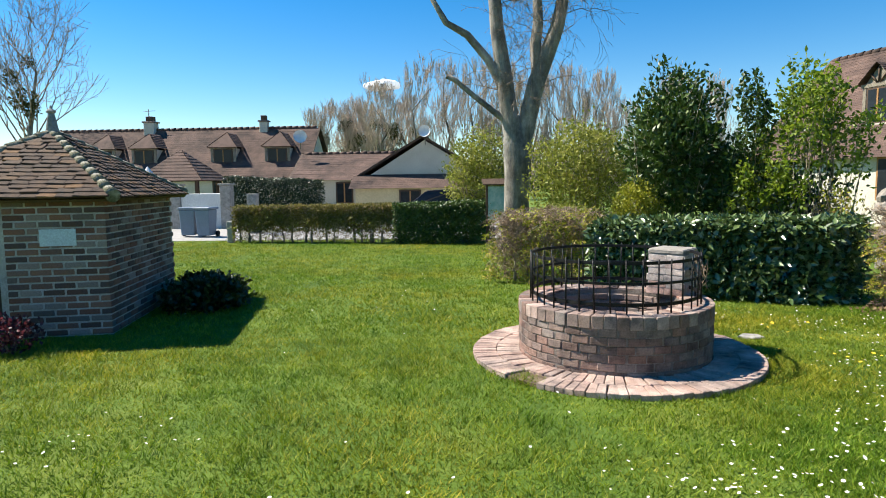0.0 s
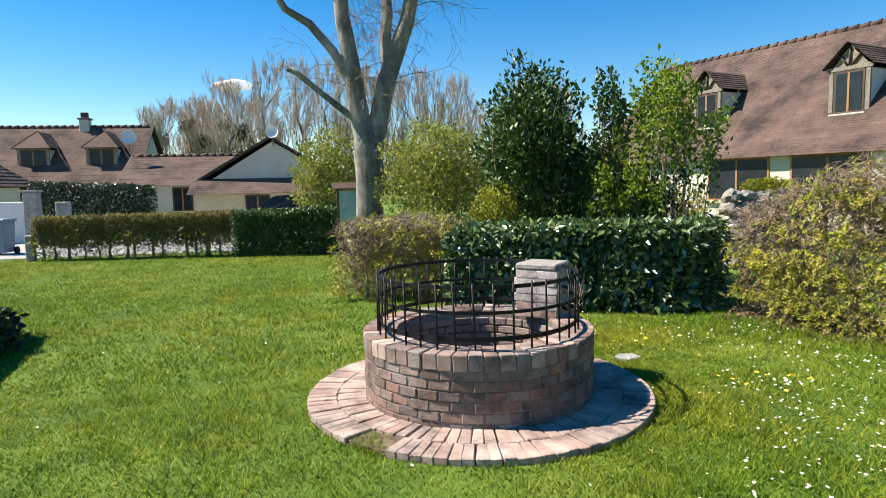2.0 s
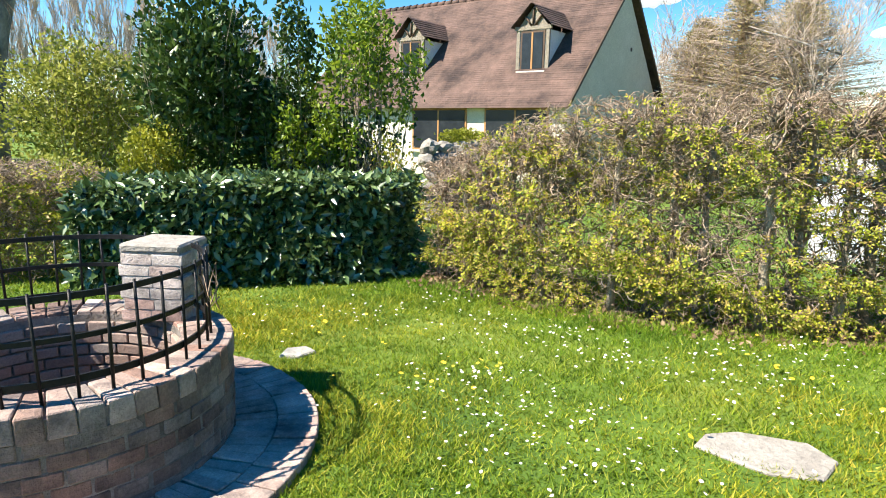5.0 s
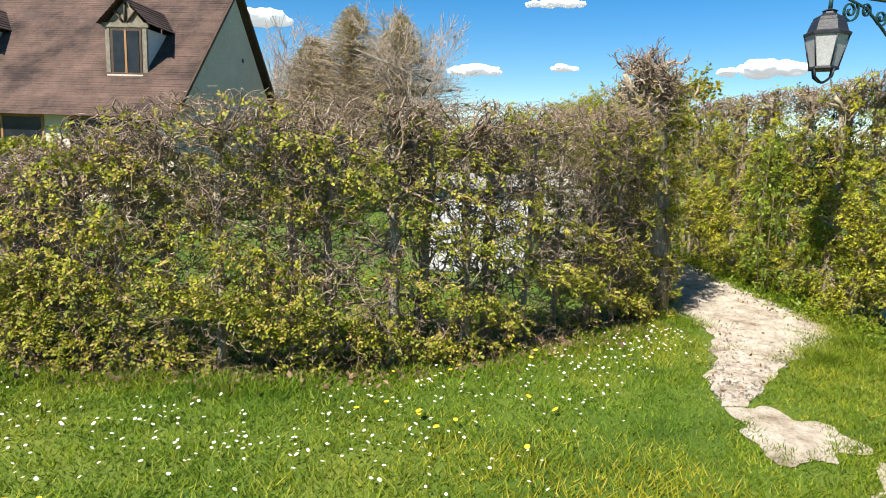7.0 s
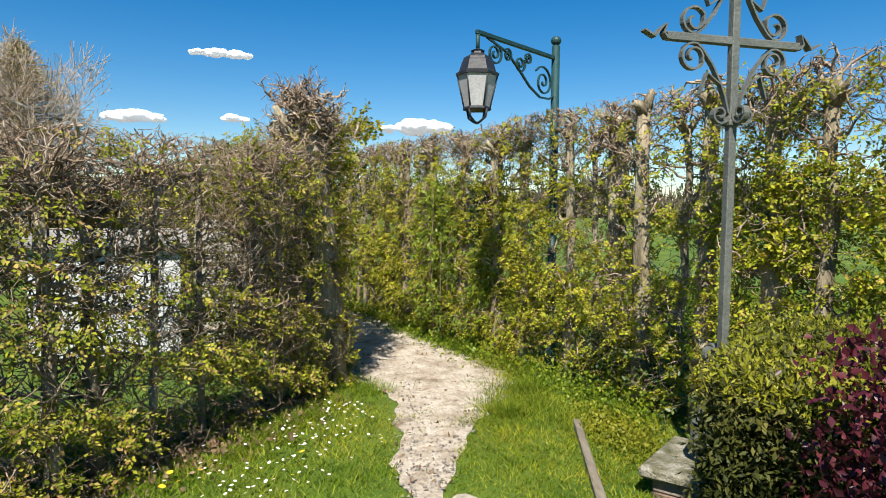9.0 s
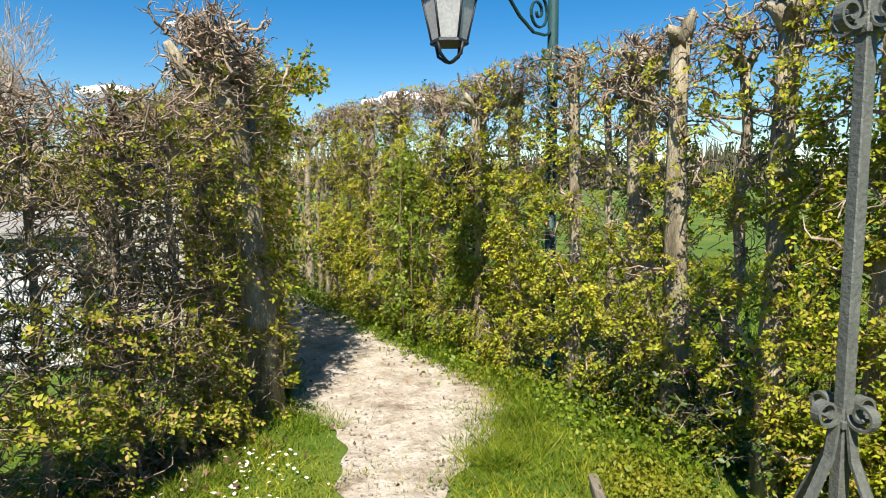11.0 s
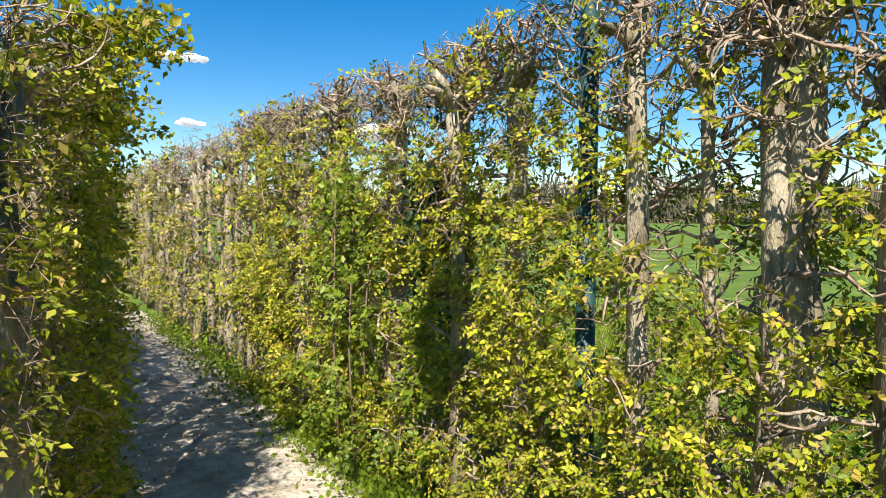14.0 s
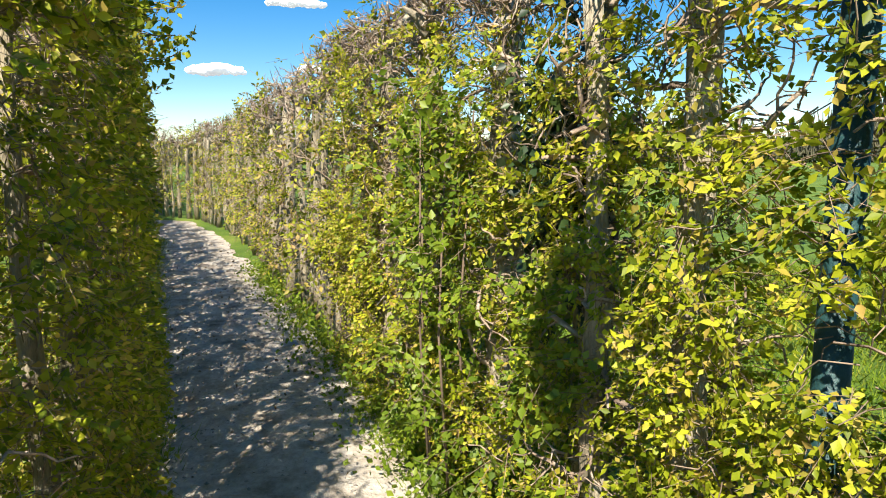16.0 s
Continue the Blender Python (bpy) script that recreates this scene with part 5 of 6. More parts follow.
round_shrub("golden_shrub", "clipped golden green shrub", 3.32, 11.1, 0.4, 0.42, 0.35, 0.62, 6500, 0.05, M["golden"], 6, 1.7, 58, 0.5, 0.1)
round_shrub("low_shrub", "low olive shrub behind the laurel hedge", 2.35, 12.3, 0.05, 0.7, 0.6, 0.55, 4500, 0.06, M["olive"], 8, 1.8, 59)
round_shrub("low_shrub", "low golden green shrub on the stone wall", 8.67, 11.9, 1.30, 0.55, 0.3, 0.14, 2600, 0.045, M["golden"], 5, 1.7, 60, 0.4, 0.15)
round_shrub("low_shrub", "twiggy shrub behind the laurel hedge", 5.85, 9.75, 0.3, 0.36, 0.35, 0.62, 900, 0.06, M["hornbeam"], 22, 1.7, 61, 0.3, 0.3, thick=0.01)


def rubble(cx, cy, w, h, n, seed):
    t = thing("rubble_wall", "rough rubble stone wall with pale boulders", "stone wall")
    rnd = random.Random(seed)
    for i in range(n):
        bm = bmesh.new()
        bmesh.ops.create_icosphere(bm, subdivisions=2, radius=1)
        s = Vector((rnd.uniform(0.14, 0.26), rnd.uniform(0.12, 0.2), rnd.uniform(0.10, 0.18)))
        off = rnd.uniform(0, 50)
        for v in bm.verts:
            k = 1 + 0.42 * noise.noise(v.co * 1.5 + Vector((off, 0, 0)))
            v.co = Vector((v.co.x * s.x, v.co.y * s.y, v.co.z * s.z)) * k
        row, col = i // 5, i % 5
        part("stone", bm, M["pale_stone"], t, at=pose(cx + (col - 2) * w / 5 + 0.1 * (row % 2) + rnd.uniform(-0.04, 0.04), cy + 0.05 * row, 0.13 + row * h / (n / 5), rnd.uniform(-15, 15), rnd.uniform(-15, 15), rnd.uniform(-40, 40)))
    return t


rubble(8.35, 11.5, 1.6, 1.36, 30, 5)

# the large bare tree
tree = thing("bare_tree", "large pale barked forked tree, leafless in spring", "tree", pose(1.55, 15.6, 0))
def big_limb(pts, rad, seed):
    bm = tube(pts, rad, 12)
    for v in bm.verts:
        v.co += Vector((noise.noise(v.co * 3 + Vector((seed, 0, 0))), noise.noise(v.co * 3 + Vector((0, seed, 0))), 0)) * 0.03
    return bm
part("trunk", big_limb([(0.04, 0, -0.05), (0.05, 0, 0.4), (0.06, 0, 0.9), (0.09, 0, 1.7), (0.09, 0, 2.3), (0.02, 0, 2.75), (-0.08, 0, 3.15), (-0.23, 0, 4.15), (-0.37, 0, 5.16), (-0.5, 0.1, 7), (-0.5, 0.2, 10)],
                       [0.42, 0.33, 0.30, 0.30, 0.31, 0.25, 0.21, 0.19, 0.17, 0.12, 0.05], 1), M["bark_pale"], tree)
part("limb", big_limb([(0.14, -0.02, 1.9), (0.20, -0.03, 2.4), (0.32, -0.02, 3.0), (0.54, 0, 3.93), (0.87, 0, 4.74), (1.03, 0, 5.2), (1.4, 0, 7), (1.6, 0, 10)], [0.20, 0.22, 0.21, 0.20, 0.17, 0.16, 0.10, 0.04], 5), M["bark_pale"], tree)
part("limb", big_limb([(-0.20, 0, 3.7), (-0.30, 0, 3.95), (-0.60, -0.02, 4.48), (-1.08, -0.1, 5.03), (-1.56, -0.15, 5.3), (-2.2, -0.2, 6.4)], [0.13, 0.12, 0.10, 0.09, 0.075, 0.04], 9), M["bark_pale"], tree)
part("limb", big_limb([(0.56, 0.02, 4.0), (0.55, 0.04, 4.3), (0.52, 0.05, 4.85), (0.60, 0.08, 5.3), (0.5, 0.2, 8.5)], [0.15, 0.14, 0.13, 0.12, 0.04], 12), M["bark_pale"], tree)
part("limb", big_limb([(-0.08, 0, 3.0), (-0.32, -0.05, 3.16), (-0.92, -0.1, 3.63), (-1.36, -0.12, 4.0), (-1.56, -0.14, 4.10)], [0.09, 0.075, 0.065, 0.06, 0.065], 14), M["bark_pale"], tree)
A, B, R0, R1 = [], [], [], []
rnd = random.Random(77)
for k in range(90):
    t0 = rnd.uniform(3.6, 9.5)
    side = rnd.choice((-1, 1))
    x0 = np.interp(t0, [3, 5.6, 10.5], [-0.2, -0.3, -0.2]) if rnd.random() < 0.5 else np.interp(t0, [3, 5.4, 10], [0.4, 0.95, 1.5])
    a, b, r0, r1, _ = limb_segments(rnd.random(), (x0, 0, t0), (rnd.gauss(0, 1), rnd.gauss(0, 1), 0.35), rnd.uniform(0.4, 1.0), 0.014, 2, 0.8, 3, -0.25, 0.8, 0.22, 4, 0.0035)
    A.append(a), B.append(b), R0.append(r0), R1.append(r1)
part("crown", twigs("crown", np.concatenate(A), np.concatenate(B), np.concatenate(R0), np.concatenate(R1), M["twig"]), None, tree, "fine hanging bare twigs", kind="stuff")

# notice board by the tree
board = thing("notice_board", "small roofed notice board with a teal sheet", "notice board", pose(1.22, 16.6, 0, 0, 0, 8))
for s in (-1, 1):
    part("post", boxm(s * 0.28 - 0.025, -0.025, 0, s * 0.28 + 0.025, 0.025, 1.55), M["timber"], board)
part("panel", boxm(-0.25, -0.015, 0.65, 0.25, 0.015, 1.5), M["teal_sheet"], board, "teal and white printed sheet")
part("roof", solid([(-0.4, -0.15, 1.56), (0.4, -0.15, 1.56), (0.4, 0.12, 1.70), (-0.4, 0.12, 1.70)], 0.03), M["timber"], board)

# ---- houses ----
def tiled_slope(a, b, c, d, rows, thick=0.05, lap=0.006):
    """Courses of roof tiles from the eave a-b up to the ridge d-c, each lapping the one below."""
    bm = bmesh.new()
    a, b, c, d = (Vector(p) for p in (a, b, c, d))
    n = (b - a).cross(d - a).normalized()
    for i in range(rows):
        f0, f1 = i / rows, min(1.0, (i + 1.25) / rows)
        lo0, lo1 = a.lerp(d, f0), b.lerp(c, f0)
        hi0, hi1 = a.lerp(d, f1), b.lerp(c, f1)
        wob = random.uniform(-0.006, 0.006)
        q = [lo0 + n * (thick + lap + wob), lo1 + n * (thick + lap - wob), hi1 + n * thick, hi0 + n * thick]
        e = [lo0 + n * (thick + wob), lo1 + n * (thick - wob)]
        v = [bm.verts.new(p) for p in q + e]
        bm.faces.new(v[:4])
        bm.faces.new((v[4], v[5], v[1], v[0]))
    return bm


def window(parent, x, y, z, w, h, m, frame_mat="timber", sill=True, two=True):
    """A window that faces -y of the pose m: frame, panes and sill."""
    wd = part("window", boxm(x - w / 2 - 0.05, y - 0.03, z - 0.05, x + w / 2 + 0.05, y + 0.02, z + h + 0.05, 0.0, m), M[frame_mat], parent)
    for k in ((-1, 1) if two else (0,)):
        hw = w / 4 - 0.02 if two else w / 2
        part("pane", boxm(x + k * w / 4 - hw, y - 0.045, z + 0.02, x + k * w / 4 + hw, y - 0.032, z + h - 0.02, 0.0, m), M["pane"], wd, "dark window pane")
    if two:
        part("mullion", boxm(x - 0.03, y - 0.06, z, x + 0.03, y - 0.046, z + h, 0.0, m), M["oak" if frame_mat == "timber" else frame_mat], wd)
    if sill:
        part("sill", boxm(x - w / 2 - 0.12, y - 0.14, z - 0.12, x + w / 2 + 0.12, y + 0.0, z - 0.052, 0.0, m), M["render_wall"], wd)
    return wd


def dormer(parent, m, x, y, z, w, h, back, gable=True, cheek="white_wall"):
    """A roof dormer facing -y of the pose m, with its sill at z."""
    dm = part("dormer", boxm(x - w / 2, y, z - 0.5, x + w / 2, y + back, z + h, 0.0, m), M[cheek], parent, "dormer with pale cheeks")
    for s in (-1, 1):
        part("corner_post", boxm(x + s * w / 2 - 0.06, y - 0.03, z - 0.1, x + s * w / 2 + 0.06, y + 0.05, z + h, 0.0, m), M["grey_timber"], dm)
    part("head_beam", boxm(x - w / 2 - 0.12, y - 0.05, z + h, x + w / 2 + 0.12, y + 0.03, z + h + 0.12, 0.0, m), M["grey_timber"], dm)
    top = z + h + 0.12 + w * 0.62
    o, e = 0.18, z + h + 0.06
    if gable:
        bm = solid([(x - w / 2, y, z + h + 0.1), (x + w / 2, y, z + h + 0.1), (x, y, top - 0.05)], 0.1)
        bm.transform(m)
        part("gable", bm, M["grey_timber"], dm)
        for s in (-1, 0, 1):
            bm = tube([(x + s * 0.05, y - 0.04, z + h + 0.12), (x + s * w * 0.28, y - 0.04, z + h + 0.12 + w * (0.30 if s else 0.5))], 0.035, 4)
            bm.transform(m)
            part("strut", bm, M["timber"], dm)
        pk = y - o
    else:
        pk = y + w * 0.55
        bm = solid([(x - w / 2 - o, y - o, e), (x + w / 2 + o, y - o, e), (x, pk, top)], 0.06)
        bm.transform(m)
        part("hip", bm, M["roof_far"], dm)
    for s in (-1, 1):
        c = [(x + s * (w / 2 + o), y - o, e), (x + s * (w / 2 + o), y + back + 0.3, e), (x, y + back + 0.9, top), (x, pk, top)]
        if s > 0:
            bm = tiled_slope(c[0], c[1], c[2], c[3], 8, 0.02, 0.02)
        else:
            bm = tiled_slope(c[1], c[0], c[3], c[2], 8, 0.02, 0.02)
        bm.transform(m)
        part("dormer_roof", bm, M["roof_far"], dm, kind="stuff")
    window(dm, x, y, z + 0.05, w - 0.28, h - 0.12, m)
    return dm


def house(label, m, length, depth, eave, ridge, rows, wall="render_wall", over=0.3):
    """A gabled house along x of the pose m, its front on -y."""
    h = thing("house", label, "house")
    def wbox(*a):
        part("wall", boxm(*a, 0.0, m), M[wall], h)
    wbox(0, 0, -0.1, length, 0.3, eave)
    wbox(0, depth - 0.3, -0.1, length, depth, eave)
    for x in (0, length - 0.3):
        bm = bmesh.new()
        prof = [(0.3, -0.1), (depth - 0.3, -0.1), (depth - 0.3, eave), (depth / 2, ridge - 0.12), (0.3, eave)]
        a = [bm.verts.new((x, y, z)) for y, z in prof]
        b = [bm.verts.new((x + 0.3, y, z)) for y, z in prof]
        bm.faces.new(a[::-1]), bm.faces.new(b)
        for i in range(5):
            bm.faces.new((a[i], a[(i + 1) % 5], b[(i + 1) % 5], b[i]))
        bm.transform(m)
        part("gable_wall", bm, M[wall], h)
    k = (ridge - eave) / (depth / 2)
    ez = eave - over * k
    roof = part("roof_tiles", tiled_slope_m((-0.15, -over, ez), (length + 0.15, -over, ez), (length + 0.15, depth / 2, ridge), (-0.15, depth / 2, ridge), rows, m), M["roof_far"], h, "brown clay tile roof", kind="stuff")
    part("roof_tiles", tiled_slope_m((length + 0.15, depth + over, ez), (-0.15, depth + over, ez), (-0.15, depth / 2, ridge), (length + 0.15, depth / 2, ridge), rows, m), M["roof_far"], h, "brown clay tile roof", kind="stuff")
    bm = bmesh.new()
    n = int(length / 0.35)
    for i in range(n):
        tube([m @ Vector((i * length / n, depth / 2, ridge + 0.03)), m @ Vector(((i + 0.95) * length / n, depth / 2, ridge + 0.05))], [0.10, 0.12], 7, bm)
    part("ridge_tiles", bm, M["roof_far"], roof, kind="stuff")
    for x in (-0.2, length + 0.1):
        for s in (0, 1):
            y0, y1 = (-over, depth / 2) if s == 0 else (depth + over, depth / 2)
            bm = solid([(x, y0, ez + 0.06), (x + 0.1, y0, ez + 0.06), (x + 0.1, y1, ridge + 0.06), (x, y1, ridge + 0.06)], 0.09)
            bm.transform(m)
            part("verge", bm, M["timber"], h, "dark verge board")
    return h


def tiled_slope_m(a, b, c, d, rows, m):
    bm = tiled_slope(a, b, c, d, rows)
    bm.transform(m)
    return bm


def chimney(parent, m, x, y, z0, z1, w=0.6):
    ch = part("chimney", boxm(x - w / 2, y - w / 2, z0, x + w / 2, y + w / 2, z1, 0.02, m), M["render_wall"], parent, "cream chimney stack")
    part("crown", boxm(x - w / 2 - 0.06, y - w / 2 - 0.06, z1, x + w / 2 + 0.06, y + w / 2 + 0.06, z1 + 0.08, 0.01, m), M["brick"], ch)
    part("pot", boxm(x - w / 3, y - w / 3, z1 + 0.08, x + w / 3, y + w / 3, z1 + 0.36, 0.02, m), M["timber"], ch)


# the house beyond the curved hedge; its front runs away from the corner (15.5, 16.04)
# house x runs towards the camera side corner, its front faces the lawn
gx, rx_ = Vector((0.953, 0.302, 0)), Vector((0.302, -0.953, 0))
mB = Matrix((rx_, gx, Vector((0, 0, 1)))).transposed().to_4x4()
LB = 11.5
mB.translation = Vector((15.5, 16.04, 0)) - rx_ * LB
hB = house("rendered house with a steep brown tiled roof and dormers", mB, LB, 8.0, 2.2 + 0.3, 6.45, 60, "render_wall", 0.3)
dormer(hB, mB, LB - 1.75, 0.95, 3.42, 1.05, 1.25, 1.6)
dormer(hB, mB, LB - 6.75, 0.95, 3.42, 1.05, 1.25, 1.6)
window(hB, LB - 4.7, -0.005, 0.9, 2.2, 1.3, mB, "oak")
window(hB, LB - 1.7, -0.005, 0.9, 2.2, 1.3, mB, "oak")
part("vent", boxm(LB + 0.0, 4.6, 4.3, LB + 0.02, 4.72, 4.42, 0.0, mB), M["timber"], hB)

# the long low house across the road
mA = pose(-23.5, 33.2, 0)
hA = house("long low house with a brown tiled roof and hipped dormers", mA, 15.3, 6.6, 2.15, 4.85, 26)
for px in (-19.4, -17.1, -12.75, -9.8):
    dormer(hA, mA, px + 23.5, 0.9, 2.66, 1.25, 1.0, 1.3, False, "render_wall")
chimney(hA, mA, 5.7, 3.2, 4.3, 5.3)
chimney(hA, mA, 12.3, 3.2, 4.3, 5.25, 0.45)
for px in (2.5, 7.5, 11):
    window(hA, px, -0.005, 0.8, 1.0, 1.15, mA)
aer = part("aerial", tube([(-17.9, 36.4, 5.2), (-17.9, 36.4, 6.1)], 0.02, 5), M["iron"], hA)
part("aerial_bar", tube([(-18.2, 36.4, 5.95), (-17.5, 36.4, 6.0)], 0.012, 5), M["iron"], aer)


def dish(x, y, z, r, parent, turn):
    d = part("satellite_dish", lathe([(0.02, 0.0), (r * 0.5, 0.03), (r * 0.8, 0.08), (r, 0.14), (r, 0.15), (r * 0.8, 0.095), (r * 0.5, 0.045), (0.02, 0.016)], 18), M["white_metal"], parent, "white satellite dish", at=pose(x, y, z, 78, 0, turn))
    part("mast", tube([(x, y + 0.05, z - 0.6), (x, y + 0.05, z)], 0.025, 6), M["grey_iron"], d, at=d.matrix_basis.inverted())


dish(-8.25, 33.0, 4.1, 0.34, hA, 15)

mL = pose(-8.2, 31.2, 0)
hL = house("low annex with a brown tiled roof", mL, 5.5, 5.0, 1.95, 3.2, 14)
window(hL, 2.55, -0.005, 0.75, 0.75, 0.95, mL)
# gabled block with a lean-to porch
mG = pose(-1.7 + 3.3, 30.0, 0, 0, 0, 90)
hG = house("cream gabled outbuilding with a tiled porch roof", mG, 5.0, 6.4, 1.85, 3.75, 14, "render_wall", 0.2)
part("porch_roof", tiled_slope((-4.95, 28.6, 1.38), (0.75, 28.6, 1.38), (0.75, 29.95, 2.02), (-4.95, 29.95, 2.02), 8), M["roof_far"], hG, "low tiled porch roof", kind="stuff")
part("porch_wall", boxm(-4.7, 28.9, -0.05, 0.6, 29.05, 1.42), M["yellow_wall"], hG, "yellow rendered porch wall")
wd = window(hG, -2.2, 28.89, 0.55, 0.9, 0.75, Matrix.Identity(4))
dish(-1.55, 29.8, 4.0, 0.28, hG, -10)

# things across the road
cw = thing("garden_wall", "white rendered garden wall with gate pillars", "wall")
part("wall", boxm(-10.5, 24.0, 0, -8.9, 24.25, 1.35, 0.02), M["white_wall"], cw)
for x in (-8.75, -10.7):
    part("pillar", boxm(x - 0.2, 23.9, 0, x + 0.2, 24.3, 1.65, 0.02), M["stone"], cw)
    part("cap", boxm(x - 0.25, 23.85, 1.652, x + 0.25, 24.35, 1.72, 0.01), M["stone"], cw)
shelter = thing("tiled_shelter", "small open shelter with a peaked tile roof", "shelter", pose(-12.0, 27.5, 0))
for s in (-1, 1):
    for v in (-1, 1):
        part("post", boxm(s * 1.1 - 0.07, v * 1.1 - 0.07, 0, s * 1.1 + 0.07, v * 1.1 + 0.07, 1.9), M["timber"], shelter)
for i in range(4):
    a = [Vector((1.5, -1.5, 1.85)), Vector((1.5, 1.5, 1.85)), Vector((-1.5, 1.5, 1.85)), Vector((-1.5, -1.5, 1.85))]
    p, q = a[i], a[(i + 1) % 4]
    part("roof_tiles", tiled_slope(p, q, (0, 0, 3.2), (0, 0, 3.2), 10, 0.02, 0.02), M["roof_far"], shelter, kind="stuff")
parasol = thing("parasol", "white peaked garden parasol", "parasol", pose(-12.55, 25.6, 0))
part("pole", tube([(0, 0, 0), (0, 0, 2.4)], 0.03, 6), M["white_metal"], parasol)
part("canopy", lathe([(0.62, 1.85), (0.42, 2.0), (0.2, 2.2), (0.02, 2.45)], 8), M["white_metal"], parasol)
leaf_hedge("clipped_hedge", "dark clipped conifer hedge before the house", [(-9.6, 26.3), (-5.6, 26.3)], 0.9, [1.95, 1.75], 16000, 0.09, M["ivy"], 0.8, 2.0)
single("stone_post", boxm(-0.16, -0.16, 0, 0.16, 0.16, 1.35, 0.02, pose(-6.85, 21.5, 0)), M["stone"], "square stone post behind the hedge", "post")
single("timber_post", boxm(-0.09, -0.09, 0, 0.09, 0.09, 0.62, 0.02, pose(-6.28, 17.95, 0)), M["stone"], "grey concrete post at the hedge's end", "post")


def wheelie_bin(x, y, turn):
    b = thing("wheelie_bin", "grey-blue plastic wheeled bin on the road", "bin", pose(x, y, 0, 0, 0, turn), "bins by the road")
    bm = boxm(-0.24, -0.27, 0.07, 0.24, 0.27, 0.88, 0.02)
    for v in bm.verts:
        k = 0.82 + 0.18 * v.co.z / 0.9
        v.co.x, v.co.y = v.co.x * k, v.co.y * k
    part("body", bm, M["plastic_blue"], b)
    part("lid", boxm(-0.27, -0.30, 0.885, 0.27, 0.33, 0.96, 0.02), M["plastic_blue"], b)
    for s in (-1, 1):
        part("wheel", tube([(s * 0.2, 0.26, 0.1), (s * 0.26, 0.26, 0.1)], 0.1, 14), M["rubber"], b)
    part("handle", tube([(-0.2, 0.36, 0.9), (0.2, 0.36, 0.9)], 0.018, 6), M["plastic_blue"], b)


wheelie_bin(-8.5, 20.2, 10)
wheelie_bin(-7.85, 20.0, -5)


def car(x, y, turn):
    c = thing("car", "dark parked car behind the hedge", "car", pose(x, y, 0, 0, 0, turn))
    prof = [(-2.0, 0.35), (-2.05, 0.7), (-1.7, 0.86), (-1.0, 0.93), (-0.45, 1.36), (0.6, 1.42), (1.45, 1.3), (1.85, 0.95), (2.0, 0.9), (2.02, 0.4)]
    bm = bmesh.new()
    L = [bm.verts.new((px, -0.85 + (0.14 if pz > 1.0 else 0), pz)) for px, pz in prof]
    R = [bm.verts.new((px, 0.85 - (0.14 if pz > 1.0 else 0), pz)) for px, pz in prof]
    n = len(prof)
    bm.faces.new(L[::-1]), bm.faces.new(R)
    for i in range(n):
        bm.faces.new((L[i], L[(i + 1) % n], R[(i + 1) % n], R[i]))
    bmesh.ops.recalc_face_normals(bm, faces=bm.faces[:])
    bmesh.ops.bevel(bm, geom=bm.edges[:], offset=0.04, segments=2, affect="EDGES")
    part("body", bm, M["car_paint"], c)
    for s in (-1, 1):
        part("side_window", solid([(-0.75, s * 0.80, 0.96), (1.5, s * 0.80, 0.98), (1.2, s * 0.73, 1.28), (-0.35, s * 0.73, 1.32)] if s < 0 else [(1.5, s * 0.80, 0.98), (-0.75, s * 0.80, 0.96), (-0.35, s * 0.73, 1.32), (1.2, s * 0.73, 1.28)], 0.01), M["pane"], c)
        for px in (-1.3, 1.25):
            w = part("wheel", tube([(px, s * 0.68, 0.31), (px, s * 0.87, 0.31)], 0.31, 20), M["rubber"], c)
            part("rim", tube([(px, s * 0.872, 0.31), (px, s * 0.885, 0.31)], 0.19, 16), M["white_metal"], w)


car(-0.55, 22.2, 4)

# white shed behind the curved hedge
shed = thing("white_shed", "white painted timber shed behind the hedge", "shed", pose(10.45, 5.78, 0, 0, 0, -73))
part("body", boxm(-0.75, 0, 0, 0.62, 1.0, 1.12, 0.01), M["white_wall"], shed)
for i in range(8):
    part("board", boxm(-0.75 + i * 0.172, -0.018, 0.02, -0.75 + i * 0.172 + 0.16, -0.002, 1.10, 0.004), M["shed_paint"], shed)
part("roof", solid([(-0.85, -0.12, 1.16), (0.70, -0.12, 1.16), (0.70, 1.1, 1.28), (-0.85, 1.1, 1.28)], 0.05), M["stone"], shed)

# pale slatted panel beyond the path's hedge
panel = thing("slatted_panel", "pale weathered slatted timber panel behind the hedge", "fence panel", pose(10.6, 5.02, 0, 0, 0, -67))
for x in (0.02, 0.60):
    part("post", boxm(x - 0.03, 0.02, 0, x + 0.03, 0.08, 1.42, 0.005), M["pale_timber"], panel)
for i in range(11):
    part("slat", boxm(-0.02, -0.005, 0.10 + 0.12 * i, 0.65, 0.018, 0.195 + 0.12 * i, 0.004, None, 0.003), M["pale_timber"], panel)

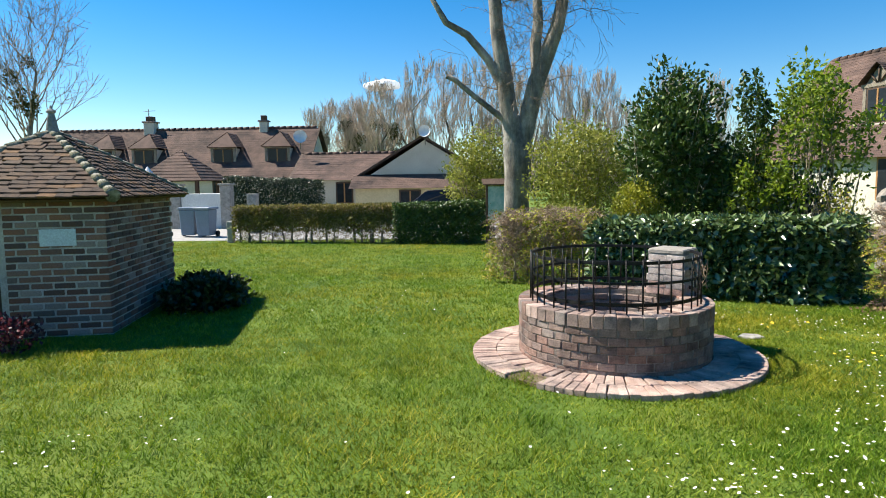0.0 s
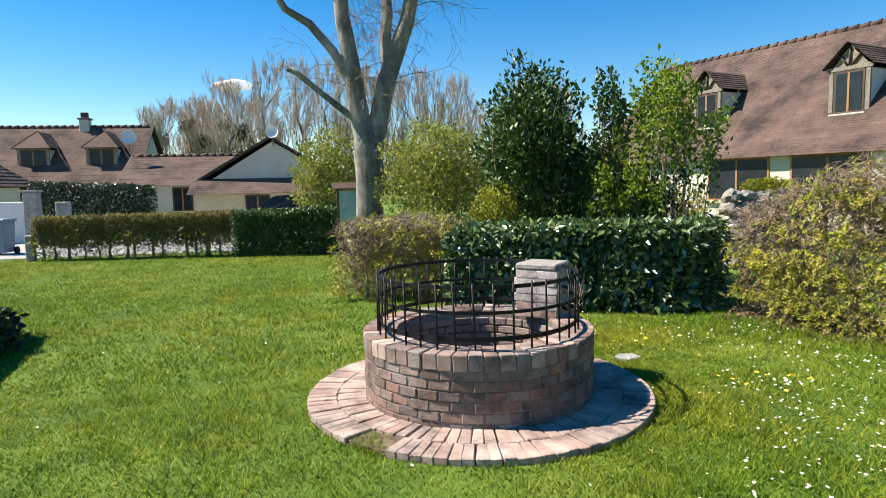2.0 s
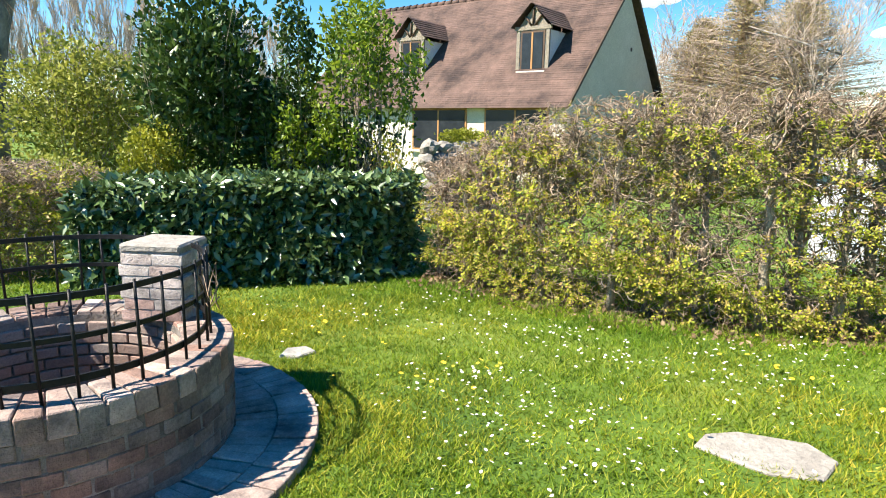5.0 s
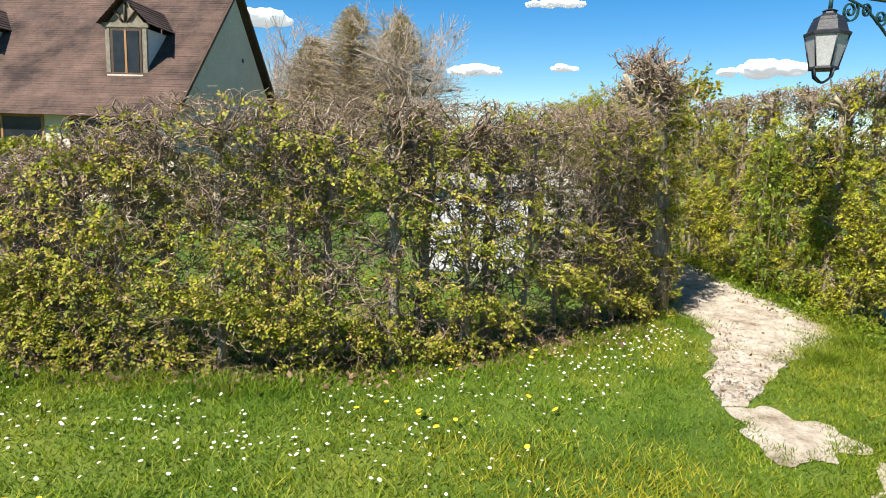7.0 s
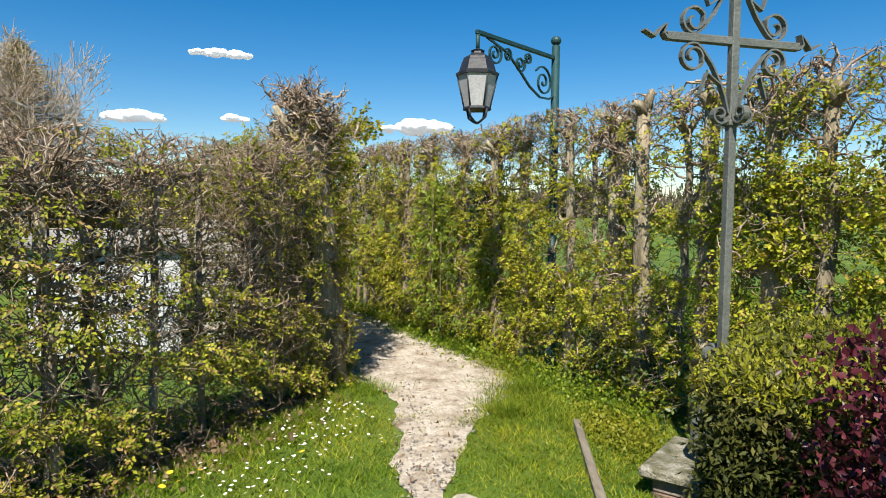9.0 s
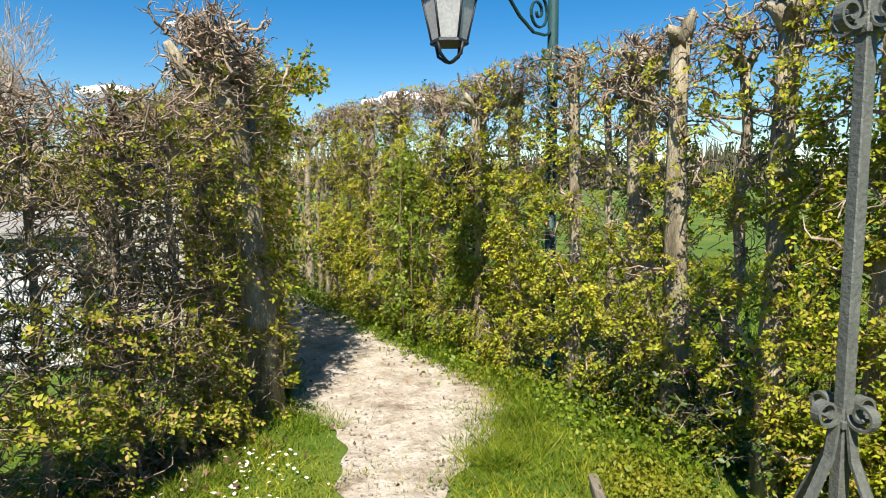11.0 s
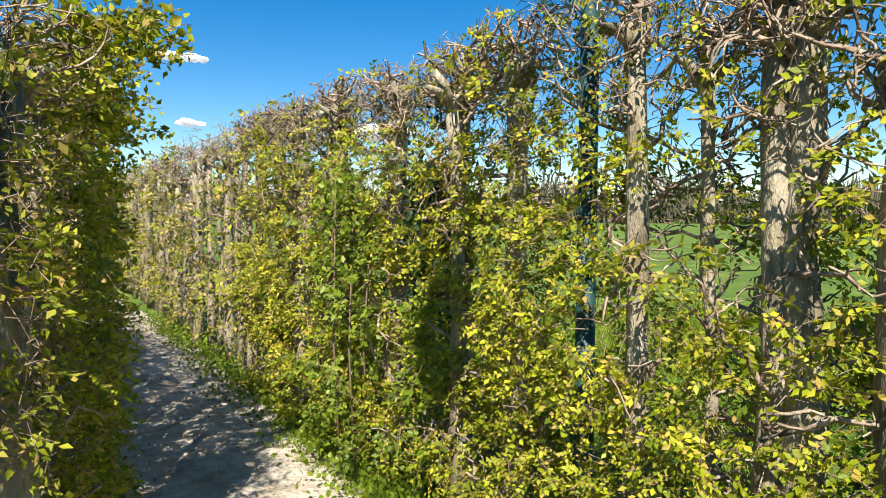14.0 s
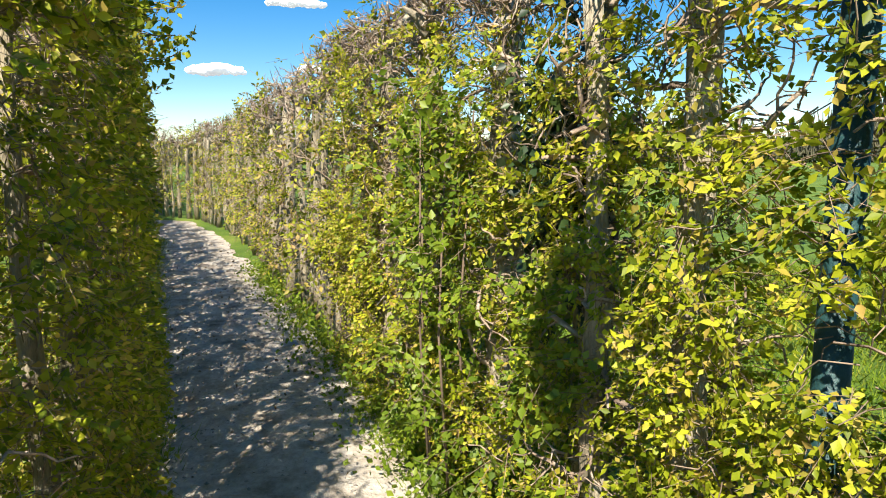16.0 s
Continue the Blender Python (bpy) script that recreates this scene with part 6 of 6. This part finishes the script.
# ---- far trees ----
def bare_tree(name, label, x, y, height, r, seed, depth=3, kids=4, spread=0.5, lift=0.45, mat="twig_far", limbs=16, start=0.12, reach=0.32, group="", min_r=0.012):
    t = thing(name, label, "tree", pose(x, y, 0), group)
    rnd = random.Random(seed)
    bend = [(rnd.gauss(0, 0.15) * i, rnd.gauss(0, 0.15) * i, height * i / 5 * 0.92) for i in range(6)]
    part("trunk", tube(bend, [r * (1.1 - 0.19 * i) for i in range(6)], 8), M["bark_pale"], t)
    A, B, R0, R1 = [], [], [], []
    for k in range(limbs):
        f = rnd.uniform(start, 1.0)
        i = min(4, int(f * 5))
        p = Vector(bend[i]).lerp(Vector(bend[i + 1]), f * 5 - i)
        d = Vector((rnd.gauss(0, 1), rnd.gauss(0, 1), 0)).normalized() * 0.8 + Vector((0, 0, 0.6 + lift))
        a, b, r0, r1, _ = limb_segments(rnd.random(), p, d, height * reach * (1.15 - 0.6 * f), r * 0.35 * (1.2 - f), depth - 1, spread, kids, lift, 0.62, 0.12, 3, min_r)
        A.append(a), B.append(b), R0.append(r0), R1.append(r1)
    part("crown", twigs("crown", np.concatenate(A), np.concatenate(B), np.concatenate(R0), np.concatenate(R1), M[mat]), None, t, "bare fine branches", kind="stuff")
    return t


def mistletoe(parent, x, y, z, r, seed):
    d = unit(rng.normal(size=(260, 3))) * (rng.random((260, 1)) ** 0.4) * r
    part("mistletoe", leaves("mistletoe", d + np.array([x, y, z]), r * 0.32, M["mistletoe"], 0.0, 2.2, out=unit(d)), None, parent, "dark ball of mistletoe", kind="stuff")


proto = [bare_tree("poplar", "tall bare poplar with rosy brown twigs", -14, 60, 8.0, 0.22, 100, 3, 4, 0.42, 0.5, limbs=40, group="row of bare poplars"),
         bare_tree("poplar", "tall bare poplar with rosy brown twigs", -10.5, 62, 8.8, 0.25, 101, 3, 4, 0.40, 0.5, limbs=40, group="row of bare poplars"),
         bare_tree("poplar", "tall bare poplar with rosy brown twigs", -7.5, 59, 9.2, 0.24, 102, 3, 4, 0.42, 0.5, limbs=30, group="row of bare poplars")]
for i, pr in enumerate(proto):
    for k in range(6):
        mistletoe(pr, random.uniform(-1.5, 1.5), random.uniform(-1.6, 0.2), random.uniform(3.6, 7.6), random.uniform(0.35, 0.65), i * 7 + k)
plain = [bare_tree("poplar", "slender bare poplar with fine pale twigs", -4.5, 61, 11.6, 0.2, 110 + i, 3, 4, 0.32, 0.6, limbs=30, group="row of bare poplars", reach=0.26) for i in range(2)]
plain[1].matrix_basis = pose(-1.6, 63, 0)
for k, x in enumerate((-12.4, -9.0, -6.2)):
    copy_thing(proto[k], pose(x, 66 + k, 0, 0, 0, 70 + 50 * k))
for k in range(13):
    copy_thing(plain[k % 2], pose(1.0 + 1.95 * k, 60 + (k * 37 % 9), -1.5 * (k > 7) - (k * 13 % 5) * 0.5, 0, 0, 47 * k))
ltree = bare_tree("bare_tree", "bare tree with balls of mistletoe", -27.6, 40, 12.2, 0.22, 130, 3, 4, 0.6, 0.25, "twig", 26, 0.3, 0.34, min_r=0.01)
for x, y, z, r in ((0.1, -0.5, 7.2, 0.75), (-0.9, 0, 8.7, 0.5), (0.3, 0, 9.6, 0.4), (0.5, -0.3, 6.6, 0.5)):
    mistletoe(ltree, x, y, z, r, 3)


def larch(x, y, height, seed, spread):
    t = thing("larch", "feathery brown larch in early spring", "tree", pose(x, y, 0))
    part("trunk", tube([(0, 0, 0), (0, 0, height * 0.5), (0.1, 0, height)], [0.2, 0.12, 0.02], 8), M["bark"], t)
    n = 1500
    f = rng.random(n) ** 0.75
    a0 = rng.uniform(0, 6.283, n)
    ln = spread * (1 - f) ** 0.85 * rng.uniform(0.45, 1.1, n) + 0.15
    a = np.column_stack([np.zeros(n), np.zeros(n), height * (0.12 + 0.87 * f)])
    b = a + np.column_stack([np.cos(a0) * ln, np.sin(a0) * ln, 0.12 * ln + rng.normal(0, 0.08, n)])
    part("crown", twigs("crown", a, b, 0.018, 0.006, M["twig_far"]), None, t, kind="stuff")
    k = 8
    s = rng.random((n, k, 1)) ** 0.45
    p = (a[:, None] + (b - a)[:, None] * s + rng.normal(0, 0.07, (n, k, 3))).reshape(-1, 3)
    part("foliage", leaves("foliage", p, 0.12, M["conifer"], -0.2, 4.5), None, t, kind="stuff")


larch(25.5, 18.4, 6.1, 1, 4.4)
larch(25.5, 16.6, 7.2, 2, 4.8)
larch(26.0, 14.7, 6.9, 3, 4.6)
bare_tree("bare_tree", "bare grey branched tree behind the larches", 24.5, 13.6, 5.6, 0.12, 140, 3, 4, 0.6, 0.2, "twig_far", 22, 0.25, 0.36, min_r=0.008)
bare_tree("bare_tree", "bare grey branched tree behind the larches", 25.0, 19.3, 5.6, 0.12, 141, 3, 4, 0.6, 0.2, "twig_far", 22, 0.25, 0.36, min_r=0.008)

# woods on the horizon
def woods(label, x0, y0, x1, y1, n, h0, h1, seed):
    r = np.random.default_rng(seed)
    t = thing("far_woods", label, "woods")
    f = r.random(n)
    c = np.column_stack([x0 + (x1 - x0) * f, y0 + (y1 - y0) * f, np.zeros(n)]) + np.column_stack([r.normal(0, 3, n), r.normal(0, 3, n), np.zeros(n)])
    hh = (h0 + (h1 - h0) * (0.5 + 0.5 * np.sin(f * 23 + seed))) * r.uniform(0.5, 1.0, n)
    a = np.repeat(c, 6, 0)
    H = np.repeat(hh, 6)
    a[:, 2] = H * r.uniform(0.0, 0.6, len(H))
    b = a + np.column_stack([r.normal(0, 0.9, len(H)), r.normal(0, 0.9, len(H)), H * r.uniform(0.15, 0.45, len(H))])
    part("crown", twigs("crown", a, b, 0.26, 0.09, M["far_wood"]), None, t, kind="stuff")


woods("brown woods along the far edge of the field", 150, -170, 60, -150, 1500, 7, 13, 1)
woods("brown woods along the far edge of the field", 190, -20, 150, -170, 2600, 8, 15, 2)
woods("brown woods along the far edge of the field", 200, 90, 190, -20, 2000, 8, 15, 3)
woods("brown woods far behind the houses", -90, 110, 60, 120, 1500, 5, 9, 4)
leaf_hedge("clipped_hedge", "green garden hedge beyond the lawn", [(12, 13.5), (22, 10.0), (34, 14.5)], 1.2, [1.3, 1.4, 1.4], 9000, 0.16, M["hedge_brown"], 3.0, 1.8)


# ---- clouds ----
def cloud(az, el, w, h, seed):
    """A small flat fair-weather cloud, 1.5 km off. az: degrees clockwise from +y."""
    r = np.random.default_rng(seed)
    dist = 1500
    a, e = radians(az), radians(el)
    c = Vector((math.sin(a) * math.cos(e), math.cos(a) * math.cos(e), math.sin(e))) * dist
    sx, sz = dist * radians(w) / 2, dist * radians(h) / 2
    bm = bmesh.new()
    for k in range(16):
        u = r.uniform(-1, 1)
        rr = sz * (0.35 + 0.5 * (1 - abs(u)) * r.uniform(0.5, 1))
        bmesh.ops.create_icosphere(bm, subdivisions=3, radius=1, matrix=Matrix.Translation((u * sx, r.normal(0, sz * 0.3), rr * 0.35 + r.normal(0, sz * 0.08))) @ Matrix.Diagonal((rr * 1.9, rr * 1.2, rr * 0.8, 1)))
    for v in bm.verts:
        v.co += v.normal * sz * 0.22 * noise.noise(v.co / (sz * 0.5))
    for f in bm.faces:
        f.smooth = True
    single("cloud", bm, M["cloud"], "small white fair-weather cloud", "cloud", Matrix.Translation(c) @ pose(0, 0, 0, 0, 0, -az), kind="backdrop")


for az, el, w, h, seed in ((52.2, 10.6, 3.6, 2.2, 1), (70.2, 7.3, 4.2, 1.6, 2), (77.2, 12.8, 4.6, 1.2, 3), (78.0, 7.6, 2.2, 0.9, 4), (94.0, 7.3, 6.2, 2.0, 5), (-7.7, 8.6, 2.4, 1.6, 6)):
    cloud(az, el, w, h, seed)

# ---- grass and flowers ----
def inside(p, poly):
    x, y = p[:, 0], p[:, 1]
    c = np.zeros(len(p), bool)
    j = len(poly) - 1
    for i in range(len(poly)):
        (xi, yi), (xj, yj) = poly[i], poly[j]
        c ^= ((yi > y) != (yj > y)) & (x < (xj - xi) * (y - yi) / (yj - yi + 1e-12) + xi)
        j = i
    return c


PATH_MID = [(7.0, 2.89), (7.9, 2.80), (8.6, 2.66), (9.5, 2.75), (10.6, 3.05), (12, 3.6)]
PATH_POLY = PATH_LEFT + PATH_RIGHT[::-1]
HUT_POLY = [hp(-0.02, -0.02), hp(-0.02, SW), hp(SU, SW), hp(SU, -0.02)]
SLAB = [(4.50, 4.34), (4.83, 4.32), (5.02, 4.02), (4.95, 3.82), (4.72, 3.80)]


def open_lawn(p, thin=0.04):
    ok = (np.hypot(p[:, 0] - WX, p[:, 1] - WY) > 1.27) | ((np.abs(np.arctan2(p[:, 1] - WY, p[:, 0] - WX) + 2.373) < 0.1) & (np.hypot(p[:, 0] - WX, p[:, 1] - WY) > 1.1))
    patchy = bumpy(np.column_stack([p, np.zeros(len(p))]), 2.6, 5) + 0.7 * bumpy(np.column_stack([p, np.zeros(len(p))]), 7.0, 1)
    ok &= ~inside(p, PATH_POLY) | (rng.random(len(p)) < np.where(patchy > 0.25, 14 * thin, thin * 0.6) * (p[:, 0] < 9.3))
    mid_d, _ = off_line(PATH_MID, p)
    ok |= inside(p, PATH_POLY) & (p[:, 0] < 9.4) & (rng.random(len(p)) < np.clip((mid_d - 0.20 + 0.22 * patchy) / 0.4, 0, 0.75))
    ok &= ~inside(p, HUT_POLY) & ~inside(p, SLAB)
    for cx, cy, rx, ry in ((6.62, 2.62, 0.22, 0.18), (6.0, 2.2, 0.24, 0.09), (3.31, 6.7, 0.13, 0.1)):
        ok &= (((p[:, 0] - cx) / rx) ** 2 + ((p[:, 1] - cy) / ry) ** 2 > 1) | (rng.random(len(p)) < 0.05)
    return ok


def blades(name, p, height, width, material):
    n = len(p)
    a = rng.uniform(0, 6.283, n)
    q3 = np.column_stack([p, np.zeros(n)])
    h = height * rng.uniform(0.4, 1.3, n) * np.maximum(0.35, 1 + 0.35 * bumpy(q3, 2.0) + 0.45 * bumpy(q3, 7.0, 3))
    lean = rng.normal(0, 0.75, (n, 2)) * h[:, None]
    d = np.column_stack([np.cos(a), np.sin(a)]) * (width * rng.uniform(0.6, 1.2, n))[:, None] / 2
    z = np.zeros(n)
    v = np.stack([np.column_stack([p - d, z]), np.column_stack([p + d, z]), np.column_stack([p + lean, h])], 1).reshape(-1, 3)
    return raw(name, v, np.arange(3 * n).reshape(-1, 3), material)


def scatter(n, x0, y0, x1, y1):
    p = np.column_stack([rng.uniform(x0, x1, n), rng.uniform(y0, y1, n)]) + rng.normal(0, 0.3, (n, 2))
    return p[open_lawn(p)]


near = np.concatenate([scatter(190000, -5.0, 1.8, 3.5, 7.0), scatter(150000, 2.2, 2.6, 8.5, 8.2), scatter(26000, 8.5, 1.4, 12.0, 3.3), scatter(36000, 4.6, 0.9, 8.5, 2.6), scatter(70000, -5.5, -2.5, 4.6, 1.8)])
single("lawn_grass", blades("lawn_grass", near, 0.034, 0.0085, M["blade"]), None, "short bright green lawn grass", "grass", kind="stuff")
far = np.concatenate([scatter(110000, -5.5, 7.0, 6.0, 12.5), scatter(70000, -8, 12.5, 2.5, 18.4)])
single("lawn_grass", blades("lawn_grass", far, 0.034, 0.015, M["blade"]), None, "short bright green lawn grass", "grass", kind="stuff")
meadow = np.column_stack([rng.uniform(7.0, 17.0, 60000), rng.uniform(-4.5, 4.0, 60000)])
dist, _ = off_line(FIELD_SIDE[2:] + FIELD_FAR[1:3], meadow)
meadow = meadow[(dist > 0.12) & (meadow[:, 1] < np.interp(meadow[:, 0], [6.6, 8.5, 9.95, 13.2, 17], [0.25, 1.05, 1.7, 3.25, 5.0]))]
single("meadow_grass", blades("meadow_grass", meadow, 0.12, 0.014, M["blade"]), None, "longer green meadow grass beyond the hedge", "grass", kind="stuff")
edge = []
for line, o in ((PATH_LEFT[3:9], 0.06), (PATH_RIGHT[2:8], -0.06)):
    q, s, f = along(line, 16000)
    edge.append(q + s * rng.normal(o, 0.12, (len(q), 1)))
q, s, f = along(CURVE, 9000)
edge.append(q + s * rng.normal(-0.36, 0.10, (len(q), 1)))
edge = np.concatenate(edge)
single("verge_grass", blades("verge_grass", edge, 0.065, 0.008, M["blade"]), None, "longer rough grass along the hedge foot", "grass", kind="stuff")
q, s, f = along([(8.0, 1.25), (9.2, 1.62), (9.95, 2.02), (11.2, 2.55), (13, 3.35), (17, 5.1)], 7500)
nettle = np.column_stack([q + s * rng.normal(-0.05, 0.16, (len(q), 1)), np.abs(rng.normal(0.05, 0.07, len(q)))])
single("ground_cover", leaves("ground_cover", nettle, 0.036, M["lime"], 0.4, 1.4), None, "low green weeds at the hedge foot", "weeds", kind="stuff")
q, s, f = along(CURVE, 5200)
litter = np.column_stack([q + s * rng.normal(-0.12, 0.17, (len(q), 1)), np.full(len(q), 0.012) + rng.random(len(q)) * 0.02])
single("leaf_litter", leaves("leaf_litter", litter, 0.045, M["dry_leaf"], 0.0, 1.5), None, "dry brown fallen leaves under the hedge", "leaves", kind="stuff")


def flowers(name, label, p, r, heart, petal):
    n = len(p)
    k = 7
    a = np.linspace(0, 2 * math.pi, k, endpoint=False)
    ctr = np.column_stack([p, rng.uniform(0.035, 0.075, n)])
    tilt = rng.normal(0, 0.25, (n, 2))
    R = r * rng.uniform(0.7, 1.2, n)
    ring = np.stack([ctr + np.column_stack([R * math.cos(t), R * math.sin(t), R * (math.cos(t) * tilt[:, 0] + math.sin(t) * tilt[:, 1]) + 0.003]) for t in a], 1)
    v = np.concatenate([ctr[:, None], ring], 1).reshape(-1, 3)
    i = np.arange(n)[:, None] * (k + 1)
    f = np.concatenate([i + [0, 1 + j, 1 + (j + 1) % k] for j in range(k)], 1).reshape(-1, 3)
    me = raw(name, v, f, petal)
    fl = single(name, me, None, label, "flowers", kind="stuff")
    if heart:
        c2 = ctr + np.array([0, 0, 0.005])
        tri = np.stack([c2 + np.array([0.3 * r * math.cos(t), 0.3 * r * math.sin(t), 0.002]) for t in (0, 1.57, 3.14, 4.71)], 1).reshape(-1, 3)
        part("flower_heart", raw("flower_heart", tri, np.arange(4 * n).reshape(-1, 4), M["yellow"]), None, fl, "yellow hearts", kind="stuff")
    return fl


spots = [(1.5, 2.95, 0.5, 120), (2.1, 3.2, 0.5, 130), (2.4, 3.2, 0.7, 120), (1.6, 2.7, 0.5, 60), (3.2, 3.6, 0.6, 90), (3.9, 4.6, 0.5, 110), (4.0, 5.4, 0.5, 120), (4.6, 6.4, 0.5, 60), (5.1, 5.4, 0.35, 60), (5.2, 5.9, 0.25, 50), (5.6, 4.9, 0.4, 70),
         (5.4, 4.3, 0.5, 50), (6.2, 4.5, 0.4, 70), (7.2, 3.9, 0.4, 90), (7.9, 3.55, 0.35, 110), (8.4, 3.42, 0.2, 50), (6.6, 3.9, 0.4, 40), (-1.8, 3.9, 0.5, 30), (0.6, 3.2, 0.8, 40), (3.5, 7.4, 0.6, 40), (4.3, 7.3, 0.4, 40),
         (2.9, 4.3, 0.5, 50), (4.4, 3.3, 0.7, 60), (0.2, 8, 2.5, 60), (5.0, 7.2, 0.3, 30)]
pd = np.concatenate([np.column_stack([rng.normal(x, s * 0.65, int(n * 0.75)), rng.normal(y, s * 0.65, int(n * 0.75))]) for x, y, s, n in spots])
pd = pd[open_lawn(pd, 0)]
flowers("daisies", "small white daisies with yellow hearts in the lawn", pd, 0.0098, True, M["petal"])
spots = [(3.9, 5.9, 0.25, 10), (4.0, 5.6, 0.2, 6), (5.8, 4.7, 0.2, 8), (6.5, 4.45, 0.3, 8), (3.6, 7.2, 0.35, 12), (5.3, 3.9, 0.6, 5), (3.1, 6.2, 0.15, 4), (7.4, 4.0, 0.3, 6)]
py = np.concatenate([np.column_stack([rng.normal(x, s, n), rng.normal(y, s, n)]) for x, y, s, n in spots])
a_, r_ = rng.normal(3.93, 0.07, 420), rng.uniform(1.10, 1.30, 420)
single("grass_tuft", blades("grass_tuft", np.column_stack([WX + r_ * np.cos(a_), WY + r_ * np.sin(a_)]), 0.085, 0.008, M["blade"]), None, "grass tuft in a gap of the paving ring", "grass", kind="stuff")
flowers("dandelions", "yellow dandelions in the lawn", py[open_lawn(py, 0)], 0.016, False, M["yellow"])

# pebbles and crumbs on the path
n = 3600
t = np.sort(0.02 + rng.random(n) ** 0.7 * 0.43)
pl, pr = resample(PATH_LEFT, 400), resample(PATH_RIGHT, 400)
k = np.minimum((t * 640).astype(int), 399)
q = pl[k] + (pr[k] - pl[k]) * rng.beta(1.2, 1.2, (n, 1)) + rng.normal(0, 0.03, (n, 2))
r = rng.uniform(0.003, 0.011, n) * rng.uniform(0.6, 1.4, n)
oct_v = np.array([(1, 0, 0), (0, 1, 0), (-1, 0, 0), (0, -1, 0), (0, 0, 0.7), (0, 0, -0.5)])
v = (np.column_stack([q, np.full(n, 0.022)])[:, None] + oct_v[None] * r[:, None, None] * rng.uniform(0.6, 1.4, (n, 6, 1))).reshape(-1, 3)
fo = np.array([(0, 1, 4), (1, 2, 4), (2, 3, 4), (3, 0, 4), (1, 0, 5), (2, 1, 5), (3, 2, 5), (0, 3, 5)])
single("pebbles", raw("pebbles", v, (np.arange(n)[:, None, None] * 6 + fo).reshape(-1, 3), M["pale_stone"]), None, "small pale pebbles on the dirt path", "pebbles", kind="stuff")
q2 = pl[k[::9]] + (pr[k[::9]] - pl[k[::9]]) * rng.random((len(k[::9]), 1))
single("leaf_litter", leaves("leaf_litter", np.column_stack([q2, np.full(len(q2), 0.026)]), 0.032, M["dry_leaf"], 0.0, 1.6), None, "dry brown leaf crumbs on the path", "leaves", kind="stuff")

q = np.column_stack([rng.normal(7.85, 0.30, 2600), rng.normal(1.50, 0.12, 2600), np.abs(rng.normal(0.02, 0.02, 2600))])
single("moss", leaves("moss", q, 0.028, M["golden"], 0.5, 1.6), None, "golden green moss and weeds beside the edging board", "moss", kind="stuff")
